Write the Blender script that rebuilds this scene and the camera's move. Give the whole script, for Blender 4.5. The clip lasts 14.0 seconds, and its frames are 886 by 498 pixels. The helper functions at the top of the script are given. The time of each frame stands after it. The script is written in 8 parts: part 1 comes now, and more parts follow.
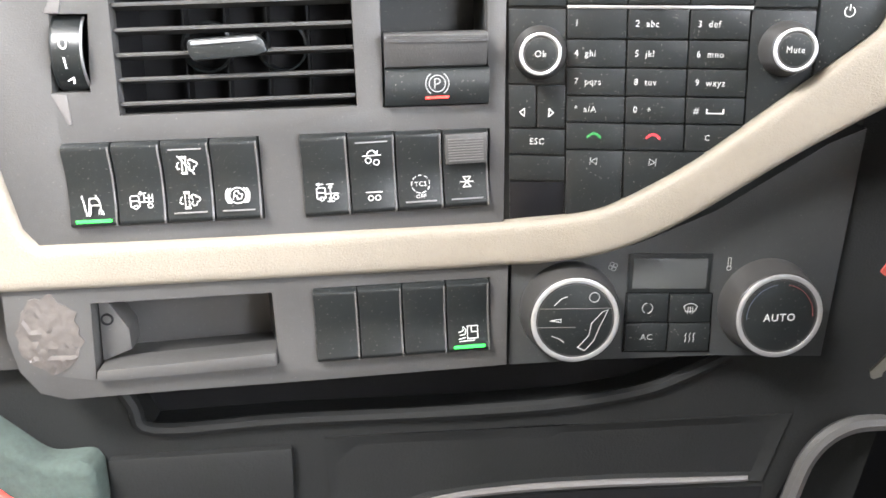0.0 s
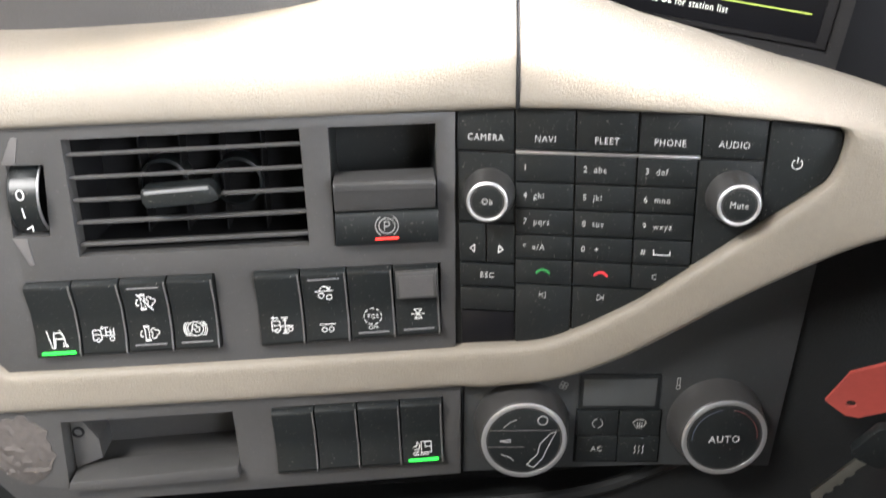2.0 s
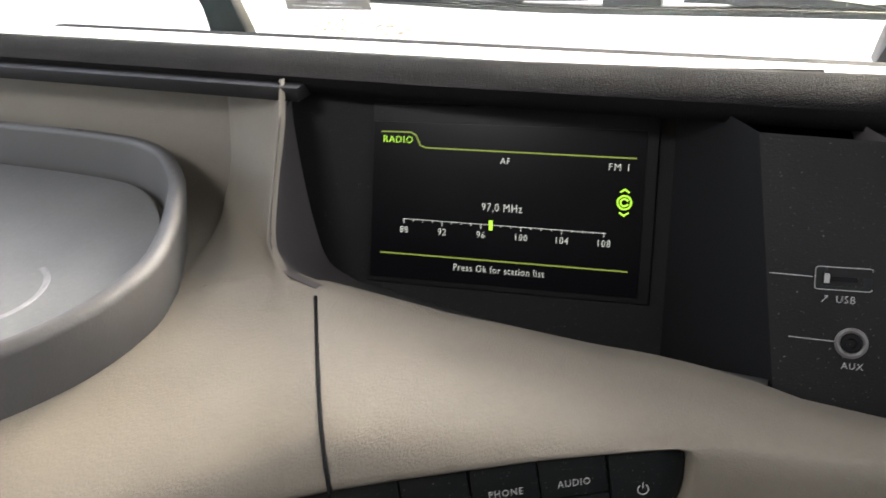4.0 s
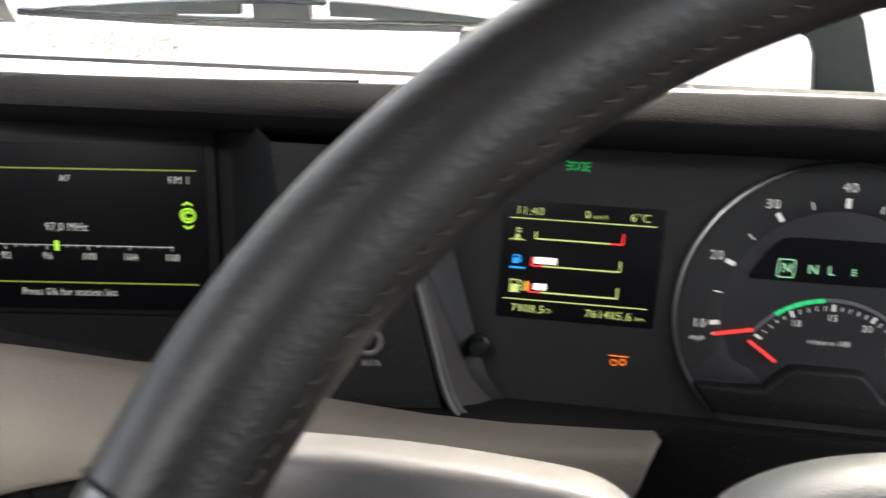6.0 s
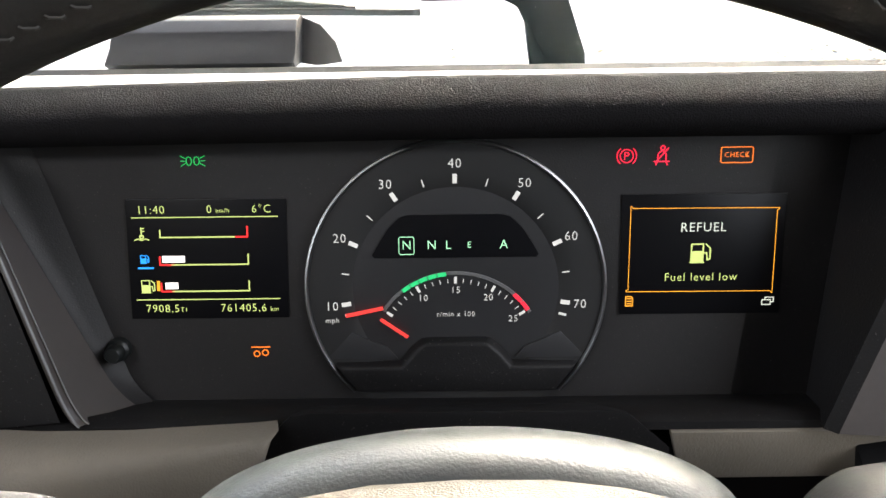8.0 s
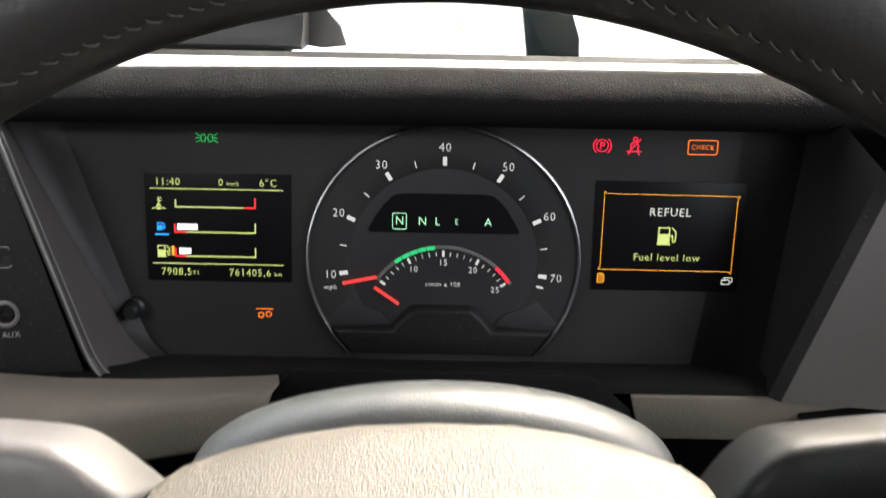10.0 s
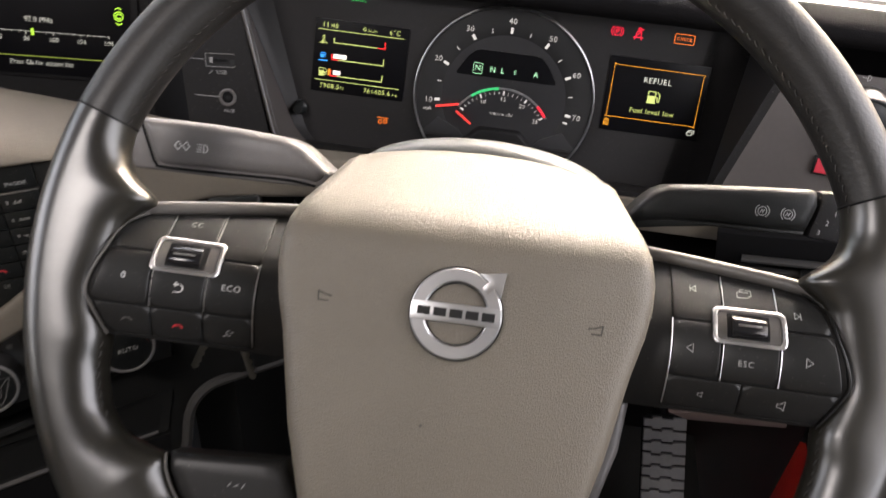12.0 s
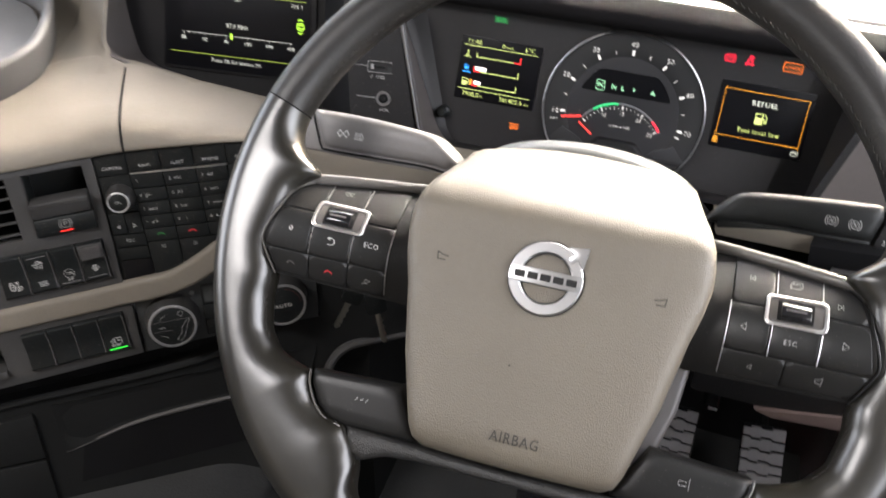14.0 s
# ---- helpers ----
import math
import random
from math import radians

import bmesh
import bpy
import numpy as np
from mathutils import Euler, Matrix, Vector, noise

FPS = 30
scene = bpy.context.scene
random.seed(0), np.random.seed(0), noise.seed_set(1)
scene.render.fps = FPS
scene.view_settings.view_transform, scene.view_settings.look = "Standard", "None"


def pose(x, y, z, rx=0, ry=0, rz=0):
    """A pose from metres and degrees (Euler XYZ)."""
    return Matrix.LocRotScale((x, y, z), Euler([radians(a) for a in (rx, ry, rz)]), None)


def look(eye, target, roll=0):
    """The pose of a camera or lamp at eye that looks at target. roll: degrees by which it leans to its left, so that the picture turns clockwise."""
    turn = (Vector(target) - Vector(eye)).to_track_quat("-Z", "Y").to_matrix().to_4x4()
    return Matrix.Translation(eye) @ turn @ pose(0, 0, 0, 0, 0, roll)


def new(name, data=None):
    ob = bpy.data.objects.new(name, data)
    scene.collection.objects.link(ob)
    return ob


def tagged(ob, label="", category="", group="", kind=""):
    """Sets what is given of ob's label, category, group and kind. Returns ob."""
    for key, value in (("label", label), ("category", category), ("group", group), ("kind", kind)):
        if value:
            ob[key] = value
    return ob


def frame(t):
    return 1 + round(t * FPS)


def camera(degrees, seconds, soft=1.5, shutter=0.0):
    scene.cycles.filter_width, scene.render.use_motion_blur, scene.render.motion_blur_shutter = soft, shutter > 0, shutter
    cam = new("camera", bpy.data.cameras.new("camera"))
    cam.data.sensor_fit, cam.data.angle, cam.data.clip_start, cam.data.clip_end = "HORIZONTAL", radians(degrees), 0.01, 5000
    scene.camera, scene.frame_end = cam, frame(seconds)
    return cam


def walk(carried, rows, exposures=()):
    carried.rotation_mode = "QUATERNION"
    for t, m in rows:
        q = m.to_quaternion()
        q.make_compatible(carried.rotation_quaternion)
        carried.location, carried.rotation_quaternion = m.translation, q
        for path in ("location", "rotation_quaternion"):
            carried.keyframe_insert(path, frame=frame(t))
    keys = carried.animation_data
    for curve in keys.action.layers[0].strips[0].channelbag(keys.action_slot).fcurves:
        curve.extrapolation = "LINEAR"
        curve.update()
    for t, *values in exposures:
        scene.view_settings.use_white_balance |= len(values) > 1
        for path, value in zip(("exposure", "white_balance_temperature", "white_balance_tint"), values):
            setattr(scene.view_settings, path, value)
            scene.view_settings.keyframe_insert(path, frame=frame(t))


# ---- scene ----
cam = camera(54.9, 14.0, shutter=0.4)
PATH = [
    (0, (0.014, -0.002, 1.104), (-0.906, 1.452, 0.086), 1.3),
    (0.5, (0.017, 0.011, 1.111), (-0.886, 1.473, 0.087), 1.0),
    (1, (0.021, 0.025, 1.136), (-0.882, 1.455, 0.067), 0.7),
    (1.5, (0.024, 0.041, 1.173), (-0.889, 1.429, 0.06), 0.7),
    (2, (0.018, 0.062, 1.205), (-0.898, 1.404, 0.039), 0.8),
    (2.5, (0.008, 0.084, 1.239), (-0.914, 1.442, 0.096), 0.3),
    (3, (-0.014, 0.122, 1.265), (-0.878, 1.581, 0.205), -1.6),
    (3.2, (-0.011, 0.146, 1.277), (-0.858, 1.635, 0.245), -3.1),
    (5.3, (0.048, 0.186, 1.29), (-0.45, 1.877, 0.347), -2.0),
    (5.5, (0.067, 0.187, 1.287), (-0.376, 1.896, 0.346), -1.6),
    (6, (0.134, 0.214, 1.281), (-0.174, 1.936, 0.312), -0.6),
    (6.5, (0.201, 0.22, 1.289), (-0.038, 1.931, 0.281), -2.7),
    (7, (0.234, 0.225, 1.281), (0.131, 1.95, 0.274), -2.0),
    (7.5, (0.255, 0.231, 1.29), (0.228, 1.94, 0.251), -1.3),
    (7.7, (0.259, 0.233, 1.287), (0.246, 1.947, 0.256), -0.9),
    (9.8, (0.27, 0.216, 1.317), (0.244, 1.873, 0.197), -0.1),
    (10, (0.27, 0.197, 1.315), (0.257, 1.869, 0.219), 0.9),
    (10.5, (0.279, 0.135, 1.342), (0.258, 1.793, 0.224), 2.0),
    (11, (0.281, 0.065, 1.377), (0.247, 1.682, 0.2), 3.5),
    (11.5, (0.278, 0.004, 1.395), (0.192, 1.578, 0.164), 4.4),
    (12, (0.286, -0.058, 1.416), (0.147, 1.468, 0.13), 4.9),
    (12.5, (0.286, -0.107, 1.434), (0.072, 1.397, 0.133), 4.3),
    (12.8, (0.295, -0.121, 1.44), (0.035, 1.364, 0.125), 3.4),
    (13, (0.296, -0.133, 1.443), (0.021, 1.349, 0.129), 3.2),
    (13.5, (0.301, -0.145, 1.449), (-0.026, 1.331, 0.139), 2.6),
    (13.8, (0.313, -0.149, 1.455), (-0.08, 1.322, 0.158), 2.0),
    (14, (0.328, -0.151, 1.466), (-0.142, 1.32, 0.194), 1.7),
]
walk(cam, [(t, look(eye, target, roll)) for t, eye, target, roll in PATH], [(0.0, 5.35, 6500, 10), (1.0, 4.85, 6500, 10), (2.0, 4.3, 6500, 10), (2.5, 3.6, 6500, 10), (3.2, 2.85, 6500, 10), (5.5, 2.15, 6500, 10), (7.5, 2.35, 6500, 10), (10.0, 2.15, 6500, 11), (11.0, 2.3, 6650, 14), (12.0, 2.3, 6850, 16), (13.0, 2.8, 6800, 14), (14.0, 2.9, 6600, 13)])

# ---- world, sun, the light of the cab's windows and an added roof light ----
world = bpy.data.worlds.new("overcast_sky")
scene.world = world
world.use_nodes = True
wn = world.node_tree.nodes
sky = wn.new("ShaderNodeTexSky")
sky.sky_type = "NISHITA"
sky.sun_disc = False
sky.sun_elevation = radians(28)
sky.sun_rotation = radians(20)
sky.dust_density = 4.0
wn["Background"].inputs["Strength"].default_value = 0.15
world.node_tree.links.new(sky.outputs["Color"], wn["Background"].inputs["Color"])
sun = new("sun", bpy.data.lights.new("sun", "SUN"))
sun.data.energy, sun.data.angle, sun.data.color = 0.68, radians(24), (1.0, 0.985, 0.955)
sun.matrix_world = look((2, 6, 3.4), (0, 0, 0))


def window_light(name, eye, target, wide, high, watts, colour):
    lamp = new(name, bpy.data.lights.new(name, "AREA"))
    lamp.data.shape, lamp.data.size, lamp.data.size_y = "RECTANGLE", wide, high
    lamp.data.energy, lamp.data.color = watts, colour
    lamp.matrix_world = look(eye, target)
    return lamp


window_light("windscreen_daylight", (-0.3, 0.84, 1.50), (-0.1, 0.2, 0.9), 2.0, 0.28, 0.8, (1.0, 0.99, 0.98))
window_light("driver_window_daylight", (0.905, 0.10, 1.52), (-0.1, 0.1, 1.15), 1.0, 0.6, 2.2, (1.0, 0.98, 0.96))
window_light("passenger_window_daylight", (-1.60, -0.03, 1.46), (0.1, 0.10, 1.1), 1.0, 0.74, 2.2, (1.0, 0.98, 1.0))
# Unseen hatch: its lamp is added to give the wheel rim its highlight.
window_light("added_hatch_light", (-0.44, -0.44, 1.955), (-0.44, -0.44, 1.0), 0.40, 0.30, 2.7, (1.0, 0.965, 0.92))



# ---- frames of the dashboard's surfaces: x right, y up the surface, z out of it ----
def plane(o, ang, lean, spin=0.0):
    a, l = radians(ang), radians(lean)
    u = Vector((math.cos(a), math.sin(a), 0))
    nh = Vector((math.sin(a), -math.cos(a), 0))
    w = nh * math.cos(l) + Vector((0, 0, math.sin(l)))
    v = -nh * math.sin(l) + Vector((0, 0, math.cos(l)))
    m = Matrix((u, v, w)).transposed().to_4x4()
    return Matrix.Translation(o) @ m @ Matrix.Rotation(radians(spin), 4, "Z")


SWITCHES = plane((-0.206, 0.383, 1.003), 39, 14.6)
RADIO = plane((-0.168, 0.404, 0.989), 28, 14.6)
CLIMATE = plane((-0.164, 0.352, 0.792), 36, 14.6)
CLUSTER = plane((0.267, 0.609, 1.0265), 0, 17.8)
WHEEL = plane((0.268, 0.279, 1.100), 0, 45, 1.2)
DISPLAY = plane((-0.169, 0.615, 1.036), 7, 17)


# ---- materials ----
def material(name, colour, rough=0.5, metal=0.0, grain=0.0, bump=0.0, vary=0.12, dirt=0.0, stretch=(1, 1, 1), coat=0.0, specular=0.5, pebble=False):
    """A procedural surface: fine grain in relief, colour that varies at two sizes, and patchy gloss."""
    m = bpy.data.materials.new(name)
    m.use_nodes = True
    nt, nodes = m.node_tree, m.node_tree.nodes
    bsdf = nodes["Principled BSDF"]
    bsdf.inputs["Metallic"].default_value = metal
    bsdf.inputs["Coat Weight"].default_value = coat
    bsdf.inputs["Coat Roughness"].default_value = 0.28
    bsdf.inputs["Specular IOR Level"].default_value = specular
    coord = nodes.new("ShaderNodeTexCoord")
    big = nodes.new("ShaderNodeTexNoise")
    big.inputs["Scale"].default_value, big.inputs["Detail"].default_value = 14, 6
    nt.links.new(coord.outputs["Object"], big.inputs["Vector"])
    fine = nodes.new("ShaderNodeTexNoise")
    fine.inputs["Scale"].default_value, fine.inputs["Detail"].default_value = 260, 3
    nt.links.new(coord.outputs["Object"], fine.inputs["Vector"])
    both = nodes.new("ShaderNodeMath")
    both.operation = "MULTIPLY_ADD"
    both.inputs[1].default_value = 0.35
    nt.links.new(fine.outputs["Fac"], both.inputs[0])
    nt.links.new(big.outputs["Fac"], both.inputs[2])
    ramp = nodes.new("ShaderNodeValToRGB")
    ramp.color_ramp.elements[0].position, ramp.color_ramp.elements[1].position = 0.38, 0.98
    ramp.color_ramp.elements[0].color = (*[c * (1 - vary) for c in colour], 1)
    ramp.color_ramp.elements[1].color = (*[min(1, c * (1 + vary)) for c in colour], 1)
    nt.links.new(both.outputs[0], ramp.inputs["Fac"])
    colour_out = ramp.outputs["Color"]
    if dirt:
        speck = nodes.new("ShaderNodeTexNoise")
        speck.inputs["Scale"].default_value, speck.inputs["Detail"].default_value = 900, 2
        nt.links.new(coord.outputs["Object"], speck.inputs["Vector"])
        pick = nodes.new("ShaderNodeMapRange")
        pick.inputs["From Min"].default_value, pick.inputs["From Max"].default_value = 0.69, 0.75
        pick.inputs["To Max"].default_value = dirt
        nt.links.new(speck.outputs["Fac"], pick.inputs["Value"])
        mix = nodes.new("ShaderNodeMixRGB")
        mix.inputs["Color2"].default_value = (0.35, 0.33, 0.30, 1)
        nt.links.new(pick.outputs[0], mix.inputs["Fac"])
        nt.links.new(colour_out, mix.inputs["Color1"])
        colour_out = mix.outputs["Color"]
    nt.links.new(colour_out, bsdf.inputs["Base Color"])
    gloss = nodes.new("ShaderNodeMapRange")
    gloss.inputs["To Min"].default_value, gloss.inputs["To Max"].default_value = rough - 0.08, min(1, rough + 0.08)
    nt.links.new(big.outputs["Fac"], gloss.inputs["Value"])
    nt.links.new(gloss.outputs[0], bsdf.inputs["Roughness"])
    if grain:
        place = nodes.new("ShaderNodeMapping")
        place.inputs["Scale"].default_value = stretch
        nt.links.new(coord.outputs["Object"], place.inputs["Vector"])
        if pebble:
            tex = nodes.new("ShaderNodeTexVoronoi")
            tex.feature = "F1"
            tex.inputs["Scale"].default_value = grain
            height = tex.outputs["Distance"]
        else:
            tex = nodes.new("ShaderNodeTexNoise")
            tex.inputs["Scale"].default_value, tex.inputs["Detail"].default_value = grain, 2
            height = tex.outputs["Fac"]
        nt.links.new(place.outputs["Vector"], tex.inputs["Vector"])
        relief = nodes.new("ShaderNodeBump")
        relief.inputs["Strength"].default_value, relief.inputs["Distance"].default_value = bump, 0.0006
        nt.links.new(height, relief.inputs["Height"])
        nt.links.new(relief.outputs["Normal"], bsdf.inputs["Normal"])
    return m


def glowing(name, colour, strength):
    m = bpy.data.materials.new(name)
    m.use_nodes = True
    bsdf = m.node_tree.nodes["Principled BSDF"]
    bsdf.inputs["Base Color"].default_value = (*[c * 0.3 for c in colour], 1)
    bsdf.inputs["Emission Color"].default_value = (*colour, 1)
    bsdf.inputs["Emission Strength"].default_value = strength
    return m


BEIGE = material("beige_soft_plastic", (0.160, 0.141, 0.113), 0.6, grain=1000, bump=0.6, vary=0.1, stretch=(1, 0.55, 1), specular=0.35)
HUB_BEIGE = material("beige_hub_plastic", (0.110, 0.0955, 0.0735), 0.46, grain=1250, bump=0.42, vary=0.1, stretch=(1, 0.85, 1), pebble=True)
BLACK = material("black_dash_plastic", (0.009, 0.0086, 0.009), 0.5, grain=900, bump=0.25, vary=0.2, dirt=0.25, specular=0.22)
PANEL = material("charcoal_fascia_plastic", (0.040, 0.039, 0.0378), 0.5, grain=1100, bump=0.2, vary=0.18, dirt=0.2)
KEY = material("black_switch_plastic", (0.0074, 0.0088, 0.0090), 0.38, grain=1300, bump=0.12, vary=0.25, dirt=0.4, specular=0.36)
GREY = material("grey_plastic", (0.15, 0.15, 0.15), 0.45, grain=900, bump=0.2, vary=0.12)
LEVER = material("dark_grey_stalk_plastic", (0.085, 0.08, 0.078), 0.42, grain=1000, bump=0.2, vary=0.12)
LEATHER = material("worn_black_leather", (0.0115, 0.0106, 0.0080), 0.32, grain=90, bump=0.22, vary=0.6, specular=0.75, coat=0.15)
TOP_LEATHER = material("matt_black_leather", (0.0085, 0.0078, 0.0072), 0.44, grain=420, bump=0.35, vary=0.3, specular=0.5)
COWL = material("grained_black_cowl", (0.0055, 0.0050, 0.0053), 0.85, grain=1100, bump=0.7, vary=0.15, pebble=True, specular=0.08)
RING_METAL = material("dull_knob_ring", (0.48, 0.48, 0.48), 0.44, metal=0.9, vary=0.08)
PRINT = material("grey_key_print", (0.40, 0.40, 0.39), 0.5, vary=0.12)
SATIN = material("satin_chrome", (0.55, 0.55, 0.55), 0.36, metal=1.0, vary=0.05)
WHITE = material("white_print", (0.58, 0.58, 0.56), 0.5, vary=0.05)
DULL = material("worn_grey_print", (0.27, 0.27, 0.265), 0.5, vary=0.2)
# Near white: the windscreen's strong light on the dash top is in this colour.
GLARE_TOP = material("glare_white_dash_top", (0.86, 0.84, 0.80), 0.5, grain=500, bump=0.3, vary=0.08)
SCREEN = material("black_screen_glass", (0.005, 0.005, 0.006), 0.32, vary=0.1, specular=0.2)
DARK = material("deep_black_plastic", (0.007, 0.007, 0.0075), 0.7, grain=800, bump=0.2, vary=0.2, specular=0.1)
RED = material("red_paint", (0.62, 0.03, 0.02), 0.3, vary=0.08, coat=0.5)
CARPET = material("grey_cab_carpet", (0.022, 0.0225, 0.022), 0.95, grain=420, bump=1.0, vary=0.3)
TRIM = material("cab_lining", (0.105, 0.096, 0.084), 0.8, grain=300, bump=0.3, vary=0.1)


# ---- mesh helpers ----
def bevel_new(bm, faces, width, seg=2):
    if width <= 0:
        return
    edges = {e for f in faces for e in f.edges if e.calc_face_angle(0) > 0.35}
    bmesh.ops.bevel(bm, geom=list(edges), offset=width, segments=seg, profile=0.6, affect="EDGES", clamp_overlap=True)


def prism(bm, pts, z0, z1, bev=0.0, seg=2, top=None):
    """A polygon raised from z0 to z1; top: the outline of the upper face, if it differs."""
    low = [bm.verts.new((x, y, z0)) for x, y in pts]
    high = [bm.verts.new((x, y, z1)) for x, y in (top or pts)]
    n = len(pts)
    faces = [bm.faces.new(high), bm.faces.new(low[::-1])]
    faces += [bm.faces.new((low[i], low[(i + 1) % n], high[(i + 1) % n], high[i])) for i in range(n)]
    bmesh.ops.recalc_face_normals(bm, faces=faces)
    bevel_new(bm, faces, bev, seg)


def box(bm, x0, x1, y0, y1, z0, z1, bev=0.0, seg=2):
    prism(bm, [(x0, y0), (x1, y0), (x1, y1), (x0, y1)], z0, z1, bev, seg)


def lathe(bm, profile, cx=0.0, cy=0.0, n=48, arc=(0, 360), closed=True):
    """Rings of (radius, z) round the axis at cx, cy."""
    a0, a1 = radians(arc[0]), radians(arc[1])
    full = abs(a1 - a0 - 2 * math.pi) < 1e-6
    rings = []
    for r, z in profile:
        rings.append([bm.verts.new((cx + r * math.cos(a0 + (a1 - a0) * i / (n if full else n - 1)), cy + r * math.sin(a0 + (a1 - a0) * i / (n if full else n - 1)), z)) for i in range(n)])
    faces = []
    for a, b in zip(rings, rings[1:]):
        for i in range(n if full else n - 1):
            faces.append(bm.faces.new((a[i], a[(i + 1) % n], b[(i + 1) % n], b[i])))
    if closed and full:
        faces.append(bm.faces.new(rings[0][::-1]))
        faces.append(bm.faces.new(rings[-1]))
    bmesh.ops.recalc_face_normals(bm, faces=faces)


def tube(bm, points, radius, n=10, flat=1.0):
    """A round bar along points in space; radius: one, or one for each point."""
    pts = [Vector(p) for p in points]
    rad = radius if isinstance(radius, (list, tuple)) else [radius] * len(pts)
    rings = []
    side = None
    for i, p in enumerate(pts):
        way = (pts[min(i + 1, len(pts) - 1)] - pts[max(i - 1, 0)]).normalized()
        if side is None:
            side = way.orthogonal().normalized()
        side = (side - way * side.dot(way)).normalized()
        up = way.cross(side)
        rings.append([bm.verts.new(p + rad[i] * (side * math.cos(2 * math.pi * k / n) + up * flat * math.sin(2 * math.pi * k / n))) for k in range(n)])
    faces = []
    for a, b in zip(rings, rings[1:]):
        faces += [bm.faces.new((a[k], a[(k + 1) % n], b[(k + 1) % n], b[k])) for k in range(n)]
    faces += [bm.faces.new(rings[0][::-1]), bm.faces.new(rings[-1])]
    bmesh.ops.recalc_face_normals(bm, faces=faces)


def strokes(bm, lines, width, z=0.0, thick=0.00025):
    """Thin printed lines: each polyline becomes a chain of flat bars."""
    h = width / 2
    for line in lines:
        for (xa, ya), (xb, yb) in zip(line, line[1:]):
            d = math.hypot(xb - xa, yb - ya)
            if d < 1e-7:
                continue
            tx, ty = (xb - xa) / d * h * 0.6, (yb - ya) / d * h * 0.6
            nx, ny = -(yb - ya) / d * h, (xb - xa) / d * h
            prism(bm, [(xa - tx + nx, ya - ty + ny), (xa - tx - nx, ya - ty - ny), (xb + tx - nx, yb + ty - ny), (xb + tx + nx, yb + ty + ny)], z, z + thick)


def arc(cx, cy, r, a0, a1, n=16, ry=None):
    return [(cx + r * math.cos(radians(a0 + (a1 - a0) * i / n)), cy + (ry or r) * math.sin(radians(a0 + (a1 - a0) * i / n))) for i in range(n + 1)]


def rounded(x0, x1, y0, y1, r, n=4):
    return arc(x1 - r, y1 - r, r, 0, 90, n) + arc(x0 + r, y1 - r, r, 90, 180, n) + arc(x0 + r, y0 + r, r, 180, 270, n) + arc(x1 - r, y0 + r, r, 270, 360, n)


def smooth_line(pts, n=8):
    """A Catmull-Rom curve through points of any dimension."""
    p = [Vector(q) for q in pts]
    p = [p[0] * 2 - p[1]] + p + [p[-1] * 2 - p[-2]]
    out = []
    for i in range(1, len(p) - 2):
        for k in range(n):
            t = k / n
            out.append(0.5 * ((2 * p[i]) + (p[i + 1] - p[i - 1]) * t + (2 * p[i - 1] - 5 * p[i] + 4 * p[i + 1] - p[i + 2]) * t * t + (3 * p[i] - p[i - 1] - 3 * p[i + 1] + p[i + 2]) * t ** 3))
    out.append(p[-2])
    return [tuple(q) for q in out]


def inside(p, poly):
    x, y = p
    hit, j = False, len(poly) - 1
    for i in range(len(poly)):
        (xi, yi), (xj, yj) = poly[i], poly[j]
        if (yi > y) != (yj > y) and x < (xj - xi) * (y - yi) / (yj - yi) + xi:
            hit = not hit
        j = i
    return hit


def densify(poly, step):
    out = []
    for (xa, ya), (xb, yb) in zip(poly, poly[1:] + poly[:1]):
        k = max(1, math.ceil(math.hypot(xb - xa, yb - ya) / step))
        out += [(xa + (xb - xa) * i / k, ya + (yb - ya) * i / k) for i in range(k)]
    return out


def edge_distance(p, polys):
    best = 9.0
    x, y = p
    for poly in polys:
        for (xa, ya), (xb, yb) in zip(poly, poly[1:] + poly[:1]):
            dx, dy = xb - xa, yb - ya
            t = max(0.0, min(1.0, ((x - xa) * dx + (y - ya) * dy) / (dx * dx + dy * dy + 1e-15)))
            best = min(best, math.hypot(x - xa - t * dx, y - ya - t * dy))
    return best


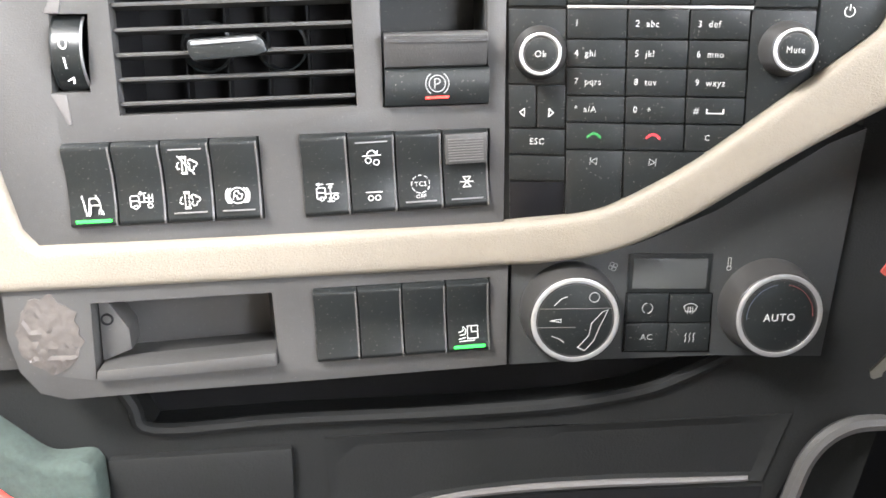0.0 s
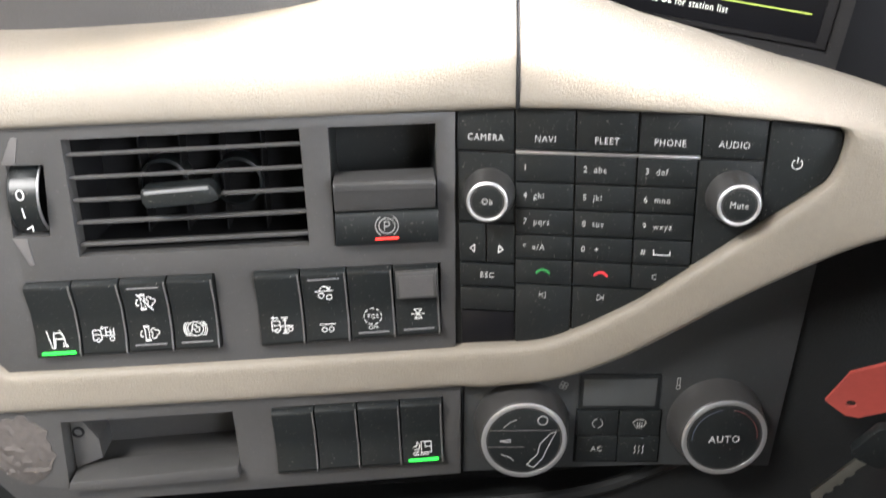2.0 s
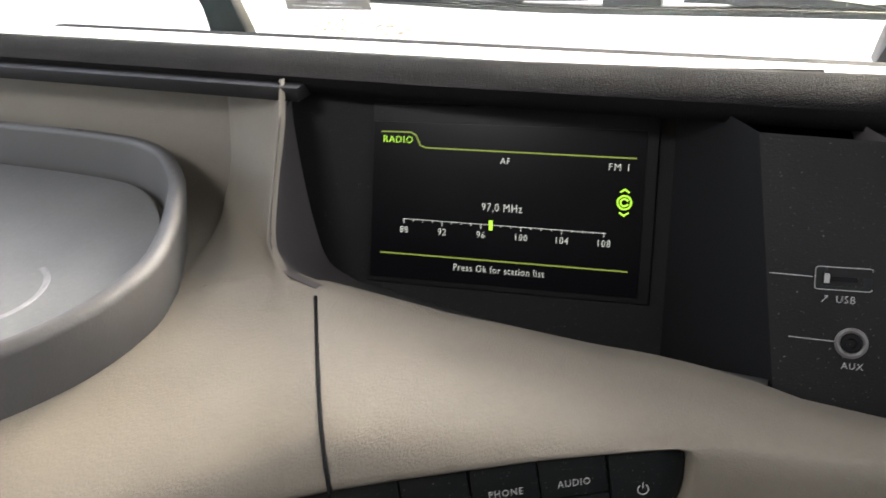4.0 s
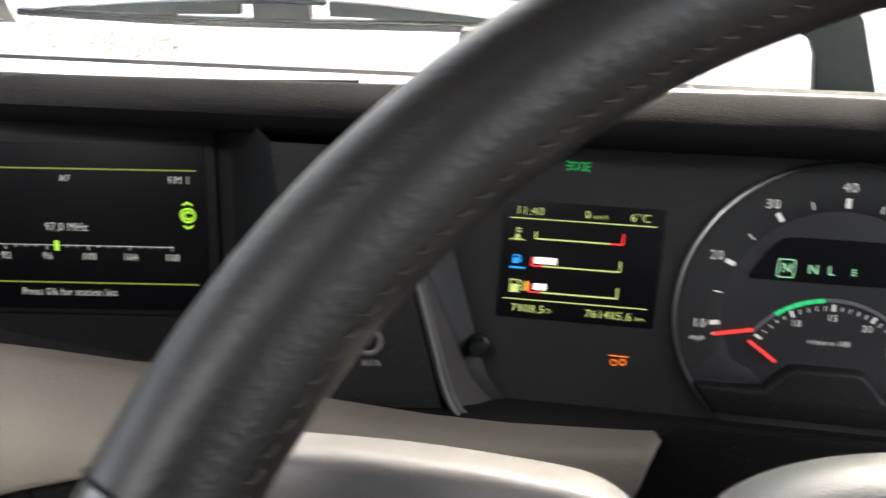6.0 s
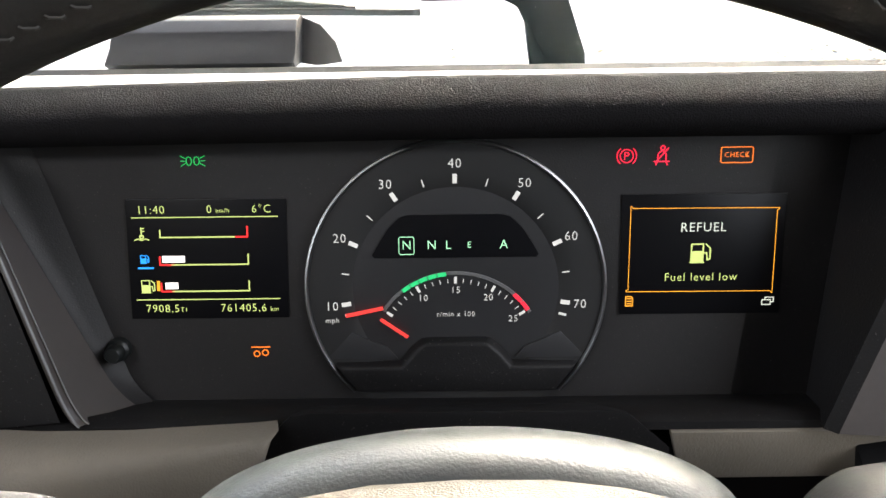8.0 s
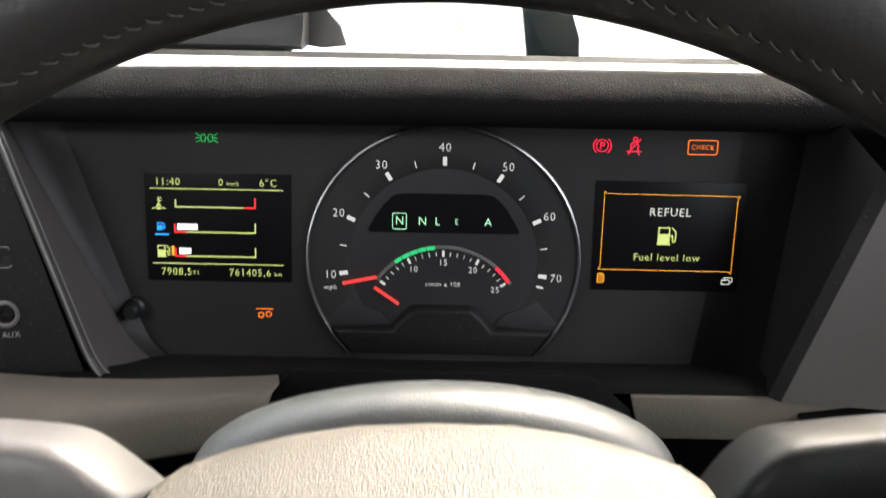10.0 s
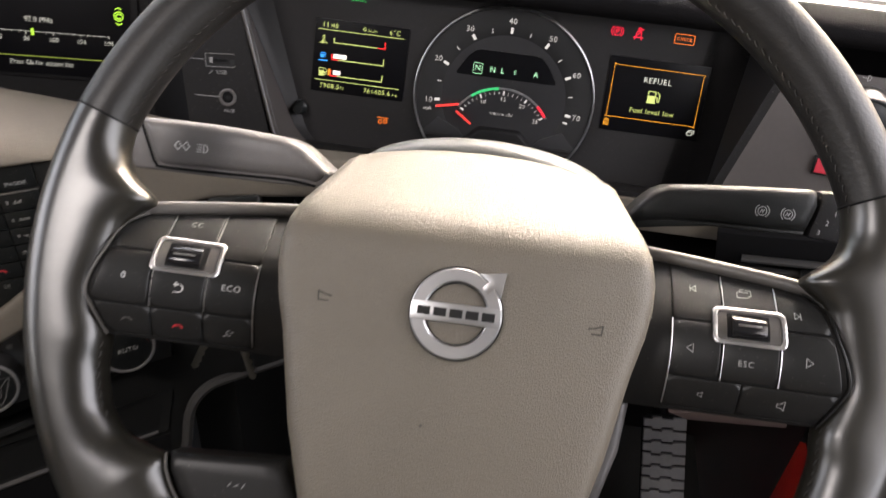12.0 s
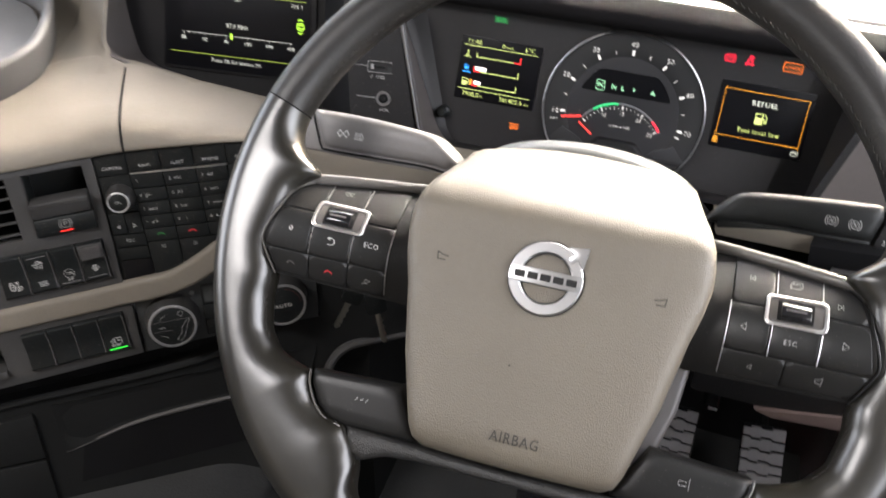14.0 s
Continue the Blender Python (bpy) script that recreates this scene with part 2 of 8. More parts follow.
def sheet(bm, outline, holes, step, front, back, insets=()):
    """A curved sheet over a polygon with holes: front(x, y, edge) gives the places of its face, back(x, y) those of its rim's inner edge."""
    from mathutils.geometry import delaunay_2d_cdt
    loops = [densify(outline, step)] + [densify(h, step) for h in holes]
    polys = [outline] + list(holes)
    pts, edges = [], []
    for loop in loops:
        k = len(pts)
        pts += loop
        edges += [(k + i, k + (i + 1) % len(loop)) for i in range(len(loop))]

    def ok(p):
        return inside(p, outline) and not any(inside(p, h) for h in holes)
    for inset in insets:
        for loop in loops:
            n = len(loop)
            for i in range(n):
                (xa, ya), (xb, yb) = loop[i - 1], loop[(i + 1) % n]
                d = math.hypot(xb - xa, yb - ya) or 1
                for sgn in (1, -1):
                    q = (loop[i][0] - sgn * (yb - ya) / d * inset, loop[i][1] + sgn * (xb - xa) / d * inset)
                    if ok(q) and edge_distance(q, polys) > inset * 0.9:
                        pts.append(q)
    least = max(insets, default=0) + step * 0.35
    x0, x1 = min(p[0] for p in outline), max(p[0] for p in outline)
    y0, y1 = min(p[1] for p in outline), max(p[1] for p in outline)
    for i in range(int((x1 - x0) / step) + 1):
        for j in range(int((y1 - y0) / step) + 1):
            q = (x0 + (i + 0.5 * (j % 2)) * step, y0 + j * step)
            if ok(q) and edge_distance(q, polys) > least:
                pts.append(q)
    vs, _, fs, *_ = delaunay_2d_cdt([Vector(p) for p in pts], edges, [], 0, 1e-6)
    keep = [f for f in fs if ok(tuple(sum((vs[k] for k in f), Vector((0, 0))) / len(f)))]
    tops = {}
    for k in {k for f in keep for k in f}:
        p = (vs[k].x, vs[k].y)
        tops[k] = bm.verts.new(front(p[0], p[1], edge_distance(p, polys)))
    faces = [bm.faces.new([tops[k] for k in f]) for f in keep]
    use = {}
    for f in keep:
        for a, b in zip(f, list(f[1:]) + [f[0]]):
            use[(a, b)] = use.get((a, b), 0) + 1
    rim = {}
    for a, b in [e for e in use if (e[1], e[0]) not in use]:
        for k in (a, b):
            if k not in rim:
                rim[k] = bm.verts.new(back(vs[k].x, vs[k].y))
        faces.append(bm.faces.new((tops[b], tops[a], rim[a], rim[b])))
    bmesh.ops.recalc_face_normals(bm, faces=faces)


def finish(name, bm, mat, sharp=38):
    me = bpy.data.meshes.new(name)
    bm.to_mesh(me)
    bm.free()
    me.materials.append(mat)
    me.polygons.foreach_set("use_smooth", [True] * len(me.polygons))
    me.set_sharp_from_angle(angle=radians(sharp))
    return me


def part(name, bm, mat, parent, label="", sharp=38):
    ob = new(name, finish(name, bm, mat, sharp))
    ob.parent = parent
    if label:
        ob["label"] = label
    return ob


def thing(name, m, label, category, group="", kind=""):
    return tagged(new_at(name, m), label, category, group, kind)


def new_at(name, m, data=None):
    ob = new(name, data)
    ob.matrix_world = m
    return ob


def shifted(m, x=0.0, y=0.0, z=0.0):
    return m @ Matrix.Translation((x, y, z))


def solid(name, bm, mat, m, label, category, kind="", sharp=38):
    return tagged(new_at(name, m, finish(name, bm, mat, sharp)), label, category, "", kind)


LETTERS = {}


def letters(parent, words, x, y, z, size, mat, align="CENTER", name="lettering", wide=1.0, thick=0.0001, turn=0.0, weight=None):
    """Words in the built-in font, as a flat mesh."""
    if weight is None:
        weight = -0.009 if mat.node_tree.nodes["Principled BSDF"].inputs["Emission Strength"].default_value > 0 else -0.003
    key = (words, align, thick / size, weight)
    if key not in LETTERS:
        cu = bpy.data.curves.new("letters", "FONT")
        cu.body, cu.size, cu.align_x, cu.align_y, cu.extrude, cu.resolution_u = words, 1.0, align, "CENTER", thick / size, 2
        cu.space_character = 1.14
        cu.offset = weight
        tmp = new("letters", cu)
        dg = bpy.context.evaluated_depsgraph_get()
        LETTERS[key] = bpy.data.meshes.new_from_object(tmp.evaluated_get(dg))
        bpy.data.objects.remove(tmp)
        bpy.data.curves.remove(cu)
    me = LETTERS[key].copy()
    me.name = name
    me.transform(Matrix.Diagonal((size * wide * 0.95, size, size, 1)))
    me.materials.clear()
    me.materials.append(mat)
    ob = new(name, me)
    ob.parent = parent
    ob.location, ob.rotation_euler = (x, y, z), (0, 0, radians(turn))
    return ob


def printed(parent, lines, width, mat, z=0.0003, name="symbol", at=(0, 0), size=1.0):
    """A printed symbol out of thin lines."""
    bm = bmesh.new()
    strokes(bm, [[(at[0] + x * size, at[1] + y * size) for x, y in line] for line in lines], width * 0.8, z)
    return part(name, bm, mat, parent)


# ---- the cab's shell and the ground outside ----
def slab(name, x0, x1, y0, y1, z0, z1, mat, label, bev=0.0, category="wall"):
    bm = bmesh.new()
    box(bm, x0, x1, y0, y1, z0, z1, bev)
    return solid(name, bm, mat, Matrix(), label, category, "structure")


slab("floor", -1.62, 0.61, -1.3, 1.0, 0.35, 0.40, CARPET, "dark grey carpeted cab floor", 0, "floor")
# The opening and its frame are out of view, made for the added lamp.
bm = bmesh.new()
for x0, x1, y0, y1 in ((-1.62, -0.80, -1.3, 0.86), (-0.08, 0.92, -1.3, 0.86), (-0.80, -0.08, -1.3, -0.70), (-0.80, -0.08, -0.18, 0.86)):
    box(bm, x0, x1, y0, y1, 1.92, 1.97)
solid("ceiling", bm, TRIM, Matrix(), "pale fabric cab roof lining, opened for an added light", "ceiling", "structure")
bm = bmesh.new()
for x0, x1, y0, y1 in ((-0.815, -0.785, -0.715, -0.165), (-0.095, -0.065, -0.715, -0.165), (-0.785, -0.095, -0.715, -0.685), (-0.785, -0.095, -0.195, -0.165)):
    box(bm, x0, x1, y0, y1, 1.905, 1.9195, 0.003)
solid("added_hatch_frame", bm, DARK, Matrix(), "unseen frame of the hatch added for light", "window", "structure")
slab("wall_back", -1.62, 0.92, -1.35, -1.3, -0.05, 1.97, TRIM, "pale lined back wall of the cab", 0)
slab("wall_left", -1.67, -1.62, -1.3, 1.0, -0.05, 1.08, TRIM, "pale lined passenger side of the cab")
slab("wall_left_rear", -1.67, -1.62, -1.3, -0.55, 1.08, 1.97, TRIM, "pale lined passenger side behind the window")
slab("wall_left_top", -1.67, -1.62, -0.55, 1.0, 1.84, 1.97, TRIM, "lined strip above the passenger window")
slab("wall_right_rear", 0.92, 0.97, -1.3, -0.45, -0.05, 1.97, TRIM, "pale lined driver side behind the door")
slab("wall_right_top", 0.92, 0.97, -0.45, 1.0, 1.84, 1.97, TRIM, "lined strip above the driver door")
slab("wall_front", -1.62, 0.92, 1.0, 1.05, -0.05, 0.95, DARK, "black bulkhead under the windscreen")
# Unseen slab, added to stop light bounced off the yard and from the side.
slab("door_baffle", 0.86, 0.92, -0.45, 0.66, -0.05, 1.20, DARK, "unseen black door slab that blocks light from the yard", 0.01, "door")
# Out of view; hangs below the glass's top to keep skylight off the dash.
slab("header_baffle", -1.62, 0.92, 0.86, 0.90, 1.55, 1.97, TRIM, "unseen lined header, set low to block skylight")

GROUND = material("pale_yard_concrete", (0.60, 0.58, 0.54), 0.9, grain=60, bump=0.4, vary=0.12)
bm = bmesh.new()
box(bm, -400, 400, -400, 400, -0.2, 0.0)
solid("ground", bm, GROUND, pose(0, 0, -0.95), "pale concrete yard in flat daylight", "ground", "structure")

# ---- the beige dashboard moulding ----
JOIN = Vector((-0.1985, 0.389, 1.003))


def bend(s):
    if s < 0.012:
        return 39 + (28 - 39) * max(0.0, min(1.0, (s + 0.012) / 0.024))
    if s > 0.17:
        return 28 + (14 - 28) * max(0.0, min(1.0, (s - 0.17) / 0.06))
    return 28


BASE = {0: Vector((0, 0, 0))}
for k in range(1, 901):
    for sg in (1, -1):
        a = radians(bend(sg * (k - 0.5) * 0.001))
        BASE[sg * k] = BASE[sg * (k - 1)] + Vector((math.cos(a), math.sin(a), 0)) * 0.001 * sg


def fascia(s, q, w=0.0):
    """A place on the dashboard's front: s along it, q up it, w out of it."""
    k = math.floor(s * 1000)
    at = BASE[k].lerp(BASE[k + 1], s * 1000 - k)
    a, l = radians(bend(s)), radians(14.6)
    nh = Vector((math.sin(a), -math.cos(a), 0))
    return JOIN + at + (-nh * math.sin(l) + Vector((0, 0, math.cos(l)))) * (q - 0.0138) + (nh * math.cos(l) + Vector((0, 0, math.sin(l)))) * w


def between(x, table):
    for (xa, ya), (xb, yb) in zip(table, table[1:]):
        if x <= xb:
            return ya + (yb - ya) * max(0.0, (x - xa) / (xb - xa))
    return table[-1][1]


BROW = [(-0.5, 0.0140), (-0.2249, 0.0157), (-0.1155, 0.0178), (-0.0592, 0.0189), (0.0, 0.0200), (0.0311, 0.0231), (0.0619, 0.0246), (0.1251, 0.0261), (0.187, 0.0243), (0.25, 0.019), (0.42, 0.012)]
BACK_D = [(0, 0), (0.013, 0.005), (0.029, 0.018), (0.0545, 0.042), (0.0925, 0.08), (0.1345, 0.122), (0.1635, 0.15), (0.2135, 0.19), (0.2556, 0.215), (0.2756, 0.225), (0.40, 0.33)]
BACK_Z = [(0, 0), (0.013, 0.012), (0.029, 0.022), (0.0545, 0.027), (0.0925, 0.028), (0.1345, 0.028), (0.1635, 0.033), (0.19, 0.0420), (0.2135, 0.062), (0.2556, 0.100), (0.2756, 0.112), (0.40, 0.13)]


def dash(s, q, edge):
    q0 = between(s, BROW)
    r = 0.005
    drop = 0.0 if edge >= r else r - math.sqrt(max(0.0, r * r - (r - edge) ** 2))
    if q <= q0:
        return fascia(s, q, 0.005 - drop)
    t = q - q0
    a = radians(bend(s))
    back = Vector((-math.sin(a), math.cos(a), 0))
    z = between(t, BACK_Z)
    if t > 0.1345:
        z = 0.028 + (z - 0.028) * between(s, [(-0.026, 0.0), (0.008, 1.0)])
    fall = between(s, [(0.03, 1.0), (0.098, 0.55), (0.173, 0.25), (0.25, 0.12), (0.42, 0.1)])
    return fascia(s, q0, 0.005 - drop) + back * between(t, BACK_D) + Vector((0, 0, z * fall))


band_low = smooth_line([(-0.27, -0.1442), (-0.19, -0.1433), (-0.04, -0.141), (0.0136, -0.1388), (0.0361, -0.1356), (0.0674, -0.1274), (0.1032, -0.1084), (0.1531, -0.0718), (0.1797, -0.0543), (0.2229, -0.028), (0.262, -0.016), (0.31, -0.016), (0.38, -0.016)], 5)
dash_top = [(0.41, 0.024), (0.34, 0.036), (0.30, 0.046), (0.25, 0.062), (0.173, 0.101), (0.098, 0.133), (0.045, 0.157), (0.023, 0.165), (0.012, 0.174), (0.004, 0.182), (-0.03, 0.186)]
RADIO_EDGE = smooth_line([(0.0083, -0.1139), (0.047, -0.1075), (0.0682, -0.0992), (0.1029, -0.0769), (0.13, -0.0543), (0.1611, -0.0278), (0.1834, -0.0085), (0.189, -0.0013), (0.1918, 0.0074)], 4) + [(0.1925, 0.0185), (0.1905, 0.0225), (0.187, 0.0243), (0.1569, 0.0256), (0.1251, 0.0261), (0.0931, 0.0254), (0.0619, 0.0246), (0.0311, 0.0231)]
hole = [(-0.2598, -0.0783), (-0.2530, -0.1100), (-0.246, -0.1190), (-0.1886, -0.1185), (-0.13, -0.1175), (-0.0386, -0.1158), (0.0019, -0.1148)] + RADIO_EDGE + [(0.0, 0.0200), (-0.0592, 0.0189), (-0.1155, 0.0178), (-0.1707, 0.0170), (-0.2249, 0.0157), (-0.258, 0.0150), (-0.262, 0.010)]
dashboard = thing("dashboard", Matrix(), "beige grained truck dashboard with a curved band round the controls", "dashboard")
bm = bmesh.new()
sheet(bm, [(-0.50, -0.1442)] + band_low + [(0.395, -0.015)] + dash_top + [(-0.50, 0.186)], [hole], 0.011, dash, lambda s, q: dash(s, q, 1.0) + (fascia(s, 0, -0.016) - fascia(s, 0, 0)), (0.0008, 0.002, 0.004, 0.007))
part("moulding", bm, BEIGE, dashboard, "beige soft-touch moulding with leather grain", 60)
# the seam that runs back over the moulding beside the radio
bm = bmesh.new()
tube(bm, [dash(0.0312 - 0.055 * t, between(0.0312, BROW) + t, 1.0) + Vector((0, 0, -0.0002)) for t in (0.001, 0.006, 0.013, 0.02, 0.029, 0.042, 0.0545, 0.075, 0.0925, 0.115, 0.1345)], 0.0011, 6)
part("seam", bm, DARK, dashboard, "narrow dark joint in the beige moulding")
# beige wall behind the tray, under the cowl, which swells out beside the display
bm = bmesh.new()
WALL = [
    [(-1.30, 0.634, 1.127), (-1.30, 0.630, 1.09), (-1.30, 0.626, 1.062), (-1.30, 0.616, 1.046), (-1.30, 0.585, 1.037), (-1.30, 0.52, 1.034)],
    [(-0.44, 0.634, 1.127), (-0.44, 0.630, 1.09), (-0.44, 0.625, 1.062), (-0.44, 0.614, 1.046), (-0.43, 0.585, 1.037), (-0.42, 0.52, 1.034)],
    [(-0.36, 0.629, 1.127), (-0.36, 0.622, 1.09), (-0.357, 0.610, 1.062), (-0.350, 0.588, 1.047), (-0.335, 0.550, 1.039), (-0.305, 0.440, 1.0340)],
    [(-0.323, 0.620, 1.127), (-0.318, 0.606, 1.094), (-0.312, 0.586, 1.064), (-0.305, 0.560, 1.048), (-0.290, 0.528, 1.0405), (-0.262, 0.440, 1.0345)],
    [(-0.308, 0.612, 1.127), (-0.300, 0.590, 1.102), (-0.294, 0.566, 1.074), (-0.288, 0.5425, 1.0525), (-0.272, 0.520, 1.0430), (-0.240, 0.455, 1.0350)],
    [(-0.303, 0.606, 1.127), (-0.2925, 0.5805, 1.108), (-0.2875, 0.5575, 1.079), (-0.2820, 0.5365, 1.0530), (-0.2660, 0.5200, 1.0450), (-0.236, 0.484, 1.0365)],
    [(-0.301, 0.608, 1.127), (-0.2895, 0.5835, 1.106), (-0.2845, 0.5600, 1.078), (-0.2780, 0.5390, 1.0515), (-0.2630, 0.5240, 1.0440), (-0.232, 0.490, 1.0350)],
]
cols = [smooth_line(c, 6) for c in WALL]
grid_rows = [smooth_line([c[i] for c in cols], 6) for i in range(len(cols[0]))]
wall_v = [[bm.verts.new(p) for p in r] for r in grid_rows]
for a, b in zip(wall_v, wall_v[1:]):
    for i in range(len(a) - 1):
        bm.faces.new((a[i], a[i + 1], b[i + 1], b[i]))
bmesh.ops.recalc_face_normals(bm, faces=bm.faces)
part("rear_wall", bm, BEIGE, dashboard, "beige wall that rises behind the tray to the cowl", 80)
# beige strips under the instruments
bm = bmesh.new()
prism(bm, [(0.380, 0.962), (0.70, 0.964), (0.70, 0.9945), (0.371, 0.9940)], -0.5500, -0.5435, 0.002, 2)
strip = part("trim_strip", bm, BEIGE, dashboard)
strip.matrix_parent_inverse = Matrix()
strip.rotation_euler = (radians(90), 0, 0)

# ---- charcoal fascia plates ----
upper = [(-0.256, -0.137), (0.0094, -0.137), (0.0094, 0.006), (-0.256, 0.004)]
VENT = [(-0.1885, -0.0665), (-0.0687, -0.0640), (-0.0700, -0.0010), (-0.1880, -0.0040)]
PARK = [(-0.0550, -0.0648), (0.0002, -0.0639), (-0.0007, 0.0000), (-0.0555, -0.0009)]
GROUP_1 = [(-0.2180, -0.1240), (-0.1196, -0.1220), (-0.1200, -0.0784), (-0.2175, -0.0800)]
GROUP_2 = [(-0.0980, -0.1222), (0.0012, -0.1187), (0.0012, -0.0770), (-0.0980, -0.0779)]
SLOT = [(-0.2200, -0.0545), (-0.2015, -0.0545), (-0.1985, -0.0165), (-0.2165, -0.0165)]
def plate(outline, holes, depth, bev=0.0009):
    """A flat plate with openings and softened edges."""
    bm = bmesh.new()
    sheet(bm, outline, holes, 0.5, lambda x, y, e: (x, y, 0.0), lambda x, y: (x, y, -depth))
    bmesh.ops.dissolve_limit(bm, angle_limit=0.02, verts=bm.verts, edges=bm.edges)
    front = [e for e in bm.edges if len(e.link_faces) == 2 and e.calc_face_angle(0) > 0.4 and all(abs(v.co.z) < 1e-6 for v in e.verts)]
    bmesh.ops.bevel(bm, geom=front, offset=bev, segments=2, profile=0.6, affect="EDGES", clamp_overlap=True)
    return bm


panel = thing("switch_panel", SWITCHES, "charcoal plastic dashboard panel with vent, switches and dust", "panel")
part("plate", plate(upper, [VENT, PARK, GROUP_1, GROUP_2, SLOT], 0.012), PANEL, panel)
GROUP_3 = [(-0.0955, -0.2058), (0.0022, -0.2030), (0.0018, -0.1605), (-0.0957, -0.1628)]
TRAY = [(-0.2165, -0.2100), (-0.1172, -0.2058), (-0.1187, -0.1643), (-0.2145, -0.1663)]
lower = [(-0.2590, -0.140), (-0.2600, -0.184), (-0.2560, -0.204), (-0.2470, -0.2170), (-0.2330, -0.2215), (-0.1751, -0.2196), (-0.0966, -0.2176), (0.0122, -0.2140), (0.0122, -0.140)]
part("lower_plate", plate(lower, [GROUP_3, TRAY], 0.02), PANEL, panel)
bm = bmesh.new()
box(bm, -0.420, -0.245, -0.214, -0.100, -0.050, -0.026, 0.003)
part("end_plate", bm, PANEL, panel)
bm = bmesh.new()
box(bm, -0.25, 0.005, -0.13, 0.0, -0.05, -0.045)
part("backing", bm, DARK, panel)

# ---- radio plate and climate plate ----
radio = thing("radio_keypad", RADIO, "black truck radio keypad with knobs and white lettering", "radio")
RADIO_OUT = [(-0.0339 + 0.0, -0.1148)] + [(s - 0.0339, q) for s, q in RADIO_EDGE] + [(-0.0339, 0.0196)]
bm = bmesh.new()
prism(bm, RADIO_OUT, -0.014, -0.0022)
part("plate", bm, KEY, radio)
climate = thing("climate_panel", CLIMATE, "black heater control panel with two ringed knobs", "climate control")
CLIMATE_OUT = [(0.0008, 0.0010), (0.055, 0.0032), (0.1228, 0.0046), (0.1880, 0.0030), (0.1965, 0.1390), (0.1761, 0.1305), (0.1461, 0.1117), (0.1157, 0.0926), (0.0906, 0.0815), (0.0717, 0.0735), (0.0526, 0.0690), (0.0204, 0.0670), (0.0008, 0.0660)]
bm = bmesh.new()
prism(bm, CLIMATE_OUT, -0.02, 0.0, 0.0008)
PLATE = material("dark_slate_plate", (0.0205, 0.0222, 0.0225), 0.5, grain=1100, bump=0.2, vary=0.18, dirt=0.2)
part("plate", bm, PLATE, climate)

# ---- black binnacle: display recess, socket block, cluster recess, cowl ----
binnacle = thing("instrument_binnacle", Matrix(), "black plastic instrument hood and recess under the windscreen", "binnacle")


def skin(name, rows, mat, parent, label="", n=4):
    """A surface through rows of places."""
    bm = bmesh.new()
    rows = [[Vector(p) for p in smooth_line(r, n)] if n > 1 else [Vector(p) for p in r] for r in rows]
    vs = [[bm.verts.new(p) for p in r] for r in rows]
    for a, b in zip(vs, vs[1:]):
        for i in range(len(a) - 1):
            bm.faces.new((a[i], a[i + 1], b[i + 1], b[i]))
    bmesh.ops.recalc_face_normals(bm, faces=bm.faces)
    ob = part(name, bm, mat, parent, label, 50)
    return ob


def on(m, x, y, z=0.0):
    return m @ Vector((x, y, z))


# Grey lightened for driver-side light on the faces turned that way.
CHEEK = material("side_lit_grey_plastic", (0.066, 0.058, 0.055), 0.48, grain=1200, bump=0.1, vary=0.15)
front_curve = [(-0.2965, 0.594, 1.1165), (-0.2905, 0.579, 1.107), (-0.286, 0.557, 1.079), (-0.280, 0.5355, 1.0525), (-0.264, 0.5205, 1.0445), (-0.238, 0.513, 1.0415), (-0.16, 0.523, 1.0265), (-0.08, 0.534, 1.0165), (0.0, 0.541, 1.010)]
back_curve = [on(DISPLAY, *p) for p in [(-0.1365, 0.080), (-0.135, 0.060), (-0.130, 0.03), (-0.122, -0.005), (-0.112, -0.030), (-0.092, -0.042), (0.0, -0.060), (0.10, -0.075), (0.165, -0.0817)]]
mid_curve = [(Vector(a) * 0.55 + Vector(b) * 0.45) + Vector((0, 0, -0.006)) for a, b in zip(front_curve, back_curve)]
lip_curve = [Vector(a) + Vector((0, 0.006, -0.001)) for a in front_curve]
recess = [[Vector(a) + Vector((0, -0.001, -0.012)) for a in front_curve], front_curve, lip_curve, mid_curve, back_curve]
# One wall in two tones: its left part carries the light in its colour.
skin("recess_side", [r[:6] for r in recess], CHEEK, binnacle, "smooth side of the display recess, brownish grey lightened for side light")
skin("recess_wall", [r[5:] for r in recess], PANEL, binnacle)
# Black strip that stands for the shade where the wall meets the cowl.
bm = bmesh.new()
box(bm, -1.30, -0.288, 0.6, 0.655, 1.1145, 1.1240, 0.002)
part("soffit_shade", bm, BLACK, binnacle, "underside of the cowl, a black strip for the wall's shade")
bm = bmesh.new()
prism(bm, [(-0.16, -0.10), (0.18, -0.10), (0.18, 0.10), (-0.16, 0.10)], -0.012, -0.001)
back = part("display_backing", bm, BLACK, binnacle)
back.matrix_local = DISPLAY
# block with the sockets, between the display and the cluster
BL, BR, TR, TL = Vector((0.004, 0.540, 1.000)), Vector((0.0730, 0.545, 1.003)), Vector((0.0355, 0.5905, 1.1228)), Vector((-0.020, 0.5905, 1.1228))
DBR, DTR = on(DISPLAY, 0.105, -0.09), on(DISPLAY, 0.105, 0.09)
FACE = material("dark_grey_cluster_plastic", (0.0165, 0.0156, 0.016), 0.55, grain=1100, bump=0.2, vary=0.2, dirt=0.15, specular=0.3)
skin("socket_face", [[BL, BR], [TL, TR]], BLACK, binnacle, n=1)
skin("socket_side", [[BL, TL], [DBR, DTR]], DARK, binnacle, n=1)
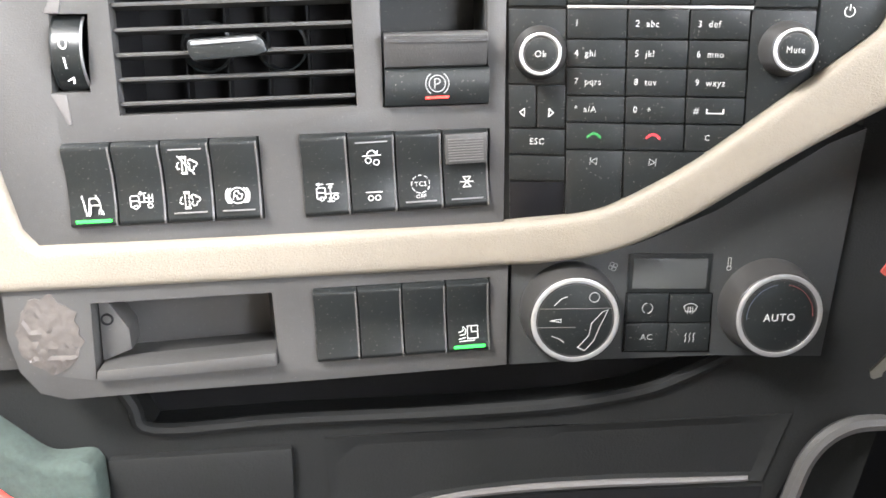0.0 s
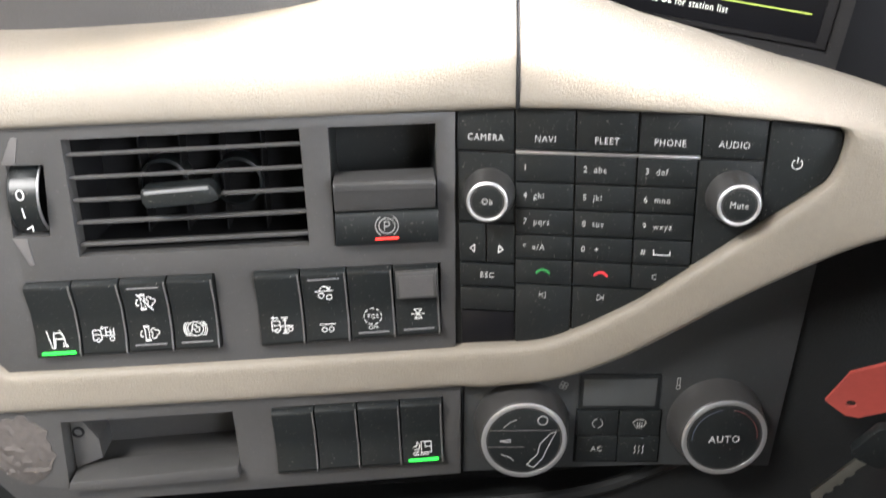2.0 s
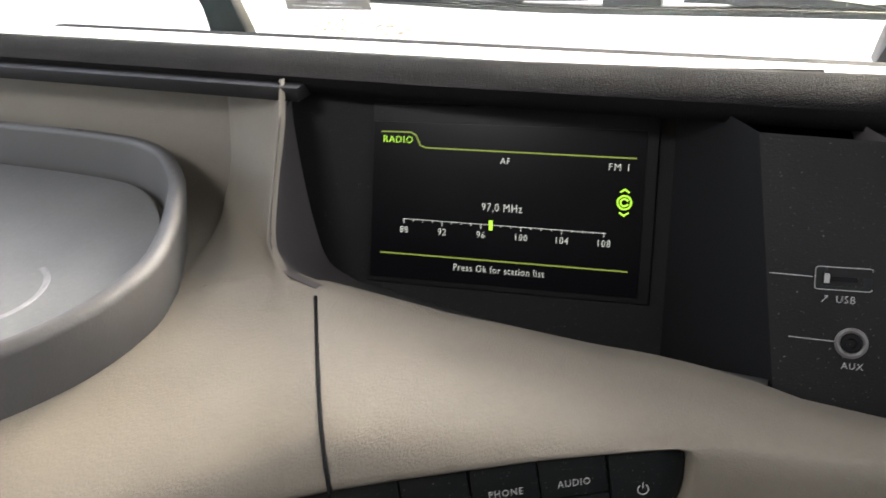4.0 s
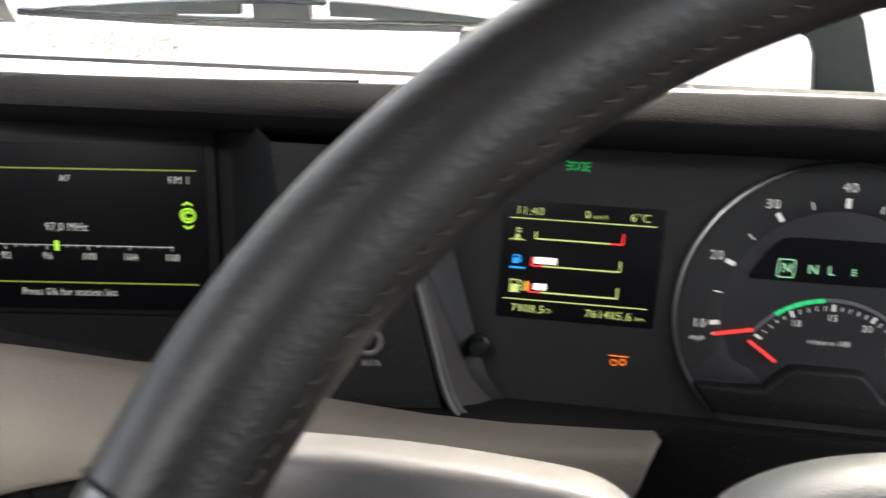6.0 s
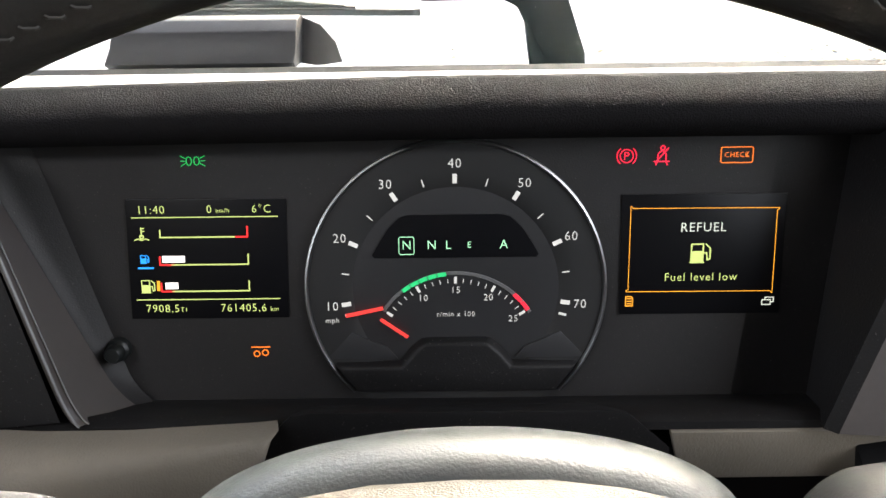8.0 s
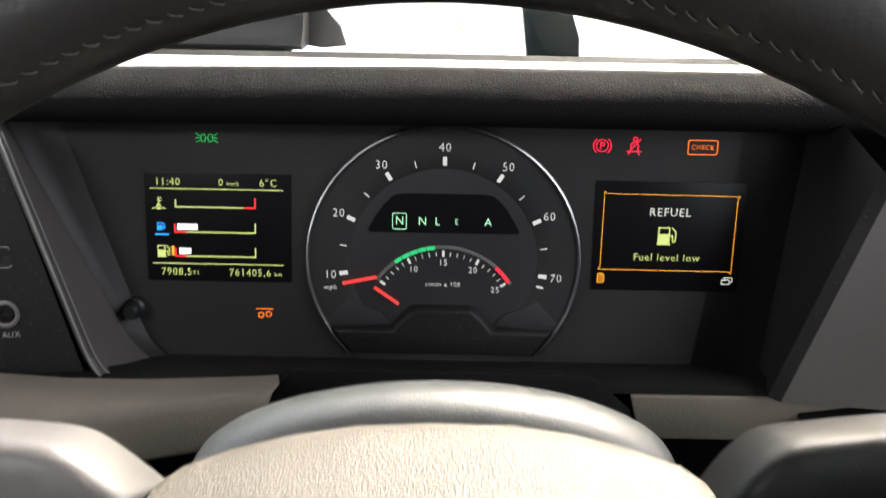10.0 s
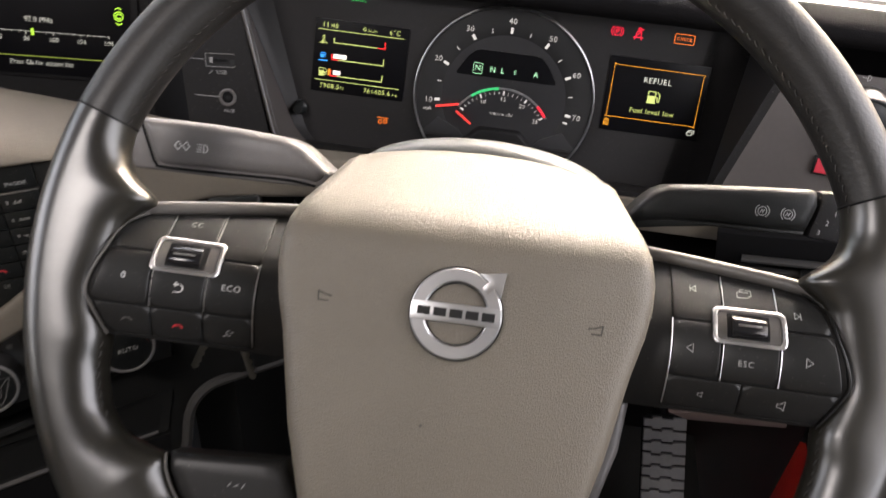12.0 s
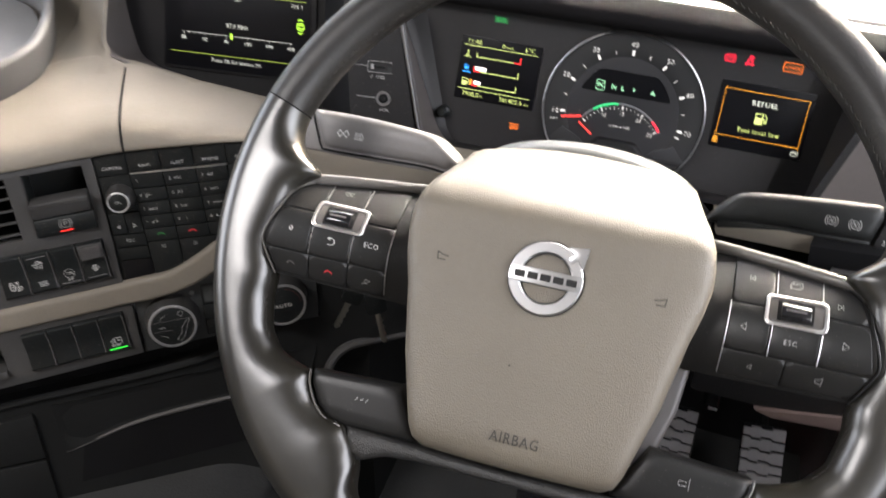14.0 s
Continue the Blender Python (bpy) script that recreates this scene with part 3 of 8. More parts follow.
# the flared side of the recess: a rounded rim, a smooth panel with a joint, and a second panel to the dials
def flare(t):
    """A section of the flared side at the height t, 0 at the ledge, into which it curls, and 1 under the cowl."""
    rim_a, rim_b = Vector((0.0772, 0.5475, 1.003)), Vector((0.0400, 0.5880, 1.1228))
    joint_a, joint_b = on(CLUSTER, -0.1843, -0.0414, 0.010), on(CLUSTER, -0.2488, 0.0960, 0.010)
    foot_a, foot_b = on(CLUSTER, -0.1750, -0.0500, 0.0006), on(CLUSTER, -0.2215, 0.1000, 0.0006)

    def column(a, b, f):
        ledge = 1.0005 - max(0.0, a.y - 0.553) * 0.60
        p = a.lerp(b, (ledge - a.z) / (b.z - a.z)).lerp(b, t)
        dz, r = p.z - ledge, 0.017
        return p + Vector((0.9, -0.35, 0)) * (f * (r - math.sqrt(max(0.0, r * r - max(0.0, r - dz) ** 2))))
    rim_p, joint, foot = column(rim_a, rim_b, 0.30), column(joint_a, joint_b, 1.0), column(foot_a, foot_b, 1.0)
    mid = column(rim_a.lerp(joint_a, 0.5), rim_b.lerp(joint_b, 0.5), 0.9)
    return [rim_p + Vector((-0.0035, 0.001, 0)), rim_p + Vector((-0.0007, -0.0004, 0)), rim_p, rim_p.lerp(mid, 0.12) + Vector((0, 0.0012, 0)), rim_p.lerp(mid, 0.5) + Vector((0, 0.0006, 0)), mid, joint, joint + Vector((0.0006, 0.0022, 0)), joint.lerp(foot, 0.5) + Vector((-0.001, 0.0005, 0)), foot]


heights = [0.0, 0.006, 0.015, 0.03, 0.05, 0.075, 0.1, 0.14, 0.2, 0.35, 0.55, 0.75, 1.0]
sections = [flare(t) for t in heights]
skin("socket_cheek", [[c[i] for c in sections] for i in range(7)], CHEEK, binnacle, "flared side of the instrument recess, dark grey lightened for side light", n=1)
skin("inner_cheek", [[c[i] for c in sections] for i in range(6, 10)], FACE, binnacle, "second panel of the flared side", n=1)
# Two grey lines stand for the highlight on the rounded edge.
bm = bmesh.new()
tube(bm, [c[2] + Vector((-0.0004, -0.0005, 0)) for c in sections], 0.0007, 8)
part("cheek_highlight", bm, GREY, binnacle, "thin grey line drawn as the recess edge's highlight")
bm = bmesh.new()
tube(bm, [c[3] + Vector((0.0012, -0.0002, 0)) for c in sections], 0.0004, 6)
part("cheek_highlight_fine", bm, GREY, binnacle, "fine second line of the edge's drawn highlight")
# right-hand block
R_BL, R_TL = Vector((0.448, 0.534, 1.001)), Vector((0.486, 0.563, 1.1228))
skin("switch_face", [[R_BL, (0.74, 0.512, 1.000)], [R_TL, (0.76, 0.552, 1.1255)]], CHEEK, binnacle, n=1)
skin("switch_cheek", [[R_BL, R_TL], [R_BL + Vector((-0.006, 0.004, 0)), R_TL + Vector((-0.006, 0.004, 0))], [on(CLUSTER, 0.192, -0.054), on(CLUSTER, 0.205, 0.11)], [on(CLUSTER, 0.15, -0.056), on(CLUSTER, 0.17, 0.11)]], BLACK, binnacle, n=1)
# ledge under the cluster
skin("ledge", [[(0.0, 0.541, 0.995), (0.08, 0.545, 0.994), (0.46, 0.545, 0.995), (0.74, 0.52, 0.996)], [(0.0, 0.541, 0.999), (0.08, 0.546, 0.998), (0.46, 0.546, 0.999), (0.74, 0.522, 1.0)], [(0.0, 0.548, 1.001), (0.08, 0.553, 0.9995), (0.46, 0.553, 1.0), (0.74, 0.53, 1.001)], [(0.03, 0.595, 0.974), (0.08, 0.595, 0.974), (0.46, 0.595, 0.974), (0.52, 0.595, 0.974)]], BLACK, binnacle, "dusty black ledge under the dials", n=1)
# cowl
bm = bmesh.new()
profile = [(0.645, 1.108), (0.614, 1.120), (0.6095, 1.127), (0.609, 1.132), (0.612, 1.1370), (0.620, 1.1402), (0.636, 1.1430), (0.646, 1.141), (0.654, 1.131), (0.658, 1.108)]
rings = []
for x in np.linspace(-1.3, 0.80, 43):
    low = 0.004 * between(x, [(-0.2, 1.0), (0.25, 0.0)])
    rings.append([bm.verts.new((x, y, z - low * (2.0 if z > 1.135 else 1.0))) for y, z in profile])
for a, b in zip(rings, rings[1:]):
    for i in range(len(profile)):
        bm.faces.new((a[i], a[(i + 1) % len(profile)], b[(i + 1) % len(profile)], b[i]))
bm.faces.new(rings[0])
bm.faces.new(rings[-1][::-1])
bmesh.ops.recalc_face_normals(bm, faces=bm.faces)
part("cowl", bm, COWL, binnacle, "grained black cowl over the instruments", 50)
# dash top that falls to the windscreen
bm = bmesh.new()
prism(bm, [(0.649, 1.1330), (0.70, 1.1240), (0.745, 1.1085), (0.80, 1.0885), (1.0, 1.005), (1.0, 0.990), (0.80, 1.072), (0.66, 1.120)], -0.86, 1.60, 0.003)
top = solid("dash_top", bm, GLARE_TOP, Matrix(((0, 0, -1, 0), (1, 0, 0, 0), (0, 1, 0, 0), (0, 0, 0, 1))), "dashboard top under the windscreen, whitened for the daylight on it", "dashboard top", "structure")

# ---- instrument cluster ----
cluster = thing("instrument_cluster", CLUSTER, "black truck instrument cluster, lit, with one large speedometer", "instrument cluster")
bm = bmesh.new()
prism(bm, [(-0.23, -0.060), (0.215, -0.060), (0.225, 0.115), (-0.24, 0.115)], -0.01, 0.0)
part("face", bm, FACE, cluster)
bm = bmesh.new()
lathe(bm, [(0.0780, -0.002), (0.0782, 0.0035), (0.0790, 0.0045), (0.0800, 0.0040), (0.0804, -0.002)], 0, 0.0085, 120, (-45.5, 225.5), False)
part("dial_ring", bm, material("dull_metal_ring", (0.30, 0.30, 0.30), 0.34, metal=1.0, vary=0.05), cluster, "thin satin metal ring round the speedometer")

# ---- steering wheel ----
wheel = thing("steering_wheel", WHEEL, "black leather truck steering wheel with beige airbag hub", "steering wheel")
bm = bmesh.new()
N, K, R = 540, 32, 0.2246
LEATHER_EDGE = [(-64, 0.2074), (-60.5, 0.200), (-57.6, 0.1860), (-54, 0.1790), (-49.5, 0.1755), (-45.2, 0.1830), (-41.2, 0.1855), (-38, 0.1837), (-35.4, 0.1800), (-32.7, 0.1878), (-29.3, 0.1972), (-24.2, 0.2020), (-18.2, 0.1995), (-14.6, 0.1960), (-12.7, 0.1958), (-7.6, 0.1988), (-5.8, 0.1992), (-2.7, 0.1962), (0.8, 0.1924), (5.4, 0.1898), (7.8, 0.1838), (10.0, 0.1770), (11.6, 0.1870), (13.2, 0.1978), (16, 0.2042), (20, 0.2074)]


def leather_edge(deg):
    """How far from the wheel's middle its leather ends, by the angle."""
    a = (deg + 180) % 360 - 180
    a = a if abs(a) <= 90 else (180 - a if a > 0 else -180 - a)
    return sum(between(a + d, LEATHER_EDGE) for d in (-0.6, 0.0, 0.6)) / 3


rings = []
for i in range(N):
    th = 2 * math.pi * i / N
    deg = math.degrees(th)
    wide = R - leather_edge(deg)
    side = abs((deg + 180) % 360 - 180)
    low = deg > 180
    side = min(side, 180 - side)
    full = between(-side if low else side, [(-70, 1.0), (-58, 0.72), (-36, 0.72), (-28, 0.9), (-17, 0.82), (-13, 0.62), (6, 0.62), (11, 0.8), (18, 1.0)])
    ring = []
    for k in range(K):
        ph = 2 * math.pi * k / K
        c, h = math.cos(ph), math.sin(ph)
        if c < 0:
            # the thumb grips are fuller on the inner side
            rr = R - wide * abs(c) ** full
            z = 0.0182 * math.copysign(abs(h) ** full, h)
        else:
            rr, z = R + 0.0172 * c, 0.0182 * h
        ring.append((rr * math.cos(th), rr * math.sin(th), z))
    rings.append(ring)
bm.free()
for name, mat, label, here in (("rim", LEATHER, "worn black leather rim, shiny where gripped", lambda d: not 20.5 <= d < 160.1), ("top_grip", TOP_LEATHER, "matt black stitched leather on the upper rim", lambda d: 20.5 <= d < 160.1)):
    bm = bmesh.new()
    done = {}
    for i in range(N):
        if not here(360 * (i + 0.5) / N):
            continue
        for j in (i, (i + 1) % N):
            if j not in done:
                done[j] = [bm.verts.new(p) for p in rings[j]]
        a, b = done[i], done[(i + 1) % N]
        for k in range(K):
            bm.faces.new((a[k], a[(k + 1) % K], b[(k + 1) % K], b[k]))
    bmesh.ops.recalc_face_normals(bm, faces=bm.faces)
    part(name, bm, mat, wheel, label, 80)
half = [(0.0, 0.0955), (0.025, 0.0944), (0.045, 0.0916), (0.064, 0.0868), (0.0765, 0.0820), (0.0815, 0.0775), (0.0845, 0.068), (0.0885, 0.056), (0.0935, 0.044), (0.0975, 0.032), (0.100, 0.018), (0.1000, 0.006), (0.0975, -0.010), (0.092, -0.030), (0.083, -0.075), (0.0700, -0.120), (0.066, -0.128), (0.058, -0.1325), (0.03, -0.1335), (0.0, -0.1337)]
HUB_OUT = half + [(-x, y) for x, y in half[-2:0:-1]]


def hub_top(x, y, edge):
    z = 0.0225 - 2.2 * max(0.0, abs(x) - 0.02) ** 2 * 0.25
    d = y - 0.0215
    if d > 0:
        z -= 1.54 * (d * d / 0.056 if d < 0.028 else d - 0.014)
    if y < -0.11:
        z -= (-0.11 - y) ** 2 * 8
    r = 0.009
    if edge < r:
        z -= r - math.sqrt(max(0.0, r * r - (r - edge) ** 2))
    return (x, y, z)


bm = bmesh.new()
sheet(bm, HUB_OUT, [], 0.007, hub_top, lambda x, y: (x * (1 + 0.03 * max(0.0, min(1.0, (0.07 - y) / 0.06))), y, -0.024 if y < 0.03 else hub_top(x, y, 0)[2] - 0.012 - 0.02 * max(0.0, (0.05 - y) / 0.02)), (0.0006, 0.002, 0.0045, 0.008))
hub = part("hub_pad", bm, HUB_BEIGE, wheel, "beige grained airbag cover", 70)


# ---- air vent with thumbwheel ----
GREEN_LED = glowing("green_led", (0.03, 0.85, 0.07), 0.13)
RED_LED = glowing("red_led", (1.0, 0.035, 0.025), 0.2)


def pocket(name, parent, quad, depth, mat, floor_mat=None, shrink=0.0):
    """An open box behind a four-sided opening."""
    bm = bmesh.new()
    cx, cy = sum(p[0] for p in quad) / 4, sum(p[1] for p in quad) / 4
    a = [bm.verts.new((x, y, -0.0125)) for x, y in quad]
    b = [bm.verts.new((cx + (x - cx) * (1 - shrink), cy + (y - cy) * (1 - shrink), -depth)) for x, y in quad]
    for i in range(4):
        bm.faces.new((a[i], a[(i + 1) % 4], b[(i + 1) % 4], b[i]))
    bm.faces.new(b)
    return part(name, bm, mat, parent)


vent = thing("air_vent", SWITCHES, "black dashboard air vent with five horizontal slats", "air vent")
pocket("duct", vent, VENT, 0.050, DARK, shrink=0.08)
for k in range(5):
    t = (k + 0.72) / 5.15
    xl, yl = -0.1880 + (-0.1885 + 0.1880) * t, -0.0040 + (-0.0665 + 0.0040) * t
    xr, yr = -0.0700 + (-0.0687 + 0.0700) * t, -0.0010 + (-0.0640 + 0.0010) * t
    bm = bmesh.new()
    sec = [(0.0014, -0.0005), (0.0006, 0.0008), (-0.0004, 0.0006), (-0.0028, -0.012), (-0.0018, -0.0125)]
    ends = [[bm.verts.new((x, y + dy, dz - 0.003)) for dy, dz in sec] for x, y in ((xl + 0.0004, yl), (xr - 0.0004, yr))]
    n = len(sec)
    fs = [bm.faces.new((ends[0][i], ends[0][(i + 1) % n], ends[1][(i + 1) % n], ends[1][i])) for i in range(n)]
    fs += [bm.faces.new(ends[0]), bm.faces.new(ends[1][::-1])]
    bmesh.ops.recalc_face_normals(bm, faces=fs)
    part("slat", bm, PANEL, vent)
for k in range(4):
    bm = bmesh.new()
    x = -0.158 + k * 0.0215
    prism(bm, [(x, -0.062), (x + 0.0008, -0.062), (x + 0.0008, -0.004), (x, -0.004)], -0.040, -0.024)
    part("vane", bm, DARK, vent)
for cx in (-0.146, -0.107):
    bm = bmesh.new()
    lathe(bm, [(0.0135, -0.036), (0.0135, -0.022), (0.0122, -0.021), (0.0122, -0.036)], cx, -0.034, 28, closed=False)
    part("swivel_ring", bm, KEY, vent)
bm = bmesh.new()
prism(bm, [(-0.1515, -0.0315), (-0.1505, -0.0290), (-0.117, -0.0268), (-0.1140, -0.0298), (-0.1120, -0.0352), (-0.1180, -0.0372), (-0.1490, -0.0394), (-0.1510, -0.0360)], -0.006, 0.0062, 0.0014, 2)
handle = part("handle", bm, KEY, vent, "black tab that slides on the middle slat")
bm = bmesh.new()
prism(bm, [(-0.1495, -0.0300), (-0.1172, -0.0278), (-0.1168, -0.0296), (-0.1493, -0.0318)], 0.0060, 0.0070, 0.0004)
part("bright_edge", bm, GREY, handle)

dial = thing("vent_thumbwheel", shifted(SWITCHES, -0.2090, -0.0355), "black ribbed vent thumbwheel with white marks", "thumbwheel")
bm = bmesh.new()
n = 40
prof = [(-0.0075, 0.0000), (-0.0066, 0.0012), (0.0066, 0.0012), (0.0075, 0.0000)]
rings = []
for i in range(n + 1):
    th = radians(30 + 120 * i / n)
    rings.append([bm.verts.new((x, 0.0245 * math.cos(th) * 0.86, -0.0180 + (0.0230 + dr) * math.sin(th))) for x, dr in prof])
for a, b in zip(rings, rings[1:]):
    for i in range(3):
        bm.faces.new((a[i], a[i + 1], b[i + 1], b[i]))
bmesh.ops.recalc_face_normals(bm, faces=bm.faces)
part("drum", bm, KEY, dial)
printed(dial, [arc(-0.001, 0.0055, 0.0018, 0, 360, 14, 0.0026), [(-0.0012, -0.0015), (-0.0005, -0.0065)], [(-0.0002, -0.0125), (0.0025, -0.0110), (0.0025, -0.0138)]], 0.0008, WHITE, 0.0062)
for x in (0.0071, -0.0071):
    bm = bmesh.new()
    tube(bm, [(x, 0.0245 * math.cos(radians(a)) * 0.86, -0.0180 + 0.0238 * math.sin(radians(a))) for a in range(35, 146, 10)], 0.0007, 6)
    part("edge_ring", bm, SATIN if x > 0 else KEY, dial)
bm = bmesh.new()
prism(bm, [(-0.2190, -0.0160), (-0.2120, -0.0160), (-0.2085, -0.0025), (-0.2120, -0.0020)], -0.004, 0.0006, 0.0004)
part("wheel_guard", bm, LEVER, panel, "dark grey flared edge of the thumbwheel slot")
bm = bmesh.new()
prism(bm, [(-0.2205, -0.0550), (-0.2130, -0.0555), (-0.2120, -0.0700), (-0.2140, -0.0705)], -0.004, 0.0006, 0.0004)
part("wheel_guard", bm, LEVER, panel, "dark grey flared edge of the thumbwheel slot")

# ---- parking brake lever ----
park = thing("parking_brake_lever", SWITCHES, "black parking brake paddle with a lit red bar", "brake lever")
pocket("recess", park, PARK, 0.040, KEY, shrink=0.05)
bm = bmesh.new()
rows = [(-0.0640, 0.0005), (-0.0636, 0.0045), (-0.0600, 0.0060), (-0.0470, 0.0060), (-0.0455, 0.0050), (-0.0448, 0.0030)]
ends = [[bm.verts.new((x + (y + 0.0645) * 0.012, y + dy, z)) for y, z in rows + [(-0.0448, -0.012), (-0.0640, -0.012)]] for x, dy in ((-0.0542, 0.0), (-0.0002, 0.0008))]
n = len(rows) + 2
fs = [bm.faces.new((ends[0][i], ends[0][(i + 1) % n], ends[1][(i + 1) % n], ends[1][i])) for i in range(n)] + [bm.faces.new(ends[0]), bm.faces.new(ends[1][::-1])]
bmesh.ops.recalc_face_normals(bm, faces=fs)
part("lever_base", bm, KEY, park)
bm = bmesh.new()
rows = [(-0.0450, 0.0030), (-0.0440, 0.0055), (-0.0320, 0.0105), (-0.0293, 0.0108), (-0.0278, 0.0098), (-0.0272, 0.0070)]
ends = [[bm.verts.new((x, y + dy, z)) for y, z in rows + [(-0.0272, -0.012), (-0.0450, -0.012)]] for x, dy in ((-0.0540, 0.0), (-0.0015, 0.0008))]
n = len(rows) + 2
fs = [bm.faces.new((ends[0][i], ends[0][(i + 1) % n], ends[1][(i + 1) % n], ends[1][i])) for i in range(n)] + [bm.faces.new(ends[0]), bm.faces.new(ends[1][::-1])]
bmesh.ops.recalc_face_normals(bm, faces=fs)
bevel_new(bm, fs, 0.0006)
grip = part("grip", bm, PANEL, park, "raised finger grip with fine ribs along its top")
for k in range(4):
    bm = bmesh.new()
    box(bm, -0.053, -0.0025, -0.0312 + k * 0.0009, -0.0308 + k * 0.0009, 0.0100, 0.0112)
    part("rib", bm, PANEL, grip)
P_AT = (-0.0272, -0.0524)
printed(park, [arc(*P_AT, 0.0042, 0, 360, 24), arc(*P_AT, 0.0060, -55, 55, 12), arc(*P_AT, 0.0060, 125, 235, 12), [(-0.0285, -0.0548), (-0.0285, -0.0500), (-0.0268, -0.0500), (-0.0258, -0.0508), (-0.0258, -0.0518), (-0.0268, -0.0526), (-0.0285, -0.0526)]], 0.0006, DULL, 0.0061, "parking_symbol")
bm = bmesh.new()
prism(bm, [(-0.0334, -0.0602), (-0.0212, -0.0598), (-0.0212, -0.0587), (-0.0334, -0.0591)], 0.0056, 0.0063)
part("lamp_bar", bm, RED_LED, park, "glowing red bar")

# ---- rocker switches ----
PROFILE = [(0.0, -0.012), (0.0, 0.0015), (0.0010, 0.0042), (0.0030, 0.0052), (0.30, 0.0026), (0.62, 0.0022), (0.92, 0.0052), (0.965, 0.0050), (1.0, 0.0022), (1.0, -0.012)]


def rocker(m, w, h, label, mat=KEY, upside=False):
    sw = thing("rocker_switch", m, label, "switch", "rocker switches on the dashboard")
    bm = bmesh.new()
    pts = []
    for f, z in PROFILE:
        y = f if f < 0.004 and f > 0 else f * h
        pts.append((min(h, y), z))
    ends = [[bm.verts.new((x, y, z)) for y, z in pts] for x in (0.0003, w - 0.0003)]
    n = len(pts)
    fs = [bm.faces.new((ends[0][i], ends[0][(i + 1) % n], ends[1][(i + 1) % n], ends[1][i])) for i in range(n)] + [bm.faces.new(ends[0]), bm.faces.new(ends[1][::-1])]
    bmesh.ops.recalc_face_normals(bm, faces=fs)
    bevel_new(bm, fs, 0.0008, 2)
    part("paddle", bm, mat, sw, "", 30)
    # Grey bar painted in for the light that the right-hand edge catches.
    bm = bmesh.new()
    tube(bm, [(w - 0.0011, y, z + 0.0001) for y, z in pts[2:-2]], 0.0005, 6)
    part("edge_line", bm, LEVER, sw, "grey bar drawn as the edge's highlight")
    return sw


def truck_icon(x, y, s=1.0):
    """A cab on a chassis, seen from the side."""
    f = lambda pts: [(x + a * 0.001 * s, y + b * 0.001 * s) for a, b in pts]
    return [f([(-5.2, -2.2), (-5.2, 3.0), (-4.6, 3.6), (-1.4, 3.6), (-0.8, 3.0), (-0.8, -2.0), (-1.6, -2.4)]), f([(-5.0, 1.0), (-1.0, 0.8)]), f([(-5.2, -2.2), (-3.9, -2.4)]), arc(x - 0.0027 * s, y - 0.0024 * s, 0.0010 * s, 0, 360, 10), arc(x + 0.0046 * s, y - 0.0018 * s, 0.0012 * s, 0, 360, 10), f([(-0.8, 0.2), (6.0, 0.2)])]


def cloud(x, y, s=1.0):
    """An exhaust filter with puffs of smoke."""
    f = lambda pts: [(x + a * 0.001 * s, y + b * 0.001 * s) for a, b in pts]
    out = [f([(-2.6, b), (0.2, b)]) for b in (4.4, 3.7, -3.7, -4.4)]
    for col in (-2.2, -0.2):
        out += [f([(col, b), (col, b + 0.9)]) for b in (-2.9, -1.2, 0.5, 2.0)]
    out += [f([(-4.9, -0.8), (-4.3, 1.2), (-3.6, 1.6)]), f([(-4.9, -0.8), (-4.2, -2.0), (-3.4, -1.6)])]
    return out + [arc(x + 0.0022 * s, y + 0.0016 * s, 0.0013 * s, 10, 250, 8), arc(x + 0.0040 * s, y + 0.0004 * s, 0.0014 * s, -100, 120, 8), arc(x + 0.0024 * s, y - 0.0018 * s, 0.0013 * s, 120, 370, 8)]


def wheels(x, y, s):
    return [arc(x - 0.45 * s, y - 0.45 * s, 0.32 * s, 0, 360, 12), arc(x + 0.45 * s, y - 0.45 * s, 0.32 * s, 0, 360, 12), [(x - s, y + 0.3 * s), (x + s, y + 0.3 * s)]]


def switch_row(quad, count, texts):
    """A row of switches that fills a four-sided opening: bottom left, bottom right, top right, top left."""
    bl, br, tr, tl = [Vector(p) for p in quad]
    out = []
    for k in range(count):
        a, b = bl.lerp(br, k / count), bl.lerp(br, (k + 1) / count)
        c = tl.lerp(tr, k / count)
        turn = Matrix.Rotation(math.atan2(b.y - a.y, b.x - a.x), 4, "Z")
        out.append(rocker(SWITCHES @ Matrix.Translation((a.x, a.y, 0)) @ turn, (b - a).length, (c - a).length, texts[k]))
    return out, (br - bl).length / count, (tl - bl).length


def lamp(sw, w, y=0.0034, mat=GREEN_LED, name="lamp_bar"):
    bm = bmesh.new()
    box(bm, w * 0.14, w * 0.86, y, y + 0.0014, 0.0047, 0.0058)
    part(name, bm, mat, sw, "glowing green bar" if mat is GREEN_LED else "")


def rule(sw, w, y, z):
    bm = bmesh.new()
    box(bm, w * 0.16, w * 0.84, y, y + 0.0007, z - 0.0006, z)
    part("marker_line", bm, GREY, sw)


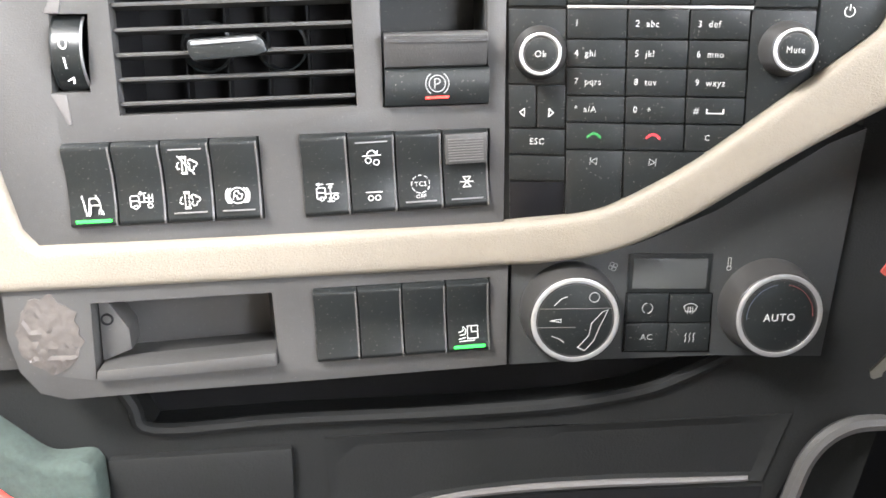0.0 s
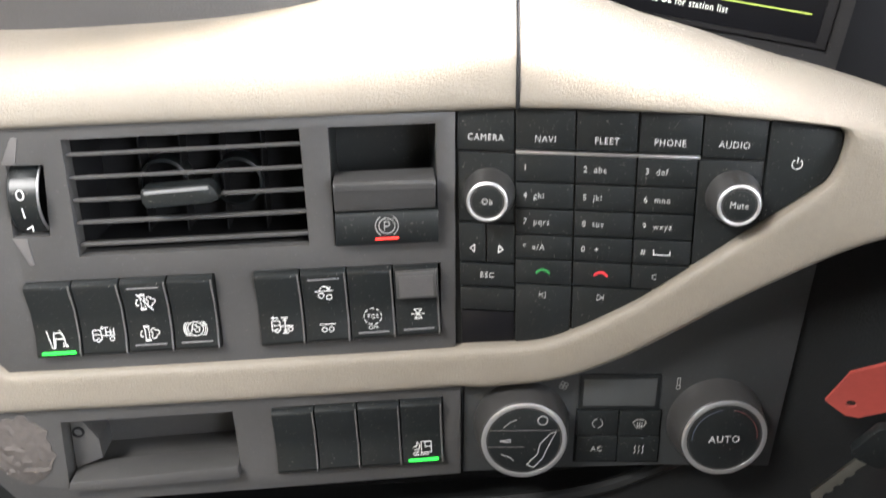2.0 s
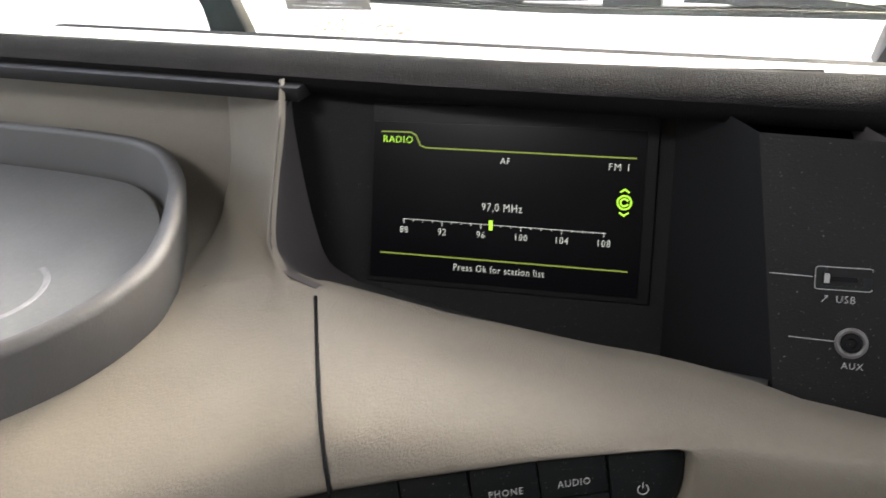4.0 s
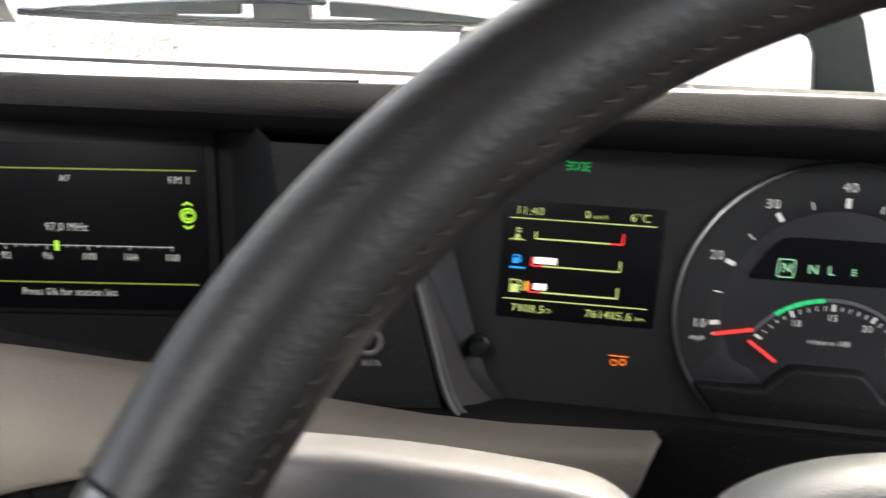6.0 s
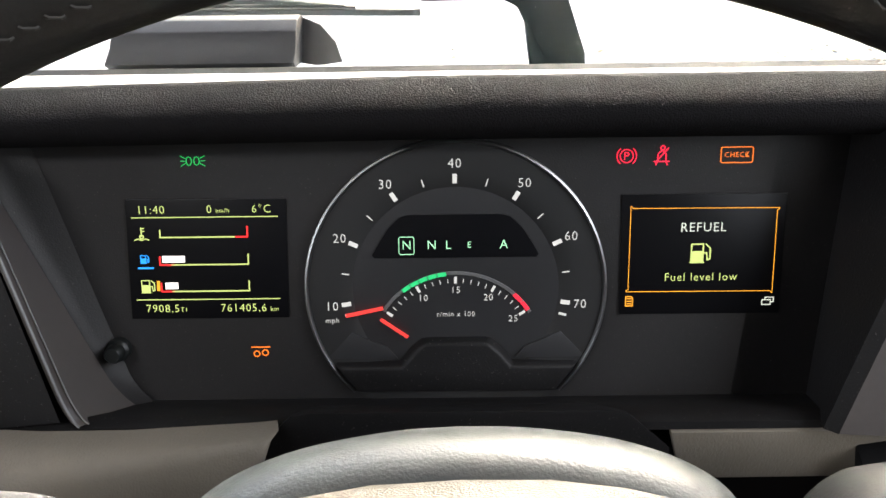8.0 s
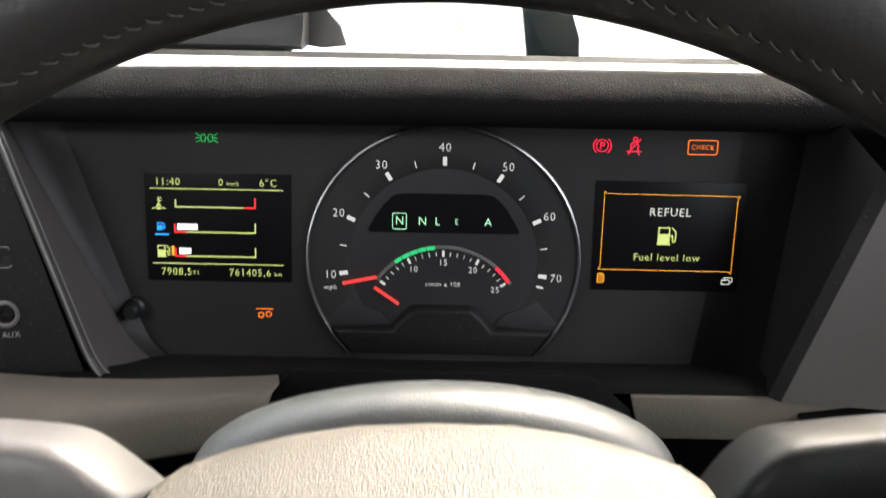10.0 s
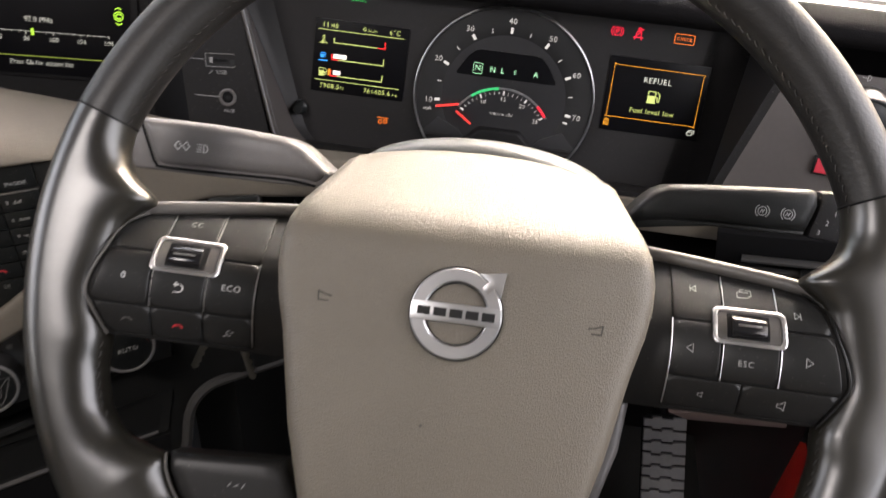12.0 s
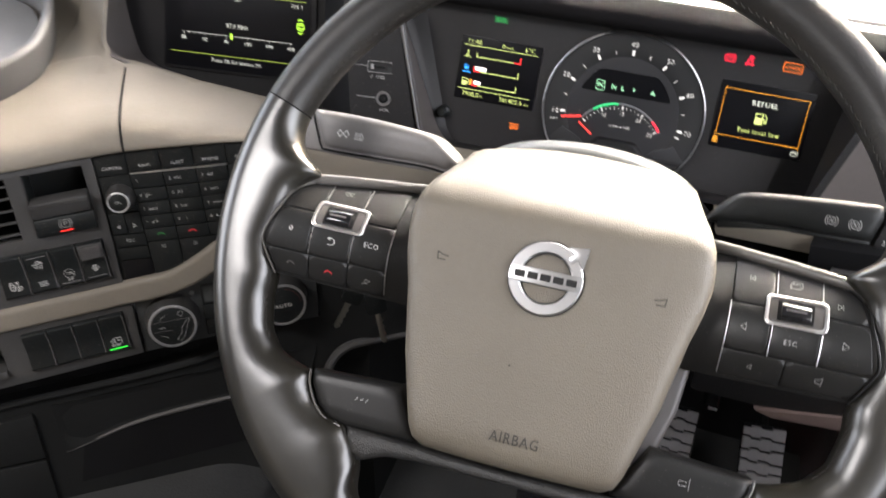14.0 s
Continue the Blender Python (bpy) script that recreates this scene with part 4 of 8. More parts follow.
Z_LOW, Z_HIGH = 0.0050, 0.0042
row, w, h = switch_row(GROUP_1, 4, ["black lane-warning rocker switch with a green lit bar", "black truck-symbol rocker switch in the dashboard row", "black exhaust-cleaning rocker switch with two white symbols", "black brake-symbol rocker switch beside the vent panel"])
lamp(row[0], w)
c = w / 2
lane = [[(c - 0.0044 + 0.0003 * k, 0.0174 - 0.0022 * k), (c - 0.0044 + 0.0003 * k + 0.0002, 0.0174 - 0.0022 * k - 0.0014)] for k in range(5)]
printed(row[0], lane + [[(c - 0.0021, 0.0070), (c - 0.0008, 0.0162), (c + 0.0034, 0.0160), (c + 0.0042, 0.0124), (c + 0.0044, 0.0076)], [(c - 0.0012, 0.0126), (c + 0.0040, 0.0124)], [(c - 0.0014, 0.0070), (c - 0.0006, 0.0120)], [(c + 0.0024, 0.0176), (c + 0.0032, 0.0150)], [(c + 0.0050, 0.0092), (c + 0.0053, 0.0074)], [(c + 0.0032, 0.0078), (c + 0.0034, 0.0100)]], 0.00058, WHITE, Z_LOW, "lane_symbol")
printed(row[1], truck_icon(c, 0.0128) + [[(c + 0.0018, 0.0130), (c + 0.0018, 0.0168)], [(c + 0.0042, 0.0130), (c + 0.0042, 0.0168)], [(c + 0.0060, 0.0130), (c + 0.0060, 0.0168)], [(c + 0.0018, 0.0150), (c + 0.0060, 0.0150)], [(c - 0.0004, 0.0176), (c + 0.0030, 0.0176)], [(c + 0.0004, 0.0166), (c - 0.0006, 0.0176), (c + 0.0004, 0.0186)]], 0.00050, WHITE, Z_LOW, "truck_symbol")
printed(row[2], cloud(c, 0.0128), 0.00058, WHITE, Z_LOW, "exhaust_symbol")
printed(row[2], cloud(c, 0.0310) + [[(c - 0.0040, 0.0358), (c + 0.0036, 0.0262)]], 0.00058, WHITE, Z_HIGH, "exhaust_off_symbol")
rule(row[2], w, 0.0058, 0.0056)
rule(row[2], w, 0.0390, 0.0052)
printed(row[3], [arc(c, 0.0140, 0.0042, 0, 360, 20), arc(c, 0.0140, 0.0053, -50, 50, 12), arc(c, 0.0140, 0.0062, -40, 40, 12), arc(c, 0.0140, 0.0053, 130, 230, 12), arc(c, 0.0140, 0.0062, 140, 220, 12), [(c - 0.0024, 0.0120), (c - 0.0014, 0.0164), (c + 0.0004, 0.0166), (c + 0.0006, 0.0150), (c + 0.0024, 0.0146), (c + 0.0018, 0.0124), (c - 0.0002, 0.0120), (c - 0.0004, 0.0140), (c - 0.0018, 0.0140)]], 0.00058, WHITE, Z_LOW, "brake_symbol")
rule(row[3], w, 0.0058, 0.0056)
row, w, h = switch_row(GROUP_2, 4, ["black suspension-level rocker switch with a truck symbol", "black axle-lift rocker switch with two white wheel symbols", "black traction-control rocker switch with white lettering", "black lock switch with a ribbed safety catch"])
c = w / 2
printed(row[0], truck_icon(c, 0.0128) + [[(c - 0.0050, 0.0182), (c - 0.0018, 0.0182)], [(c - 0.0040, 0.0174), (c - 0.0051, 0.0182), (c - 0.0040, 0.0190)], [(c + 0.0002, 0.0180), (c + 0.0036, 0.0180)], [(c + 0.0019, 0.0138), (c + 0.0019, 0.0172)], [(c + 0.0010, 0.0162), (c + 0.0019, 0.0174), (c + 0.0028, 0.0162)], [(c + 0.0002, 0.0088), (c + 0.0036, 0.0088)], [(c + 0.0019, 0.0124), (c + 0.0019, 0.0096)], [(c + 0.0010, 0.0106), (c + 0.0019, 0.0094), (c + 0.0028, 0.0106)]], 0.0006, WHITE, Z_LOW, "level_symbol")
printed(row[1], wheels(c, 0.0110, 0.0042), 0.0006, WHITE, Z_LOW, "axle_symbol")
printed(row[1], [arc(c - 0.0020, 0.0292, 0.0015, 0, 360, 12), arc(c + 0.0022, 0.0280, 0.0015, 0, 360, 12), [(c - 0.0050, 0.0316), (c + 0.0046, 0.0318)], arc(c, 0.0318, 0.0026, 20, 165, 8), [(c + 0.0032, 0.0342), (c + 0.0026, 0.0324), (c + 0.0012, 0.0334)]], 0.00050, WHITE, Z_HIGH, "axle_lift_symbol")
rule(row[1], w, 0.0385, 0.0052)
printed(row[2], [arc(c, 0.0150, 0.0048, a, a + 24, 3) for a in range(0, 360, 40)], 0.00050, WHITE, Z_LOW, "ring_symbol")
letters(row[2], "TCS", c, 0.0150, Z_LOW + 0.0002, 0.0036, WHITE)
letters(row[2], "OFF", c, 0.0083, Z_LOW + 0.0004, 0.0030, WHITE)
rule(row[2], w, 0.0052, 0.0056)
bm = bmesh.new()
box(bm, 0.0014, w - 0.0016, 0.0250, 0.0408, 0.0030, 0.0075, 0.0008)
catch = part("safety_catch", bm, PANEL, row[3], "grey ribbed sliding catch")
for k in range(9):
    bm = bmesh.new()
    box(bm, 0.0030, w - 0.0034, 0.0265 + k * 0.0014, 0.0271 + k * 0.0014, 0.0072, 0.0080)
    part("rib", bm, LEVER, catch)
printed(row[3], [[(c - 0.0020, 0.0120), (c + 0.0020, 0.0120)], [(c - 0.0020, 0.0175), (c + 0.0020, 0.0175)], [(c - 0.0020, 0.0120), (c + 0.0020, 0.0175)], [(c + 0.0020, 0.0120), (c - 0.0020, 0.0175)], [(c - 0.0035, 0.0148), (c + 0.0035, 0.0148)]], 0.00058, WHITE, Z_LOW, "lock_symbol")
rule(row[3], w, 0.0052, 0.0056)
row, w, h = switch_row(GROUP_3, 4, ["black blank switch cover in the lower row"] * 3 + ["black reversing-alarm rocker switch with a green lit bar"])
c = w / 2
lamp(row[3], w)
printed(row[3], [[(c - 0.0010, 0.0085), (c - 0.0010, 0.0165), (c + 0.0048, 0.0165), (c + 0.0048, 0.0090), (c - 0.0010, 0.0090)], [(c + 0.0012, 0.0160), (c + 0.0012, 0.0130), (c + 0.0044, 0.0130)], [(c - 0.0060, 0.0130), (c - 0.0035, 0.0138), (c - 0.0035, 0.0165), (c - 0.0018, 0.0140), (c - 0.0025, 0.0115), (c - 0.0052, 0.0112)], [(c - 0.0060, 0.0088), (c - 0.0020, 0.0098)], [(c - 0.0055, 0.0075), (c + 0.0030, 0.0078)]], 0.00058, WHITE, Z_LOW, "alarm_symbol")

# ---- coin tray ----
tray = thing("coin_tray", SWITCHES, "charcoal plastic coin tray let into the dashboard", "tray")
pocket("well", tray, TRAY, 0.042, PANEL, shrink=0.14)
bm = bmesh.new()
prism(bm, [(-0.2155, -0.2098), (-0.1175, -0.2056), (-0.1178, -0.1975), (-0.2140, -0.2032)], -0.016, 0.0055, 0.0014)
part("lip", bm, PANEL, tray, "raised front lip, rubbed grey")
bm = bmesh.new()
prism(bm, [(-0.2150, -0.2040), (-0.2138, -0.1680), (-0.2085, -0.1690), (-0.1990, -0.1850), (-0.1985, -0.1975)], -0.030, -0.010, 0.001)
part("cheek", bm, PANEL, tray)
bm = bmesh.new()
lathe(bm, [(0.0036, -0.0105), (0.0034, -0.0092), (0.0024, -0.0092), (0.0022, -0.013)], -0.2100, -0.1790, 20)
part("screw_hole", bm, DARK, tray)

# scuffed patch where something was stuck on
SCUFF = material("torn_adhesive_residue", (0.060, 0.053, 0.049), 0.38, grain=160, bump=1.0, vary=0.6)
bm = bmesh.new()
rnd = random.Random(4)
rim_pts = [(-0.2375 + 0.0165 * math.cos(a) * rnd.uniform(0.85, 1.12), -0.1835 + 0.0225 * math.sin(a) * rnd.uniform(0.88, 1.1)) for a in np.linspace(0, 2 * math.pi, 34)[:-1]]
sheet(bm, rim_pts, [], 0.0022, lambda x, y, e: (x, y, 0.0006 + (0.0012 * noise.noise(Vector((x, y, 0)) * 260) if e > 0.0005 else 0)), lambda x, y: (x, y, -0.0002))
solid("adhesive_patch", bm, SCUFF, SWITCHES, "torn grey adhesive residue stuck on the dashboard", "residue", sharp=20)

# ---- radio keys ----
def clip(poly, area):
    """The part of a polygon inside a convex area that runs anticlockwise."""
    out = list(poly)
    for (xa, ya), (xb, yb) in zip(area, area[1:] + area[:1]):
        src, out = out, []
        for i, p in enumerate(src):
            o = src[i - 1]
            sp = (xb - xa) * (p[1] - ya) - (yb - ya) * (p[0] - xa)
            so = (xb - xa) * (o[1] - ya) - (yb - ya) * (o[0] - xa)
            if (sp >= 0) != (so >= 0):
                t = so / (so - sp)
                out.append((o[0] + (p[0] - o[0]) * t, o[1] + (p[1] - o[1]) * t))
            if sp >= 0:
                out.append(p)
    clean = []
    for p in out:
        if not clean or math.hypot(p[0] - clean[-1][0], p[1] - clean[-1][1]) > 0.0008:
            clean.append(p)
    if len(clean) > 2 and math.hypot(clean[0][0] - clean[-1][0], clean[0][1] - clean[-1][1]) < 0.0008:
        clean.pop()
    return clean


def grid(u, v):
    return (u - 0.070 * v, v + 0.035 * (u - 0.0145))


INNER = [(x * 0.992 + 0.0004, y * 0.992 - 0.0004) for x, y in RADIO_OUT]
COLS = [-0.0330, -0.0026, 0.0283, 0.0596, 0.0912, 0.1228, 0.160]
ROWS_V = [0.0262, 0.0006, -0.0150, -0.0294, -0.0439, -0.0580, -0.0724, -0.118]


def key(u0, u1, v0, v1, words="", size=0.0044, mat=PRINT, name="key", top=0.0004, at=None, font_wide=0.95, face=KEY, align="CENTER"):
    g = 0.00045
    poly = clip([grid(u0 + g, v0 + g), grid(u1 - g, v0 + g), grid(u1 - g, v1 - g), grid(u0 + g, v1 - g)], INNER)
    if len(poly) < 3:
        return None
    bm = bmesh.new()
    prism(bm, poly, -0.008, top, 0.0005, 2)
    k = part(name, bm, face, radio)
    if words:
        x, y = grid(*(at or ((u0 + u1) / 2, (v0 + v1) / 2)))
        letters(k, words, x, y, top + 0.0001, size, mat, align, wide=font_wide, turn=1.5)
    return k


for i, word in enumerate(["CAMERA", "NAVI", "FLEET", "PHONE", "AUDIO"]):
    key(COLS[i], COLS[i + 1], 0.0022 if 0 < i < 4 else 0.0010, 0.0262, word, 0.0049, at=((COLS[i] + COLS[i + 1]) / 2, 0.0080))
bm = bmesh.new()
prism(bm, [grid(-0.0022, 0.0002), grid(0.0908, 0.0002), grid(0.0908, 0.0018), grid(-0.0022, 0.0018)], -0.006, 0.0012, 0.0003)
part("chrome_bar", bm, SATIN, radio, "bright metal bar under the top keys")
PAD = [["1", "2  abc", "3  def"], ["4  ghi", "5  jkl", "6  mno"], ["7  pqrs", "8  tuv", "9  wxyz"], ["*  a/A", "0   +", "#"]]
for r in range(4):
    for i in range(3):
        k = key(COLS[i + 1], COLS[i + 2] - (0.0012 if i == 2 else 0), ROWS_V[r + 2], ROWS_V[r + 1], PAD[r][i], 0.0048, at=(COLS[i + 1] + 0.0042, (ROWS_V[r + 1] + ROWS_V[r + 2]) / 2), align="LEFT")
        if PAD[r][i] == "#":
            printed(k, [[grid(0.0705, -0.0500), grid(0.0705, -0.0522), grid(0.0790, -0.0522), grid(0.0790, -0.0500)]], 0.0006, WHITE, 0.0005)
PHONE_UP = glowing("green_key_print", (0.04, 0.32, 0.08), 0.04)
PHONE_DOWN = glowing("red_key_print", (0.7, 0.05, 0.06), 0.05)


def handset(x, y, s):
    return [arc(x, y - 0.6 * s, s, 25, 155, 10), [(x - 0.95 * s, y - 0.35 * s), (x - 0.95 * s, y - 0.05 * s)], [(x + 0.95 * s, y - 0.35 * s), (x + 0.95 * s, y - 0.05 * s)], arc(x, y - 0.75 * s, s * 0.95, 35, 145, 10)]


k1 = key(COLS[1], COLS[2], ROWS_V[6], ROWS_V[5])
k2 = key(COLS[2], COLS[3], ROWS_V[6], ROWS_V[5])
key(COLS[3], COLS[4], ROWS_V[6], ROWS_V[5], "C", 0.0044, at=(0.0715, -0.0652))
printed(k1, handset(*grid(0.0125, -0.0648), 0.0036), 0.0008, PHONE_UP, 0.0005, "handset_symbol")
printed(k2, handset(*grid(0.0435, -0.0648), 0.0036), 0.0008, PHONE_DOWN, 0.0005, "handset_symbol")
k1 = key(COLS[1], COLS[2], ROWS_V[7], ROWS_V[6])
k2 = key(COLS[2], COLS[3] + 0.02, ROWS_V[7], ROWS_V[6])
for k, u, sgn in ((k1, 0.0125, -1), (k2, 0.0435, 1)):
    x, y = grid(u, -0.0785)
    printed(k, [[(x - 0.0016 * sgn, y - 0.0018), (x + 0.0014 * sgn, y), (x - 0.0016 * sgn, y + 0.0018), (x - 0.0016 * sgn, y - 0.0018)], [(x + 0.0018 * sgn, y - 0.0018), (x + 0.0018 * sgn, y + 0.0018)]], 0.0004, DULL, 0.0005, "skip_symbol")
for u0, u1, sgn in ((COLS[0], -0.0180, -1), (-0.0180, COLS[1], 1)):
    k = key(u0, u1, -0.0612, -0.0385)
    x, y = grid((u0 + u1) / 2, -0.0530)
    printed(k, [[(x - 0.0011 * sgn, y - 0.0021), (x + 0.0013 * sgn, y), (x - 0.0011 * sgn, y + 0.0021), (x - 0.0011 * sgn, y - 0.0021)]], 0.0005, WHITE, 0.0005, "arrow_symbol")
key(COLS[0], COLS[1], -0.0755, -0.0616, "ESC", 0.0048)
key(COLS[0], COLS[1], -0.0898, -0.0759)
key(COLS[0], COLS[1], -0.1180, -0.0902, face=SCREEN, name="receiver_window", top=-0.0012)
key(COLS[0], COLS[1], -0.0382, 0.0002, top=-0.0006, name="knob_plate")
key(COLS[4] - 0.001, COLS[5], -0.0620, 0.0002, top=-0.0006, name="knob_plate")
power = key(COLS[5], COLS[6], -0.06, 0.0262, name="power_key")
x, y = 0.1381, 0.0038
printed(power, [arc(x, y, 0.0025, 125, 415, 16), [(x, y + 0.0008), (x, y + 0.0034)]], 0.0005, WHITE, 0.0005, "power_symbol")


KNOB = material("satin_black_knob", (0.030, 0.029, 0.028), 0.33, vary=0.15, grain=1200, bump=0.1)


def knob(parent, name, x, y, r_base, r_top, h, label, face=KEY, ring=RING_METAL):
    wide = 0.0022 if r_top < 0.02 else 0.0032
    bm = bmesh.new()
    lathe(bm, [(r_base + 0.0008, -0.002), (r_base + 0.0006, 0.0015), (r_base, 0.0030), (r_top + 0.0006, h - 0.0020), (r_top, h - 0.0006), (r_top - 0.0006, h - 0.0001)], x, y, 56)
    k = part(name, bm, KNOB, parent, label)
    bm = bmesh.new()
    lathe(bm, [(r_top - 0.0002, h - 0.0010), (r_top - 0.0004, h + 0.0003), (r_top - 0.0012, h + 0.0007), (r_top - wide + 0.0002, h + 0.0004), (r_top - wide, h - 0.0010)], x, y, 56, closed=False)
    part("metal_ring", bm, ring, k, "bright metal ring")
    bm = bmesh.new()
    lathe(bm, [(r_top - wide, h - 0.0012), (r_top - wide - 0.0002, h - 0.0004), (r_top - wide - 0.0014, h + 0.0001)], x, y, 56)
    part("cap", bm, face, k)
    return k


KH = 0.0150
ok_knob = knob(radio, "rotary_knob", -0.0148, -0.0232, 0.0132, 0.0110, KH, "black rotary knob with a metal ring")
letters(ok_knob, "Ok", -0.0148, -0.0232, KH + 0.0003, 0.0047, PRINT, turn=1.5)
mute_knob = knob(radio, "rotary_knob", 0.1100, -0.0156, 0.0132, 0.0110, KH, "black rotary knob with a metal ring")
letters(mute_knob, "Mute", 0.1100, -0.0156, KH + 0.0003, 0.0047, PRINT, turn=1.5, wide=0.9)

# ---- climate controls ----
COLD_HOT = material("dull_red_print", (0.11, 0.030, 0.028), 0.5)
COLD = material("dull_blue_print", (0.045, 0.055, 0.080), 0.5)
CH = 0.0190
air = knob(climate, "air_knob", 0.0347, 0.0353, 0.0278, 0.0250, CH, "large air distribution knob with a metal ring")
F = lambda pts: [(0.0347 + a * 0.001, 0.0353 + b * 0.001) for a, b in pts]
printed(air, [F([(-20, 7), (20, 7)]), F([(-22, -4), (0, -4)])], 0.0004, LEVER, CH + 0.0001, "groove")
printed(air, [F([(2, -16), (8, -9), (9, -2), (15, 5), (18, 6), (13, -6), (11, -12), (6, -18), (2, -16)]), arc(0.0347 + 0.010, 0.0353 + 0.0135, 0.0028, 0, 360, 14), F([(-12, 9), (-8, 13), (-5, 14)]), F([(-14, 0), (-8, 1), (-8, -1), (-14, 0)]), F([(-13, -9), (-8, -11), (-6, -13)])], 0.0005, DULL, CH + 0.0002, "airflow_symbols")
auto = knob(climate, "temperature_knob", 0.1504, 0.0360, 0.0278, 0.0250, CH, "large temperature knob with a metal ring")
letters(auto, "AUTO", 0.1504, 0.0350, CH + 0.0002, 0.0064, PRINT, wide=1.0, turn=1.0)
printed(auto, [arc(0.1504, 0.0360, 0.0188, 100, 185, 14)], 0.0005, COLD, CH + 0.0002, "cold_arc")
printed(auto, [arc(0.1504, 0.0360, 0.0188, 0, 80, 14)], 0.0005, COLD_HOT, CH + 0.0002, "hot_arc")
bm = bmesh.new()
prism(bm, [(0.0680, 0.0450), (0.1160, 0.0440), (0.1160, 0.0678), (0.0680, 0.0682)], -0.002, 0.0012, 0.0006)
bezel = part("display_bezel", bm, KEY, climate)
LCD = material("grey_lcd_glass", (0.050, 0.053, 0.053), 0.2, vary=0.05)
bm = bmesh.new()
prism(bm, [(0.0705, 0.0475), (0.1135, 0.0468), (0.1135, 0.0650), (0.0705, 0.0655)], 0.0006, 0.0016, 0.0002)
part("display", bm, LCD, bezel, "blank grey liquid crystal display")
bm = bmesh.new()
prism(bm, [(0.0672, 0.0080), (0.1195, 0.0070), (0.1185, 0.0438), (0.0672, 0.0448)], -0.002, 0.0004)
part("button_bed", bm, DARK, climate)
for i in range(2):
    for j in range(2):
        x0, y0 = 0.0680 + i * 0.0252 + (1 - j) * 0.0006, 0.0090 + j * 0.0180 - i * 0.0005
        bm = bmesh.new()
        box(bm, x0, x0 + 0.0244, y0, y0 + 0.0172, 0.0, 0.0018, 0.0006)
        b = part("push_button", bm, KEY, climate)
        cx, cy = x0 + 0.0122, y0 + 0.0086
        if (i, j) == (0, 0):
            letters(b, "AC", cx, cy, 0.0020, 0.0052, DULL)
        elif (i, j) == (1, 0):
            printed(b, [[(cx + d, cy - 0.0028), (cx + d + 0.0007, cy - 0.0008), (cx + d, cy + 0.0008), (cx + d + 0.0007, cy + 0.0028)] for d in (-0.0024, 0, 0.0024)], 0.0005, DULL, 0.0019, "heat_symbol")
        elif (i, j) == (0, 1):
            printed(b, [arc(cx, cy, 0.0030, 120, 240, 10), arc(cx, cy, 0.0030, -60, 60, 10), [(cx - 0.0018, cy + 0.0026), (cx - 0.0004, cy + 0.0032)], [(cx + 0.0018, cy - 0.0026), (cx + 0.0004, cy - 0.0032)]], 0.0005, DULL, 0.0019, "recirculation_symbol")
        else:
            printed(b, [arc(cx, cy + 0.0002, 0.0040, 20, 160, 10, 0.0028), [(cx - 0.0040, cy + 0.0012), (cx - 0.0026, cy - 0.0018), (cx + 0.0026, cy - 0.0018), (cx + 0.0040, cy + 0.0012)]] + [[(cx + d, cy - 0.0032), (cx + d, cy + 0.0008)] for d in (-0.0014, 0, 0.0014)], 0.0005, DULL, 0.0019, "demist_symbol")
x, y = 0.0590, 0.0605
printed(climate, [arc(x + 0.0014 * math.cos(a), y + 0.0014 * math.sin(a), 0.0013, 0, 360, 8) for a in (0.4, 1.97, 3.54, 5.1)], 0.0005, DULL, 0.0002, "fan_symbol")
x, y = 0.1264, 0.0617
printed(climate, [[(x - 0.0008, y - 0.0022), (x - 0.0008, y + 0.0032), (x + 0.0008, y + 0.0032), (x + 0.0008, y - 0.0022)], arc(x, y - 0.0030, 0.0013, 0, 360, 8)], 0.0005, DULL, 0.0002, "thermometer_symbol")


# ---- instrument cluster: dial, screens, lamps ----
LIME = glowing("lime_screen_print", (0.62, 0.72, 0.22), 0.231)
ICE = glowing("white_screen_print", (0.80, 0.84, 0.72), 0.22)
SC_WHITE = glowing("white_gauge_bar", (0.9, 0.85, 0.8), 0.36)
SC_RED = glowing("red_screen_print", (0.95, 0.03, 0.03), 0.304)
SC_BLUE = glowing("blue_screen_print", (0.02, 0.30, 0.85), 0.32)
SC_ORANGE = glowing("orange_screen_print", (0.95, 0.40, 0.03), 0.27)
L_GREEN = glowing("green_tell_tale", (0.02, 0.55, 0.12), 0.21)
L_AMBER = glowing("amber_tell_tale", (1.0, 0.22, 0.02), 0.266)
L_RED = glowing("red_tell_tale", (1.0, 0.02, 0.06), 0.315)
GEAR = glowing("mint_gear_print", (0.45, 0.95, 0.55), 0.252)
TICK = glowing("dial_print", (0.85, 0.84, 0.80), 0.15)
NEEDLE = glowing("red_needle", (0.95, 0.06, 0.05), 0.22)
DIAL = material("matt_black_dial", (0.0085, 0.0083, 0.0087), 0.65, vary=0.15, grain=1500, bump=0.1)
DIAL_LOW = material("dark_grey_dial_well", (0.019, 0.019, 0.0205), 0.5, vary=0.15)
SCR = material("black_tft_screen", (0.003, 0.003, 0.004), 0.38, vary=0.1, specular=0.18)
CY = 0.0090


def polar(r, deg, cy=CY):
    return (r * math.cos(radians(deg)), cy + r * math.sin(radians(deg)))


